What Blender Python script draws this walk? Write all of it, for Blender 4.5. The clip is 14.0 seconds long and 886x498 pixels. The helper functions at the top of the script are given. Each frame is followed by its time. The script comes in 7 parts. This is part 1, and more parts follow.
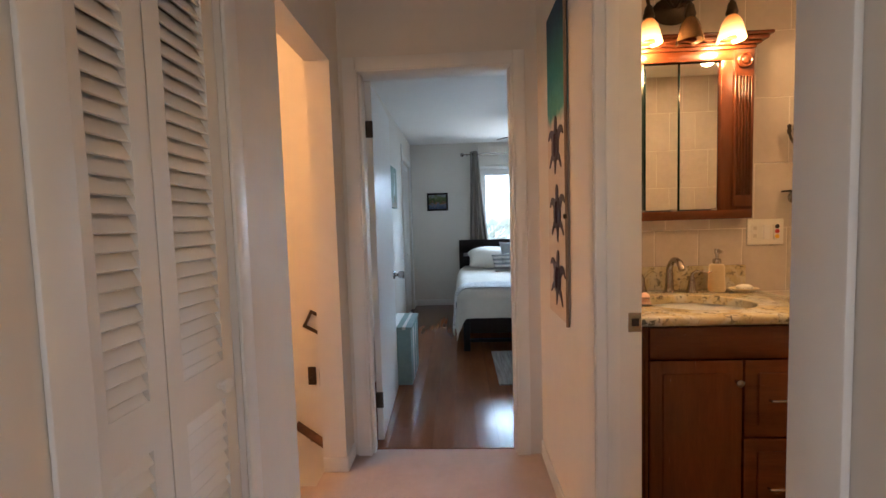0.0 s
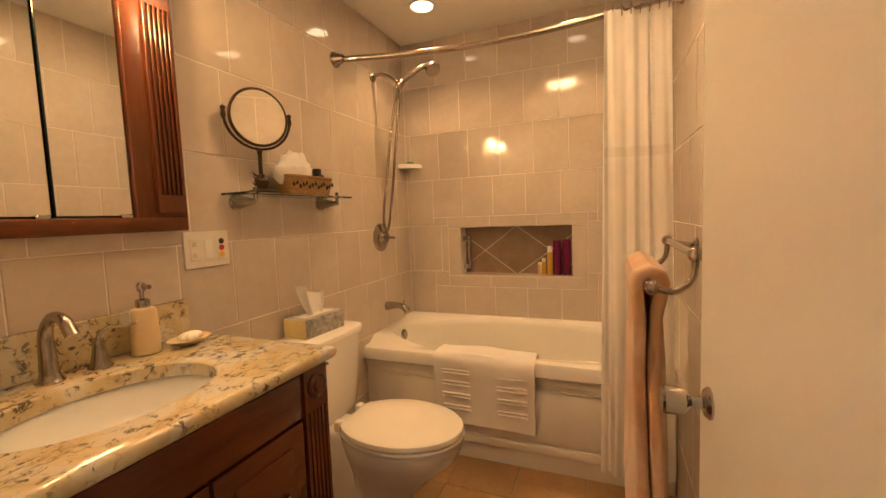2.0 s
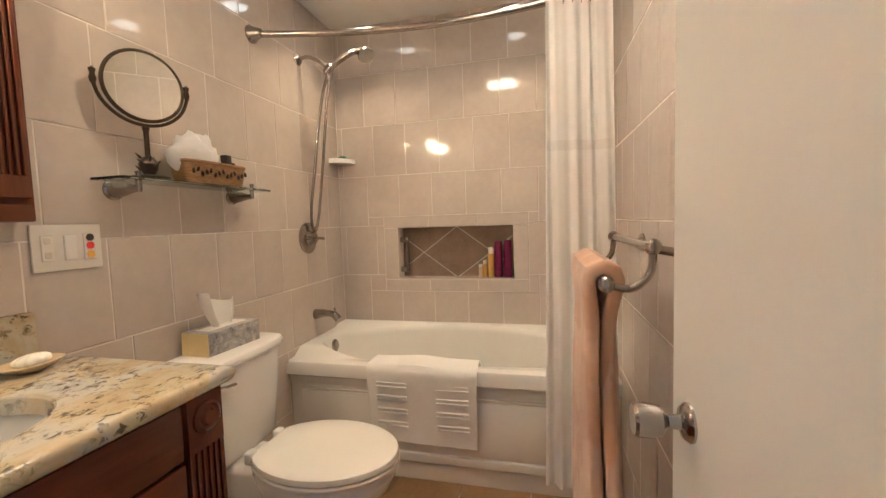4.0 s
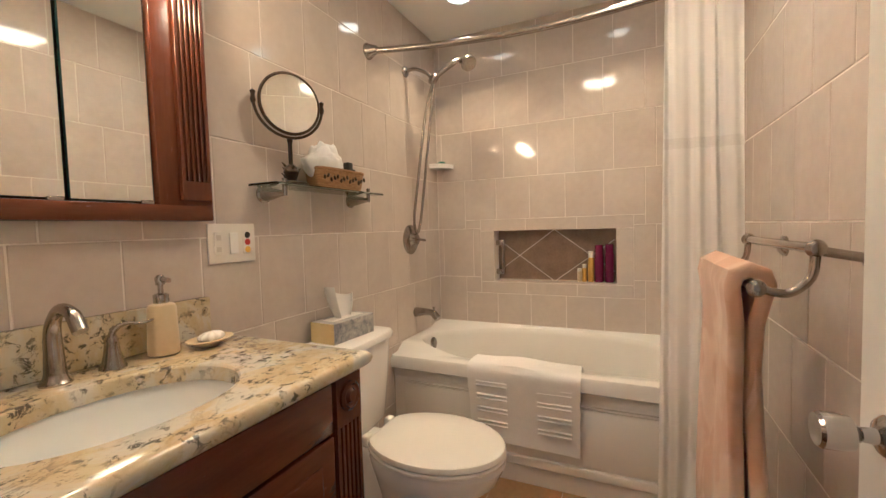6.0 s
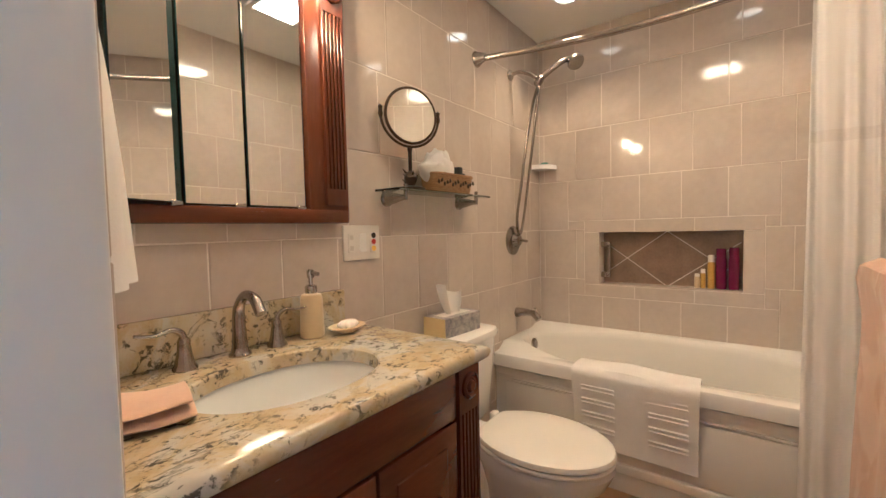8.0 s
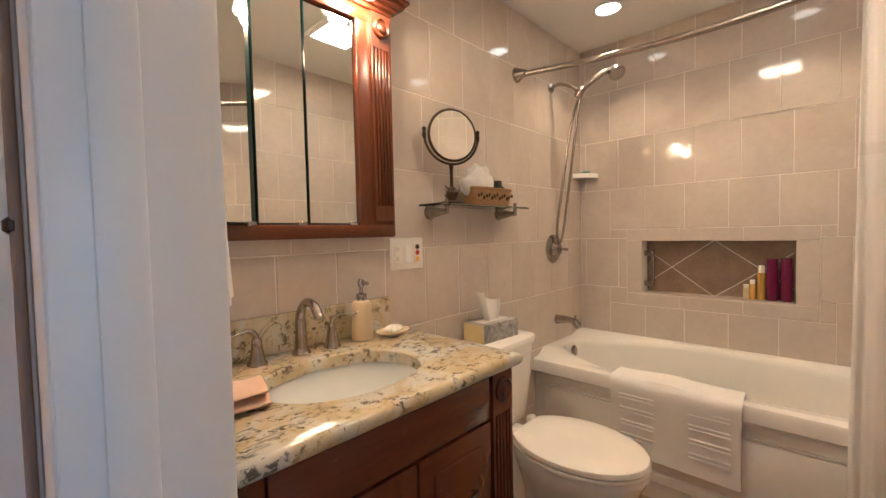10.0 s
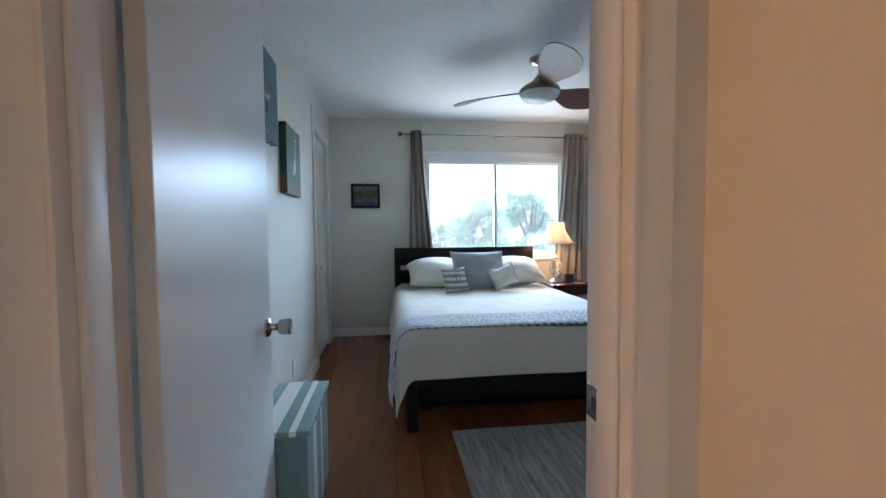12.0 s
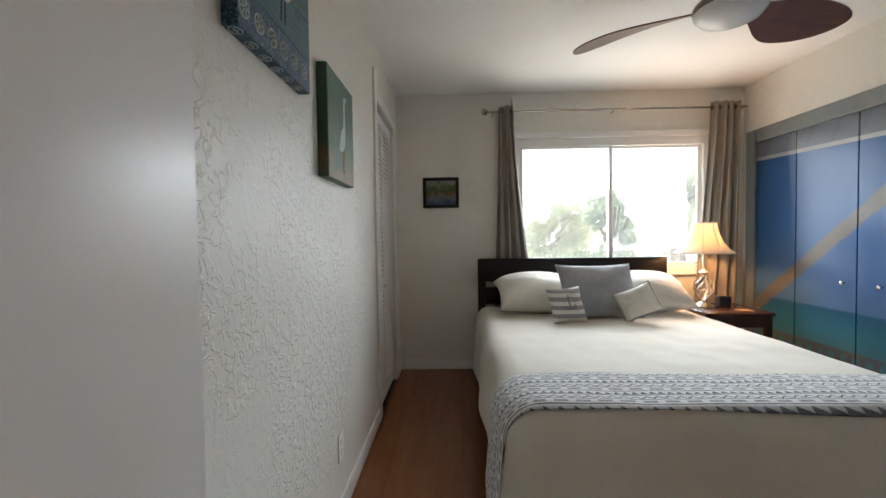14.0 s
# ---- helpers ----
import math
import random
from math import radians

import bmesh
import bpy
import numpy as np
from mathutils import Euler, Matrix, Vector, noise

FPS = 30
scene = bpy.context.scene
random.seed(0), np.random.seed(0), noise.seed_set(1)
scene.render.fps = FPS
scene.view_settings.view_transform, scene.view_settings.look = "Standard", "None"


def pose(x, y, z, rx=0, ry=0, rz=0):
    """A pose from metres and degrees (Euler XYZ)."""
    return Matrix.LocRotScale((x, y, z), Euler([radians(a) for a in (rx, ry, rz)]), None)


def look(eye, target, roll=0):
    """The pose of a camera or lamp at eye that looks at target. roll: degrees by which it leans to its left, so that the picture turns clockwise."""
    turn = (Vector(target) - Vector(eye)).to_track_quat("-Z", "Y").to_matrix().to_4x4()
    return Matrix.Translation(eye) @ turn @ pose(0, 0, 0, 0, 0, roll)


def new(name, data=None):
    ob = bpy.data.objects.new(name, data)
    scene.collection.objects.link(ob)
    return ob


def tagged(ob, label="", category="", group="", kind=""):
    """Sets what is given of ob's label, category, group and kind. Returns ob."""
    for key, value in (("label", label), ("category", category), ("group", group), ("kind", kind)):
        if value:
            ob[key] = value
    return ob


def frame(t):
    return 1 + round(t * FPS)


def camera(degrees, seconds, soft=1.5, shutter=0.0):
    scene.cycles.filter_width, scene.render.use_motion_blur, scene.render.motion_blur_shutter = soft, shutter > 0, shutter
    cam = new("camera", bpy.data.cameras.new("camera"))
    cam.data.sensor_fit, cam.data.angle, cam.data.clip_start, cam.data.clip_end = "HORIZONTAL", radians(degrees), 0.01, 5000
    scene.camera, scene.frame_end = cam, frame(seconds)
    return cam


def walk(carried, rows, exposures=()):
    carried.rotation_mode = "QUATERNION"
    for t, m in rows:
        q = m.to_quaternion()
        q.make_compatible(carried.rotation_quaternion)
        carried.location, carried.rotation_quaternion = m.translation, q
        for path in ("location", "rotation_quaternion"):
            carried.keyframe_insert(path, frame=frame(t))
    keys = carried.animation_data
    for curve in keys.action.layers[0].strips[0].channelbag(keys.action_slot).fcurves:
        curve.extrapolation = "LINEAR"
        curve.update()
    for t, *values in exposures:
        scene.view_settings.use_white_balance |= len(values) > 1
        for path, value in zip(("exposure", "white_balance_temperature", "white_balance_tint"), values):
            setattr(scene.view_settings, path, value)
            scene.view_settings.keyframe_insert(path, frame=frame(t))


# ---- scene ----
cam = camera(94.7, 14.0)
PATH = [
    (0, (1.3, 1.878, 1.245), (1.213, 3.872, 1.125), -1.7),
    (0.5, (1.376, 2.178, 1.234), (1.9, 4.104, 1.109), -2.1),
    (1, (1.498, 2.391, 1.239), (2.679, 4.0, 1.101), -2.4),
    (1.5, (1.603, 2.547, 1.249), (3.241, 3.686, 1.101), -2.4),
    (2, (1.756, 2.606, 1.244), (3.604, 3.356, 1.086), -2.2),
    (2.5, (1.891, 2.62, 1.232), (3.814, 3.148, 1.077), -2.2),
    (2.7, (1.919, 2.617, 1.228), (3.856, 3.093, 1.078), -1.7),
    (4.8, (1.915, 2.67, 1.197), (3.849, 3.167, 1.081), -1.9),
    (5, (1.906, 2.681, 1.202), (3.827, 3.224, 1.086), -1.7),
    (5.5, (1.876, 2.711, 1.202), (3.753, 3.392, 1.092), -1.6),
    (6, (1.849, 2.73, 1.194), (3.663, 3.566, 1.092), -1.6),
    (6.5, (1.809, 2.753, 1.201), (3.552, 3.729, 1.101), -1.5),
    (7, (1.782, 2.764, 1.204), (3.458, 3.851, 1.107), -1.5),
    (7.5, (1.768, 2.765, 1.202), (3.388, 3.933, 1.108), -1.4),
    (10, (1.697, 2.682, 1.24), (3.145, 4.06, 1.163), -1.3),
    (10.5, (1.57, 2.608, 1.256), (2.827, 4.163, 1.176), -1.1),
    (11, (1.403, 2.68, 1.229), (2.34, 4.445, 1.143), -0.6),
    (11.5, (1.271, 2.998, 1.211), (1.852, 4.91, 1.118), -0.2),
    (12, (1.207, 3.425, 1.21), (1.474, 5.405, 1.113), -0.5),
    (12.5, (1.122, 3.854, 1.227), (1.194, 5.851, 1.136), -0.5),
    (13, (1.072, 4.165, 1.229), (1.056, 6.163, 1.144), -0.6),
    (13.5, (1.077, 4.368, 1.218), (1.027, 6.366, 1.145), -0.7),
    (14, (1.083, 4.463, 1.205), (1.025, 6.462, 1.141), -0.8),
]
# seconds, stops, kelvin, tint: the camera goes from mixed light to lamp light and on to daylight
EXPOSURES = [
    (0.0, 1.05, 5900, 10), (0.5, 1.2, 5950, 10), (1.0, 1.25, 6200, 10), (1.5, 1.1, 7300, 10), (2.6, 1.3, 4600, 4), (5.0, 1.38, 4100, 0),
    (7.5, 1.35, 4250, 2), (9.9, 1.35, 4250, 4), (10.5, 1.35, 4700, -4), (11.0, 1.3, 5500, 4), (11.5, 1.15, 5900, 8), (12.0, 0.88, 5700, 8), (12.5, 1.1, 6700, 12), (13.0, 0.9, 7400, 12), (14.0, 0.8, 7750, 15),
]
walk(cam, [(t, look(eye, target, roll)) for t, eye, target, roll in PATH], EXPOSURES)


# ---- world, sun and large lights ----
DAY = (0.64, 0.82, 1.0)
WARM = (1.0, 0.56, 0.22)
world = bpy.data.worlds.new("world")
scene.world = world
world.use_nodes = True
sky = world.node_tree.nodes.new("ShaderNodeTexSky")
sky.sky_type, sky.sun_disc = "NISHITA", False
sky.sun_elevation, sky.sun_rotation = radians(55), radians(160)
world.node_tree.links.new(sky.outputs[0], world.node_tree.nodes["Background"].inputs[0])
world.node_tree.nodes["Background"].inputs[1].default_value = 0.15


def lamp(name, kind, place, energy, colour, target=None, size=0.05, size_y=None, angle=None):
    data = bpy.data.lights.new(name, kind)
    data.energy, data.color = energy, colour
    if kind == "AREA":
        data.size = size
        if size_y:
            data.shape, data.size_y = "RECTANGLE", size_y
    elif kind == "SUN":
        data.angle = angle
    else:
        data.shadow_soft_size = size
    if kind == "SPOT":
        data.spot_size, data.spot_blend = angle, 0.6
    ob = new(name, data)
    ob.matrix_world = look(place, target) if target else pose(*place)
    return ob


lamp("sun", "SUN", (2, -6, 12), 5.0, (1.0, 0.95, 0.87), (4, 0, 0), angle=radians(0.5))
lamp("window_daylight", "AREA", (2.5, 12.0, 4.6), 370, DAY, (2.47, 8.1, 1.4), 6.0, 3.0)
# Unseen lamp added low outside; lifts the bedroom ceiling as bounced light would.
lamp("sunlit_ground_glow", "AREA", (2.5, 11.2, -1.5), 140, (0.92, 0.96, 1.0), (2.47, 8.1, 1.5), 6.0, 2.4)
lamp("sky_glow", "AREA", (5.0, 70.0, 28.0), 310000, DAY, (5.0, 0.0, 28.0), 130.0, 63.0)
# Fill lamp added at the unseen south end to brighten the hall.
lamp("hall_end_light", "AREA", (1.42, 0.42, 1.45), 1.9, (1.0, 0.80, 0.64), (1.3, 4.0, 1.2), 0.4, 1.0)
lamp("vanity_bulb_light", "POINT", (2.14, 3.735, 1.985), 6.0, WARM, size=0.035)
lamp("vanity_bulb_light", "POINT", (2.485, 3.735, 1.985), 6.0, WARM, size=0.035)
lamp("tub_downlight", "SPOT", (3.84, 3.52, 2.355), 10.0, WARM, (3.84, 3.52, 0), 0.045, angle=radians(112))
lamp("tub_downlight", "SPOT", (3.84, 2.79, 2.355), 10.0, WARM, (3.84, 2.79, 0), 0.045, angle=radians(112))
lamp("ceiling_panel_light", "AREA", (3.0, 2.95, 2.345), 3.2, WARM, (3.0, 2.95, 0), 0.20, 0.20)
lamp("stair_light", "POINT", (-0.9, 3.45, 2.2), 22, (1.0, 0.48, 0.18), size=0.08)
lamp("bedside_bulb", "POINT", (3.06, 7.76, 1.13), 8.0, (1.0, 0.56, 0.26), size=0.03)

# ---- materials ----


def shader(name):
    m = bpy.data.materials.new(name)
    m.use_nodes = True
    t = m.node_tree
    return m, t, t.nodes, t.nodes["Principled BSDF"]


def link(t, a, b):
    t.links.new(a, b)


def coords(t, stretch=(1, 1, 1), local=False):
    """Positions in metres, in the world or in the object's own frame, stretched per axis."""
    if local:
        src = t.nodes.new("ShaderNodeTexCoord").outputs["Object"]
    else:
        src = t.nodes.new("ShaderNodeNewGeometry").outputs["Position"]
    mp = t.nodes.new("ShaderNodeMapping")
    mp.inputs["Scale"].default_value = stretch
    link(t, src, mp.inputs[0])
    return mp.outputs[0]


def noise_tex(t, vec, scale, detail=4.0, rough=0.55, distortion=0.0):
    n = t.nodes.new("ShaderNodeTexNoise")
    n.inputs["Scale"].default_value, n.inputs["Detail"].default_value = scale, detail
    n.inputs["Roughness"].default_value, n.inputs["Distortion"].default_value = rough, distortion
    link(t, vec, n.inputs["Vector"])
    return n.outputs["Fac"]


def ramp(t, fac, stops):
    r = t.nodes.new("ShaderNodeValToRGB")
    while len(r.color_ramp.elements) < len(stops):
        r.color_ramp.elements.new(0.5)
    for e, (p, c) in zip(r.color_ramp.elements, stops):
        e.position, e.color = p, (*c, 1)
    link(t, fac, r.inputs[0])
    return r.outputs[0]


def mixed(t, fac, a, b, blend="MIX"):
    n = t.nodes.new("ShaderNodeMix")
    n.data_type, n.blend_type = "RGBA", blend
    for value, sock in ((fac, n.inputs[0]), (a, n.inputs[6]), (b, n.inputs[7])):
        if isinstance(value, (int, float)):
            sock.default_value = value
        elif isinstance(value, tuple):
            sock.default_value = (*value, 1)
        else:
            link(t, value, sock)
    return n.outputs[2]


def calc(t, op, a, b=0.0):
    n = t.nodes.new("ShaderNodeMath")
    n.operation = op
    for value, sock in ((a, n.inputs[0]), (b, n.inputs[1])):
        if isinstance(value, (int, float)):
            sock.default_value = value
        else:
            link(t, value, sock)
    n.inputs[2].default_value = 0.1
    return n.outputs[0]


def bumped(t, bsdf, height, strength, distance=0.002):
    n = t.nodes.new("ShaderNodeBump")
    n.inputs["Strength"].default_value, n.inputs["Distance"].default_value = strength, distance
    link(t, height, n.inputs["Height"])
    link(t, n.outputs[0], bsdf.inputs["Normal"])


def surface(name, c1, c2, scale=3.0, rough=0.5, metal=0.0, bump=0.0, bump_scale=60.0, distance=0.002, stretch=(1, 1, 1),
            local=False, vary=0.0, rough_vary=0.1, sheen=0.0, coat=0.0, distortion=0.0):
    """Two tones at a large and a small scale, with fine relief."""
    m, t, nodes, bsdf = shader(name)
    v = coords(t, stretch, local)
    big, small = noise_tex(t, v, scale, 5, 0.6, distortion), noise_tex(t, v, scale * 9, 3)
    fac = calc(t, "ADD", calc(t, "MULTIPLY", big, 0.7), calc(t, "MULTIPLY", small, 0.3))
    col = ramp(t, fac, [(0.32, c1), (0.68, c2)])
    if vary:
        info = nodes.new("ShaderNodeObjectInfo")
        tone = calc(t, "ADD", 1 - vary, calc(t, "MULTIPLY", info.outputs["Random"], 2 * vary))
        col = mixed(t, 1.0, col, tone, "MULTIPLY")
    link(t, col, bsdf.inputs["Base Color"])
    bsdf.inputs["Metallic"].default_value = metal
    link(t, calc(t, "ADD", rough - rough_vary / 2, calc(t, "MULTIPLY", small, rough_vary)), bsdf.inputs["Roughness"])
    bsdf.inputs["Sheen Weight"].default_value, bsdf.inputs["Coat Weight"].default_value = sheen, coat
    if bump:
        bumped(t, bsdf, noise_tex(t, v, bump_scale, 4), bump, distance)
    return m


def glow(name, colour, strength):
    m, t, nodes, bsdf = shader(name)
    bsdf.inputs["Base Color"].default_value = (*colour, 1)
    bsdf.inputs["Emission Color"].default_value = (*colour, 1)
    bsdf.inputs["Emission Strength"].default_value = strength
    return m


def glass(name, colour=(1, 1, 1), rough=0.0):
    m, t, nodes, bsdf = shader(name)
    bsdf.inputs["Base Color"].default_value = (*colour, 1)
    bsdf.inputs["Roughness"].default_value = rough
    bsdf.inputs["Transmission Weight"].default_value = 1.0
    bsdf.inputs["IOR"].default_value = 1.45
    return m


def knockdown(name, c1, c2):
    """Painted plaster with flattened, island-like relief."""
    m, t, nodes, bsdf = shader(name)
    v = coords(t)
    link(t, ramp(t, noise_tex(t, v, 1.5), [(0.3, c1), (0.7, c2)]), bsdf.inputs["Base Color"])
    bsdf.inputs["Roughness"].default_value = 0.45
    islands = ramp(t, noise_tex(t, v, 30, 3, 0.5, 1.2), [(0.50, (0, 0, 0)), (0.56, (1, 1, 1))])
    worn = ramp(t, noise_tex(t, v, 2.6, 3), [(0.42, (0.12, 0.12, 0.12)), (0.60, (1, 1, 1))])
    bumped(t, bsdf, calc(t, "ADD", calc(t, "MULTIPLY", islands, worn), calc(t, "MULTIPLY", noise_tex(t, v, 160), 0.15)), 0.9, 0.0030)
    return m


def thin_cloth(name, colour, share):
    """Fabric that lets part of the light through."""
    m, t, nodes, bsdf = shader(name)
    v = coords(t)
    link(t, ramp(t, noise_tex(t, v, 6), [(0.3, tuple(c * 0.95 for c in colour)), (0.7, colour)]), bsdf.inputs["Base Color"])
    bsdf.inputs["Roughness"].default_value = 0.85
    tr = nodes.new("ShaderNodeBsdfTranslucent")
    tr.inputs[0].default_value = (*colour, 1)
    mx = nodes.new("ShaderNodeMixShader")
    mx.inputs[0].default_value = share
    link(t, bsdf.outputs[0], mx.inputs[1])
    link(t, tr.outputs[0], mx.inputs[2])
    link(t, mx.outputs[0], nodes["Material Output"].inputs[0])
    bumped(t, bsdf, noise_tex(t, v, 250), 0.3, 0.001)
    return m


def haze_pane():
    """Window glass with a thin translucent film that catches daylight to imitate outdoor haze."""
    m, t, nodes, bsdf = shader("hazed_window_glass")
    bsdf.inputs["Transmission Weight"].default_value, bsdf.inputs["Roughness"].default_value = 1.0, 0.0
    clear = nodes.new("ShaderNodeBsdfTransparent")
    film = nodes.new("ShaderNodeBsdfTranslucent")
    film.inputs[0].default_value = (0.9, 0.93, 0.95, 1)
    shine = nodes.new("ShaderNodeMixShader")
    shine.inputs[0].default_value = 0.08
    link(t, clear.outputs[0], shine.inputs[1])
    link(t, bsdf.outputs[0], shine.inputs[2])
    mx = nodes.new("ShaderNodeMixShader")
    link(t, calc(t, "ADD", 0.012, calc(t, "MULTIPLY", noise_tex(t, coords(t), 5), 0.02)), mx.inputs[0])
    link(t, shine.outputs[0], mx.inputs[1])
    link(t, film.outputs[0], mx.inputs[2])
    link(t, mx.outputs[0], nodes["Material Output"].inputs[0])
    return m


M = {}
M["hall_paint"] = surface("hall_paint", (0.74, 0.70, 0.64), (0.80, 0.76, 0.70), 1.5, 0.55, bump=0.25, bump_scale=90, distance=0.001)
M["room_paint"] = knockdown("room_paint", (0.73, 0.695, 0.63), (0.78, 0.75, 0.685))
M["ceiling"] = surface("ceiling_paint", (0.83, 0.82, 0.79), (0.87, 0.86, 0.83), 1.2, 0.8, bump=0.3, bump_scale=120, distance=0.001)
M["trim"] = surface("trim_paint", (0.80, 0.79, 0.76), (0.85, 0.84, 0.81), 2, 0.35, bump=0.1, bump_scale=40, distance=0.001)
M["door"] = surface("door_paint", (0.745, 0.735, 0.705), (0.755, 0.745, 0.715), 0.6, 0.30, rough_vary=0.0, bump=0.10, bump_scale=7, distance=0.002, stretch=(3, 3, 0.5))
M["carpet"] = surface("carpet", (0.50, 0.39, 0.35), (0.62, 0.50, 0.45), 5, 0.95, bump=0.9, bump_scale=350, distance=0.006, sheen=0.3)
M["floor_wood"] = surface("floor_wood", (0.19, 0.064, 0.023), (0.27, 0.098, 0.036), 2.6, 0.20, stretch=(9, 1, 1), bump=0.06, bump_scale=30, distance=0.001, vary=0.06, rough_vary=0.12)
M["grout"] = surface("grout", (0.70, 0.64, 0.57), (0.78, 0.72, 0.65), 8, 0.8, bump=0.4, bump_scale=200)
M["tile"] = surface("wall_tile", (0.53, 0.46, 0.40), (0.62, 0.55, 0.485), 3.5, 0.07, bump=0.10, bump_scale=11, distance=0.004, vary=0.03, rough_vary=0.04, distortion=0.8)
M["niche_tile"] = surface("niche_tile", (0.20, 0.14, 0.10), (0.33, 0.24, 0.17), 9, 0.35, bump=0.2, bump_scale=60, vary=0.05)
M["bath_floor"] = surface("bath_floor_tile", (0.28, 0.17, 0.08), (0.42, 0.27, 0.13), 5, 0.35, bump=0.2, bump_scale=40, vary=0.08)
M["porcelain"] = surface("porcelain", (0.84, 0.82, 0.79), (0.87, 0.85, 0.82), 1, 0.06, rough_vary=0.03)
M["sink"] = surface("sink_china", (0.78, 0.80, 0.81), (0.82, 0.84, 0.85), 1, 0.08, rough_vary=0.03)
M["tub"] = surface("tub_acrylic", (0.84, 0.82, 0.78), (0.87, 0.85, 0.81), 1, 0.08, rough_vary=0.04)
M["seat"] = surface("toilet_seat_plastic", (0.85, 0.82, 0.76), (0.88, 0.85, 0.79), 1, 0.10, rough_vary=0.04)
M["cherry"] = surface("cherry_wood", (0.080, 0.019, 0.006), (0.125, 0.034, 0.010), 3, 0.25, stretch=(6, 6, 0.7), bump=0.05, bump_scale=40, coat=0.08)
M["cherry_h"] = surface("cherry_wood_along", (0.080, 0.019, 0.006), (0.125, 0.034, 0.010), 3, 0.25, stretch=(0.7, 6, 6), bump=0.05, bump_scale=40, coat=0.08)
M["nickel"] = surface("brushed_nickel", (0.34, 0.31, 0.275), (0.44, 0.40, 0.36), 30, 0.22, 1.0, bump=0.04, bump_scale=300)
M["chrome"] = surface("chrome", (0.46, 0.44, 0.42), (0.54, 0.52, 0.50), 10, 0.16, 1.0)
M["bronze"] = surface("dark_bronze", (0.035, 0.025, 0.018), (0.07, 0.05, 0.035), 20, 0.38, 0.8)
M["black"] = surface("black_plastic", (0.012, 0.012, 0.013), (0.022, 0.022, 0.023), 20, 0.35)
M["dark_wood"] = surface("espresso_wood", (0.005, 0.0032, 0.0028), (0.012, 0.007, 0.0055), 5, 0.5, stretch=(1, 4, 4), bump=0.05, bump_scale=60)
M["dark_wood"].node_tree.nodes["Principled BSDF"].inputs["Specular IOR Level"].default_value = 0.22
M["stand_wood"] = surface("nightstand_wood", (0.045, 0.015, 0.010), (0.085, 0.030, 0.018), 5, 0.25, stretch=(1, 4, 4), bump=0.05, bump_scale=60)
M["spread"] = surface("bedspread_cotton", (0.55, 0.50, 0.42), (0.61, 0.56, 0.48), 4, 0.9, bump=0.35, bump_scale=420, distance=0.001, sheen=0.2)
M["pillow"] = surface("pillow_cotton", (0.72, 0.68, 0.60), (0.79, 0.75, 0.67), 6, 0.9, bump=0.5, bump_scale=25, distance=0.006, sheen=0.2)
M["grey_linen"] = surface("grey_linen", (0.31, 0.32, 0.33), (0.40, 0.41, 0.42), 40, 0.95, bump=0.5, bump_scale=500, distance=0.001, sheen=0.2)
M["curtain"] = surface("curtain_fabric", (0.22, 0.19, 0.16), (0.30, 0.26, 0.22), 8, 0.8, bump=0.25, bump_scale=400, distance=0.001, sheen=0.3, stretch=(1, 1, 0.3))
M["shower_cloth"] = thin_cloth("shower_curtain_cloth", (0.95, 0.935, 0.92), 0.30)
M["towel_white"] = surface("white_terry", (0.84, 0.82, 0.80), (0.90, 0.88, 0.86), 12, 0.95, bump=0.6, bump_scale=420, distance=0.002, sheen=0.3)
M["towel_peach"] = surface("peach_terry", (0.70, 0.46, 0.32), (0.80, 0.57, 0.42), 12, 0.95, bump=0.7, bump_scale=420, distance=0.002, sheen=0.4)
M["mirror"] = surface("mirror_silver", (0.83, 0.85, 0.84), (0.85, 0.87, 0.86), 1, 0.02, 1.0, rough_vary=0.01)
M["glass"] = glass("clear_glass")
M["pane"] = haze_pane()
M["shelf_glass"] = glass("green_edged_glass", (0.80, 0.93, 0.88))
M["plate"] = surface("switch_plate_plastic", (0.76, 0.73, 0.67), (0.80, 0.77, 0.71), 4, 0.3)
M["brown"] = surface("brown_plastic", (0.05, 0.028, 0.015), (0.08, 0.045, 0.025), 10, 0.4)
M["rail_wood"] = surface("handrail_wood", (0.09, 0.04, 0.02), (0.16, 0.08, 0.04), 6, 0.4, stretch=(1, 5, 5))
M["bulb"] = glow("lit_bulb_glass", (1.0, 0.66, 0.33), 3.5)
M["downlight"] = glow("lit_downlight", (1.0, 0.74, 0.45), 5.0)

# ---- mesh helpers ----


def finish(name, bm, material, smooth=False):
    bmesh.ops.recalc_face_normals(bm, faces=bm.faces[:])
    me = bpy.data.meshes.new(name)
    bm.to_mesh(me)
    bm.free()
    if smooth:
        me.shade_smooth()
        if smooth != "all":
            me.set_sharp_from_angle(angle=radians(38))
    me.materials.append(material)
    return me


def part(name, bm, material, parent=None, label="", smooth=True):
    ob = new(name, finish(name, bm, material, smooth))
    if parent is not None:
        ob.parent = parent
    return tagged(ob, label)


def thing(name, place, label, category, group="", kind="", turn=0.0):
    ob = new(name)
    ob.matrix_basis = pose(*place, 0, 0, turn)
    ob.empty_display_size = 0.05
    return tagged(ob, label, category, group, kind)


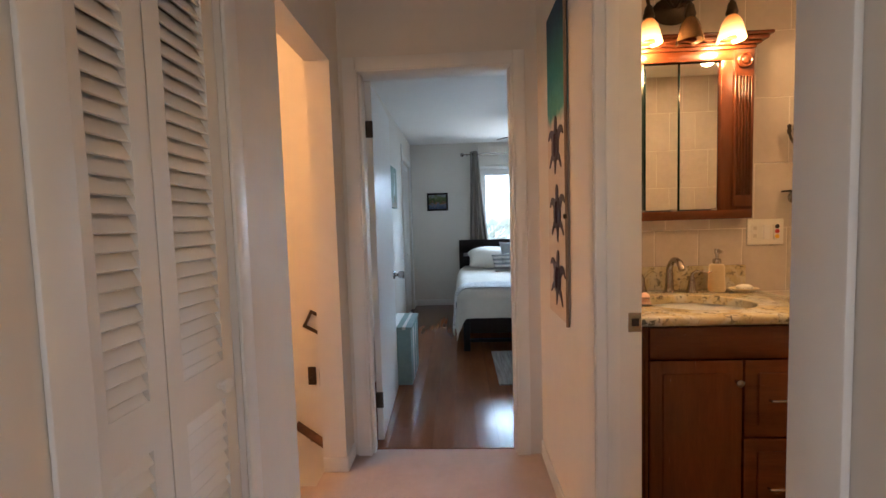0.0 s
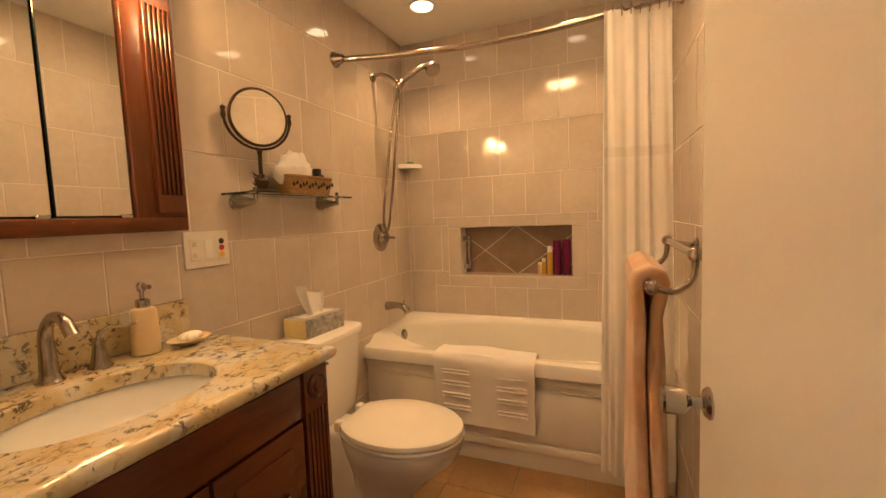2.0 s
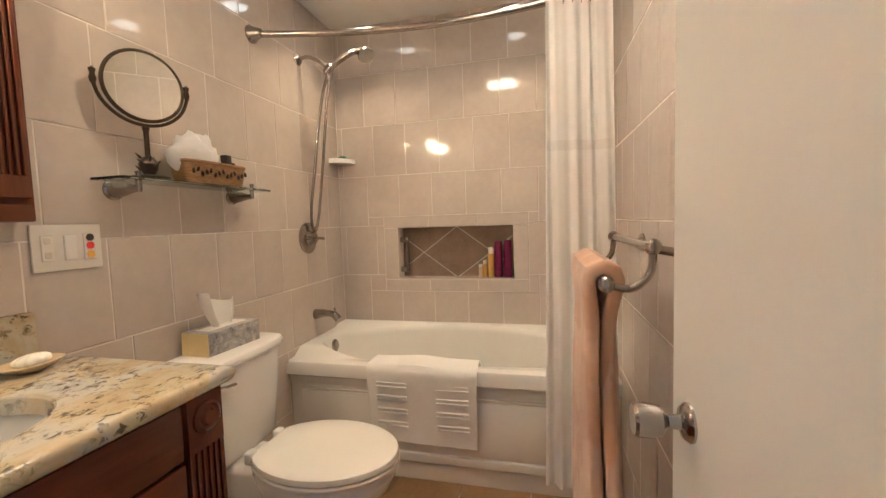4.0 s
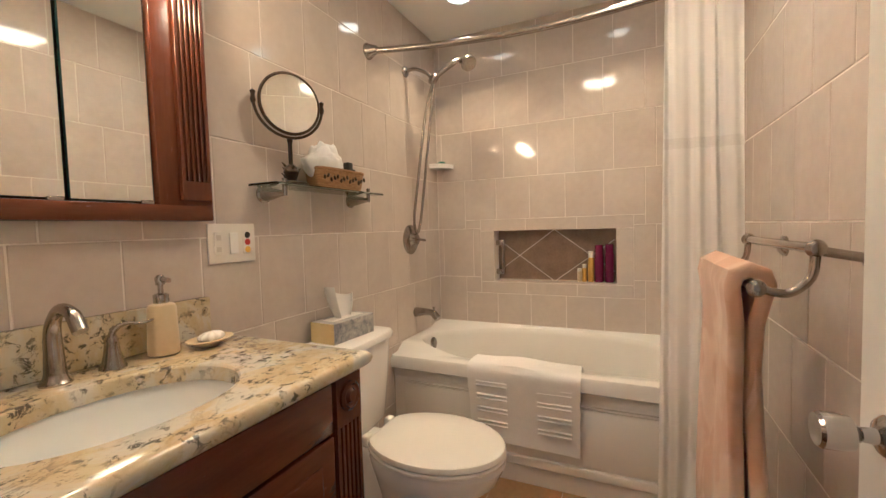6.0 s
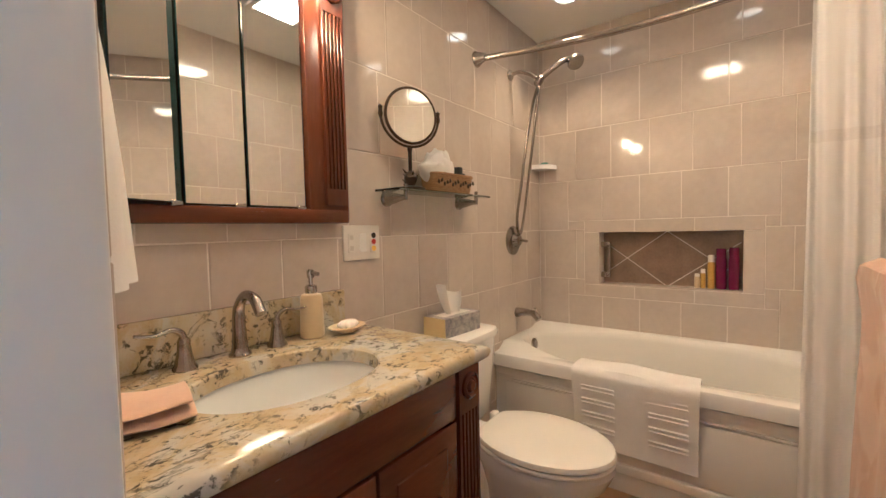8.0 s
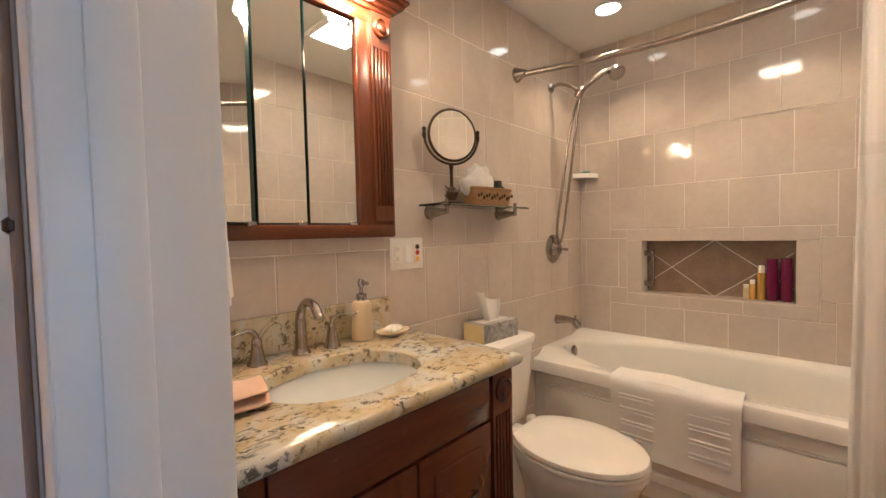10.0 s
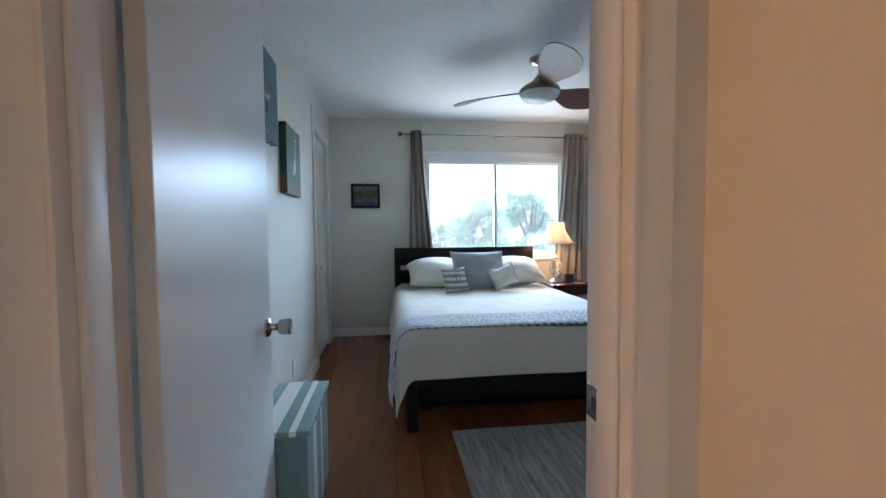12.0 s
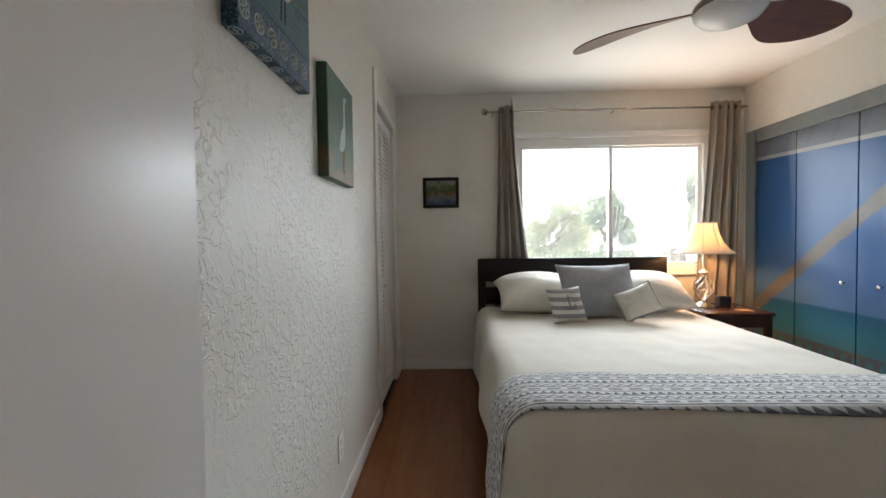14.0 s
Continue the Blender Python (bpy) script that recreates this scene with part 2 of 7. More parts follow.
def box(x0, x1, y0, y1, z0, z1, bevel=0.0, segments=1, bm=None):
    out = bm or bmesh.new()
    b = bmesh.new() if bm else out
    bmesh.ops.create_cube(b, size=1)
    for v in b.verts:
        v.co = ((x0 + x1) / 2 + v.co.x * (x1 - x0), (y0 + y1) / 2 + v.co.y * (y1 - y0), (z0 + z1) / 2 + v.co.z * (z1 - z0))
    if bevel:
        bmesh.ops.bevel(b, geom=b.edges[:], offset=bevel, segments=segments, profile=0.5, affect="EDGES")
    return merge(out, b) if bm else out


def merge(out, b, matrix=None):
    """Adds the mesh b to out."""
    if matrix is not None:
        b.transform(matrix)
    me = bpy.data.meshes.new("scratch")
    b.to_mesh(me)
    b.free()
    out.from_mesh(me)
    bpy.data.meshes.remove(me)
    return out


def lathe(profile, steps=28, matrix=None, sx=1.0, sy=1.0, caps=True):
    """A body of revolution about z from (radius, height) pairs."""
    bm = bmesh.new()
    rings = []
    for r, z in profile:
        rings.append([bm.verts.new((sx * r * math.cos(2 * math.pi * i / steps), sy * r * math.sin(2 * math.pi * i / steps), z)) for i in range(steps)])
    for a, b in zip(rings, rings[1:]):
        for i in range(steps):
            bm.faces.new((a[i], a[(i + 1) % steps], b[(i + 1) % steps], b[i]))
    if caps:
        for ring, (r, z) in ((rings[0], profile[0]), (rings[-1], profile[-1])):
            if r > 1e-4:
                bm.faces.new(ring)
    bmesh.ops.remove_doubles(bm, verts=bm.verts[:], dist=1e-5)
    if matrix is not None:
        bm.transform(matrix)
    return bm


def smooth_path(points, per=8):
    """A Catmull-Rom curve through the points."""
    pts = [Vector(p) for p in points]
    pts = [2 * pts[0] - pts[1]] + pts + [2 * pts[-1] - pts[-2]]
    out = []
    for a, b, c, d in zip(pts, pts[1:], pts[2:], pts[3:]):
        for i in range(per):
            u = i / per
            out.append(0.5 * (2 * b + (c - a) * u + (2 * a - 5 * b + 4 * c - d) * u * u + (3 * b - a - 3 * c + d) * u ** 3))
    return out + [pts[-2]]


def tube(points, radius, steps=10, radii=None, bm=None, flat=1.0):
    """A round bar along the points."""
    bm = bm or bmesh.new()
    pts = [Vector(p) for p in points]
    side, rings = None, []
    for i, p in enumerate(pts):
        d = (pts[min(i + 1, len(pts) - 1)] - pts[max(i - 1, 0)]).normalized()
        if side is None:
            side = d.orthogonal().normalized()
        side = (side - d * side.dot(d)).normalized()
        up = d.cross(side)
        r = radii[i] if radii else radius
        rings.append([bm.verts.new(p + r * (side * math.cos(2 * math.pi * k / steps) + flat * up * math.sin(2 * math.pi * k / steps))) for k in range(steps)])
    for a, b in zip(rings, rings[1:]):
        for k in range(steps):
            bm.faces.new((a[k], a[(k + 1) % steps], b[(k + 1) % steps], b[k]))
    bm.faces.new(rings[0]), bm.faces.new(rings[-1])
    return bm


def sheet(fn, nu, nv, thick=0.0, bm=None):
    """A cloth or panel: fn(u, v) gives a place for u, v in 0..1; thick closes it along its normals."""
    out = bm or bmesh.new()
    b = bmesh.new()
    g = [[b.verts.new(fn(i / nu, j / nv)) for j in range(nv + 1)] for i in range(nu + 1)]
    for i in range(nu):
        for j in range(nv):
            b.faces.new((g[i][j], g[i + 1][j], g[i + 1][j + 1], g[i][j + 1]))
    if thick:
        b.normal_update()
        bmesh.ops.solidify(b, geom=b.faces[:], thickness=thick)
    return merge(out, b)


def prism(outline, depth, matrix=None, bevel=0.0):
    """A flat outline in x, y pushed up by depth."""
    bm = bmesh.new()
    bottom = [bm.verts.new((x, y, 0)) for x, y in outline]
    face = bm.faces.new(bottom)
    top = bmesh.ops.extrude_face_region(bm, geom=[face])
    for v in top["geom"]:
        if isinstance(v, bmesh.types.BMVert):
            v.co.z += depth
    if bevel:
        bmesh.ops.bevel(bm, geom=[e for e in bm.edges if abs(e.verts[0].co.z - e.verts[1].co.z) < 1e-6 and e.verts[0].co.z > depth / 2], offset=bevel, segments=2, profile=0.5, affect="EDGES")
    if matrix is not None:
        bm.transform(matrix)
    return bm


def blocks(spans):
    bm = bmesh.new()
    for s in spans:
        box(*s, bm=bm)
    return bm


def wall(name, spans, material, label):
    """A wall out of butted blocks that leave its openings free."""
    return tagged(part(name, blocks(spans), material, smooth=False), label, "wall", kind="structure")


WEST_M, EAST_M = pose(0, 0, 0, 0, -90, 0), pose(0, 0, 0, 0, 90, 0)

# ---- structure ----
HALL_W, HALL_E, BATH_W, BATH_E, BATH_N, BATH_S = 0.69, 1.712, 1.852, 4.245, 3.86, 2.34
BED_S, BED_N, BED_W, BED_E = 4.14, 8.13, 0.575, 3.62
HALL_H, BATH_H, BED_H, DOOR_H = 2.43, 2.37, 2.46, 2.05
BATH_Y0, BATH_Y1 = 2.392, 3.162
BED_X0, BED_X1 = 0.778, 1.588
CL_Y0, CL_Y1, ST_Y0, ST_Y1 = 2.50, 2.95, 3.29, 3.87
WIN_X0, WIN_X1, WIN_Z0, WIN_Z1 = 1.62, 3.33, 0.86, 2.06

wall("wall_hall_east", [(HALL_E, BATH_W, 0.3, BATH_Y0, 0, HALL_H), (HALL_E, BATH_W, BATH_Y1, 4.02, 0, HALL_H), (HALL_E, BATH_W, BATH_Y0, BATH_Y1, DOOR_H, HALL_H)],
     M["hall_paint"], "warm off-white painted hall wall with the bathroom doorway")
wall("wall_hall_west", [(0.57, HALL_W, 0.3, CL_Y0, 0, HALL_H), (0.57, HALL_W, CL_Y1, ST_Y0, 0, HALL_H), (0.57, HALL_W, ST_Y1, 4.02, 0, HALL_H),
                        (0.57, HALL_W, CL_Y0, CL_Y1, DOOR_H, HALL_H), (0.57, HALL_W, ST_Y0, ST_Y1, 2.05, HALL_H)],
     M["hall_paint"], "warm off-white hall wall with closet and stair openings")
wall("wall_hall_north", [(-1.8, BED_X0, 4.02, BED_S, -2.4, BED_H), (BED_X1, BATH_W, 4.02, BED_S, 0, BED_H), (BED_X0, BED_X1, 4.02, BED_S, DOOR_H, BED_H), (BATH_W, BED_E + 0.7, BATH_N + 0.06, BED_S, 0, BED_H)],
     M["hall_paint"], "off-white wall between hall and bedroom with a doorway")
# End wall out of view; its window opening is an addition for the fill lamp.
wall("wall_hall_south", [(0.57, 0.85, 0.18, 0.3, 0, HALL_H), (1.55, BATH_W, 0.18, 0.3, 0, HALL_H), (0.85, 1.55, 0.18, 0.3, 0, 0.9), (0.85, 1.55, 0.18, 0.3, 2.0, HALL_H)],
     M["hall_paint"], "unseen off-white end wall of the hall with an added window opening")
wall("wall_closet", [(-0.1, 0.57, 2.3, CL_Y0 - 0.02, 0, HALL_H), (-0.1, 0.57, CL_Y1 + 0.02, 3.1, 0, HALL_H), (-0.2, -0.1, 2.3, 3.1, 0, HALL_H)], M["hall_paint"], "plain painted inside of the hall closet")
wall("wall_stair_south", [(-1.8, 0.57, 3.1, 3.2, -2.4, HALL_H)], M["hall_paint"], "painted side wall of the stairwell")
wall("wall_stair_west", [(-1.9, -1.8, 3.1, BED_S, -2.4, HALL_H)], M["hall_paint"], "painted end wall of the stairwell")
wall("wall_bedroom_west", [(0.40, BED_W, BED_S, 7.13, 0, BED_H), (0.40, BED_W, 7.86, BED_N, 0, BED_H), (0.40, BED_W, 7.13, 7.86, 2.09, BED_H), (0.30, 0.40, BED_S, BED_N, 0, BED_H)],
     M["room_paint"], "textured off-white bedroom wall with a closet opening")
wall("wall_bedroom_north", [(0.3, WIN_X0, BED_N, BED_N + 0.18, -3.2, BED_H), (WIN_X1, 4.4, BED_N, BED_N + 0.18, -3.2, BED_H), (WIN_X0, WIN_X1, BED_N, BED_N + 0.18, -3.2, WIN_Z0), (WIN_X0, WIN_X1, BED_N, BED_N + 0.18, WIN_Z1, BED_H)],
     M["room_paint"], "off-white bedroom wall with the window opening")
wall("wall_bedroom_east", [(BED_E, 4.4, BED_S, BED_N, 2.06, BED_H), (BED_E + 0.08, 4.4, BED_S, BED_N, 0, 2.06), (BED_E, BED_E + 0.08, 8.09, BED_N, 0, 2.06), (BED_E, BED_E + 0.08, BED_S, 4.5, 0, 2.06)],
     M["room_paint"], "off-white bedroom wall over a run of mural closet doors")
wall("wall_bath_north", [(BATH_W, BATH_E + 0.1, BATH_N + 0.0016, BATH_N + 0.058, 0, BED_H)], M["grout"], "beige grouted bathroom wall behind glazed tiles")
wall("wall_bath_south", [(BATH_W, BATH_E + 0.1, BATH_S - 0.1, BATH_S - 0.0016, 0, BED_H)], M["grout"], "beige grouted bathroom wall behind the door")
NY0, NY1, NZ0, NZ1 = 2.80, 3.49, 0.857, 1.168
wall("wall_bath_east", [(BATH_E + 0.0016, BATH_E + 0.2, BATH_S - 0.1, NY0, 0, BED_H), (BATH_E + 0.0016, BATH_E + 0.2, NY1, BATH_N + 0.06, 0, BED_H), (BATH_E + 0.0016, BATH_E + 0.2, NY0, NY1, 0, NZ0),
                        (BATH_E + 0.0016, BATH_E + 0.2, NY0, NY1, NZ1, BED_H), (BATH_E + 0.105, BATH_E + 0.2, NY0, NY1, NZ0, NZ1)], M["grout"], "beige grouted bathroom wall with a recessed niche")

tagged(part("floor_hall", blocks([(0.57, BATH_W - 0.02, 0.3, 4.07, -0.1, 0.0)]), M["carpet"], smooth=False), "pinkish beige cut-pile hall carpet", "floor", kind="structure")
tagged(part("floor_bath", blocks([(BATH_W - 0.02, BATH_E + 0.1, BATH_S - 0.1, BATH_N + 0.06, -0.1, -0.006)]), M["grout"], smooth=False), "tan bathroom floor with ochre stone tiles", "floor", kind="structure")
tagged(part("floor_bedroom", blocks([(0.3, 4.4, 4.07, BED_N, -0.1, -0.006)]), M["dark_wood"], smooth=False), "dark reddish-brown glossy plank floor", "floor", kind="structure")
tagged(part("ceiling_hall", blocks([(-1.9, BATH_W, 0.18, 4.02, HALL_H, HALL_H + 0.1)]), M["ceiling"], smooth=False), "flat white hall ceiling", "ceiling", kind="structure")
tagged(part("ceiling_bath", blocks([(BATH_W, BATH_E + 0.2, BATH_S - 0.1, BATH_N + 0.06, BATH_H, BATH_H + 0.08)]), M["ceiling"], smooth=False), "flat white bathroom ceiling", "ceiling", kind="structure")
tagged(part("ceiling_bedroom", blocks([(0.3, 4.4, 4.02, BED_N + 0.18, BED_H, BED_H + 0.1)]), M["ceiling"], smooth=False), "flat white bedroom ceiling", "ceiling", kind="structure")
tagged(part("ground", blocks([(-900, 900, BED_N + 0.2, 1500, -3.3, -3.2)]), surface("pale_paving", (0.33, 0.32, 0.28), (0.44, 0.42, 0.38), 0.3, 0.9, bump=0.5, bump_scale=4, distance=0.1), smooth=False), "sunlit pale paving outside the house", "ground", kind="structure")

# ---- bathroom: built-in things ----


def rect_at(angle, x0, x1, y0, y1, cx, cy):
    """Where a ray from (cx, cy) leaves a rectangle."""
    c, s = math.cos(angle), math.sin(angle)
    d = min(((x1 if c > 0 else x0) - cx) / c if abs(c) > 1e-9 else 1e9, ((y1 if s > 0 else y0) - cy) / s if abs(s) > 1e-9 else 1e9)
    return cx + c * d, cy + s * d


def angles_for(x0, x1, y0, y1, cx, cy, n=72):
    out = [2 * math.pi * i / n for i in range(n)]
    for x, y in ((x0, y0), (x1, y0), (x0, y1), (x1, y1)):
        out.append(math.atan2(y - cy, x - cx) % (2 * math.pi))
    return sorted(set(round(a, 6) for a in out))


def rings_mesh(rings, closed_end=True):
    bm = bmesh.new()
    rows = [[bm.verts.new(p) for p in ring] for ring in rings]
    n = len(rows[0])
    for a, b in zip(rows, rows[1:]):
        for i in range(n):
            bm.faces.new((a[i], a[(i + 1) % n], b[(i + 1) % n], b[i]))
    if closed_end:
        bm.faces.new(rows[-1])
    return bm


def superoval(angle, cx, cy, rx, ry, power=2.0):
    c, s = math.cos(angle), math.sin(angle)
    d = (abs(c / rx) ** power + abs(s / ry) ** power) ** (-1 / power)
    return cx + c * d, cy + s * d


def granite():
    m, t, nodes, bsdf = shader("gold_granite")
    v = coords(t)
    cloud = noise_tex(t, v, 4.2, 6, 0.62, 1.2)
    base = ramp(t, cloud, [(0.34, (0.48, 0.48, 0.45)), (0.43, (0.58, 0.55, 0.47)), (0.49, (0.55, 0.45, 0.24)), (0.58, (0.45, 0.33, 0.12)), (0.70, (0.57, 0.51, 0.38))])
    base = mixed(t, calc(t, "MULTIPLY", noise_tex(t, v, 55, 4, 0.7), 0.55), base, (0.62, 0.60, 0.53))
    fleck = ramp(t, noise_tex(t, coords(t, (1, 1.4, 1)), 46, 6, 0.70, 0.6), [(0.53, (0, 0, 0)), (0.585, (1, 1, 1))])
    patch = ramp(t, noise_tex(t, v, 6.5, 4, 0.6, 1.0), [(0.42, (0, 0, 0)), (0.53, (1, 1, 1))])
    vein = calc(t, "ABSOLUTE", calc(t, "SUBTRACT", noise_tex(t, v, 3.0, 7, 0.68, 0.9), 0.5))
    line = ramp(t, vein, [(0.0, (1, 1, 1)), (0.005, (0.7, 0.7, 0.7)), (0.013, (0, 0, 0))])
    gate = ramp(t, noise_tex(t, v, 5.0, 2, 0.5, 0.4), [(0.48, (0, 0, 0)), (0.60, (1, 1, 1))])
    dark = calc(t, "MAXIMUM", calc(t, "MULTIPLY", fleck, patch), calc(t, "MULTIPLY", calc(t, "MULTIPLY", line, gate), 0.7))
    col = mixed(t, calc(t, "MULTIPLY", dark, 0.86), base, (0.045, 0.045, 0.045))
    link(t, col, bsdf.inputs["Base Color"])
    bsdf.inputs["Roughness"].default_value = 0.12
    return m


M["granite"] = granite()


def fluted(parent, x0, x1, y_front, z0, z1, name="pilaster", rosette=True):
    """A pilaster with five sunk flutes and a turned rosette over them."""
    za, zb = z0 + 0.05, z1 - (0.115 if rosette else 0.04)
    p = part(name, blocks([(x0, x1, y_front + 0.007, y_front + 0.02, z0, z1), (x0, x1, y_front, y_front + 0.007, z0, za), (x0, x1, y_front, y_front + 0.007, zb, z1)]), M["cherry"], parent, smooth=False)
    w, n = x1 - x0, 5
    edges = [x0] + [x0 + w * (0.16 + 0.17 * i) for i in range(n)] + [x1]
    groove = w * 0.075
    for i in range(n + 1):
        part("fillet", box(edges[i] + (groove / 2 if i else 0), edges[i + 1] - (groove / 2 if i < n else 0), y_front, y_front + 0.0075, za, zb, 0.0015), M["cherry"], p)
    if rosette:
        c = ((x0 + x1) / 2, y_front, z1 - 0.05)
        prof = [(0.034, 0.0), (0.034, 0.006), (0.028, 0.010), (0.024, 0.005), (0.018, 0.005), (0.013, 0.012), (0.0, 0.014)]
        part("rosette", lathe(prof, 24, Matrix.Translation(c) @ pose(0, 0, 0, 90)), M["cherry"], p)
    return p


def panel_door(parent, name, x0, x1, y, z0, z1, mat=None):
    """A raised-panel front."""
    mat = mat or M["cherry"]
    d = part(name, box(x0, x1, y, y + 0.02, z0, z1, 0.003, 2), mat, parent)
    part("panel", box(x0 + 0.045, x1 - 0.045, y - 0.006, y + 0.002, z0 + 0.045, z1 - 0.045, 0.005, 2), mat, d)
    return d


def vanity():
    x0, x1, yf = 1.870, 2.645, 3.335
    th = thing("vanity_cabinet", (0, 0, 0), "reddish cherry wood vanity cabinet with panel door and drawers", "vanity")
    part("body", blocks([(x0, x0 + 0.018, yf + 0.02, BATH_N - 0.002, 0.09, 0.862), (x1 - 0.018, x1, yf + 0.02, BATH_N - 0.002, 0.09, 0.862), (x0 + 0.018, x1 - 0.018, yf + 0.02, yf + 0.03, 0.09, 0.862), (x0 + 0.018, x1 - 0.018, yf + 0.03, BATH_N - 0.002, 0.09, 0.11), (x0 + 0.018, x1 - 0.018, BATH_N - 0.012, BATH_N - 0.002, 0.11, 0.862)]), M["cherry"], th, smooth=False)
    part("toe_kick", box(x0 + 0.02, x1 - 0.02, yf + 0.08, BATH_N - 0.01, 0.0, 0.09), M["dark_wood"], th)
    fluted(th, x1 - 0.085, x1 + 0.004, yf - 0.004, 0.06, 0.860)
    fluted(th, x0 - 0.004, x0 + 0.085, yf - 0.004, 0.06, 0.860)
    part("top_panel", box(x0 + 0.092, x1 - 0.092, yf, yf + 0.02, 0.742, 0.855, 0.004, 2), M["cherry_h"], th)
    d = panel_door(th, "door", x0 + 0.092, 2.285, yf, 0.10, 0.735)
    part("knob", lathe([(0.006, 0), (0.006, 0.014), (0.013, 0.02), (0.013, 0.026), (0.007, 0.03), (0, 0.031)], 20, Matrix.Translation((2.262, yf, 0.66)) @ pose(0, 0, 0, 90)), M["nickel"], d, "satin nickel knob")
    for z0, z1 in ((0.455, 0.735), (0.10, 0.448)):
        f = panel_door(th, "drawer", 2.293, x1 - 0.092, yf, z0, z1, M["cherry_h"])
        zc = (z0 + z1) / 2
        part("handle", tube(smooth_path([(2.375, yf - 0.004, zc - 0.004), (2.378, yf - 0.024, zc), (2.42, yf - 0.030, zc + 0.004), (2.462, yf - 0.024, zc), (2.465, yf - 0.004, zc - 0.004)]), 0.005, 8), M["nickel"], f, "satin nickel bar pull")

    x0, x1, y0, y1, z0, z1 = 1.8625, 2.668, 3.305, BATH_N - 0.001, 0.866, 0.902
    cx, cy, rx, ry = 2.25, 3.555, 0.205, 0.155
    an = angles_for(x0, x1, y0, y1, cx, cy, 96)
    e = lambda k, z: [(*superoval(a, cx, cy, rx * k, ry * k, 2.1), z) for a in an]
    r = lambda i, z: [(*rect_at(a, x0 + i, x1 - i, y0 + i, y1 - i, cx, cy), z) for a in an]
    rings = [e(1.0, z0), e(1.0, z1 - 0.004), e(1.02, z1), r(0.014, z1), r(0.006, z1 - 0.003), r(0.001, z1 - 0.010), r(0, z1 - 0.018), r(0.004, z0 + 0.006), r(0.012, z0), e(1.0, z0)]
    top = thing("countertop", (0, 0, 0), "polished cream and gold granite countertop with dark flecks", "countertop")
    part("slab", rings_mesh(rings, False), M["granite"], top)
    part("backsplash", box(x0 + 0.003, 2.632, BATH_N - 0.022, BATH_N - 0.001, z1 + 0.0005, 1.015, 0.003, 2), M["granite"], top)
    sink = thing("sink", (0, 0, 0), "white oval undermount porcelain sink below the granite", "sink")
    prof = [(1.06, 0.864), (1.02, 0.858), (0.985, 0.835), (0.93, 0.80), (0.80, 0.765), (0.55, 0.745), (0.2, 0.738), (0.09, 0.737)]
    part("basin", rings_mesh([[(*superoval(a, cx, cy, rx * k, ry * k, 2.1), z) for a in an] for k, z in prof]), M["sink"], sink)
    part("drain", lathe([(0.024, 0.0), (0.024, 0.004), (0.016, 0.006), (0.014, 0.002), (0, 0.002)], 24, Matrix.Translation((cx, cy, 0.7375))), M["nickel"], sink, "round nickel drain")


vanity()


def faucet():
    z = 0.902
    th = thing("faucet", (2.255, 3.785, z), "brushed nickel gooseneck faucet with two lever handles", "faucet")
    pts = smooth_path([(0, 0, 0.0), (0, 0, 0.05), (0, -0.002, 0.115), (0, -0.035, 0.152), (0, -0.080, 0.148), (0, -0.108, 0.115)], 8)
    n = len(pts)
    part("spout", tube(pts, 0.014, 18, [0.020 - 0.008 * min(1, i / (n * 0.5)) + 0.001 * (i > n * 0.8) for i in range(n)]), M["nickel"], th)
    part("base", lathe([(0.027, 0), (0.027, 0.004), (0.022, 0.010), (0.019, 0.02)], 24), M["nickel"], th)
    for side, dx in ((-1, -0.125), (1, 0.100)):
        h = part("handle", lathe([(0.026, 0), (0.026, 0.003), (0.021, 0.012), (0.016, 0.035), (0.013, 0.058), (0.014, 0.064), (0.010, 0.072), (0, 0.074)], 24, Matrix.Translation((dx, 0.0, 0))), M["nickel"], th)
        part("lever", tube(smooth_path([(dx, 0, 0.055), (dx + side * 0.004, -0.002, 0.082), (dx + side * 0.026, -0.006, 0.095), (dx + side * 0.060, -0.012, 0.090), (dx + side * 0.098, -0.020, 0.098)], 6), 0.007, 12, [0.0115 - 0.0075 * min(1, i / 17) for i in range(25)], flat=0.8), M["nickel"], h)


faucet()


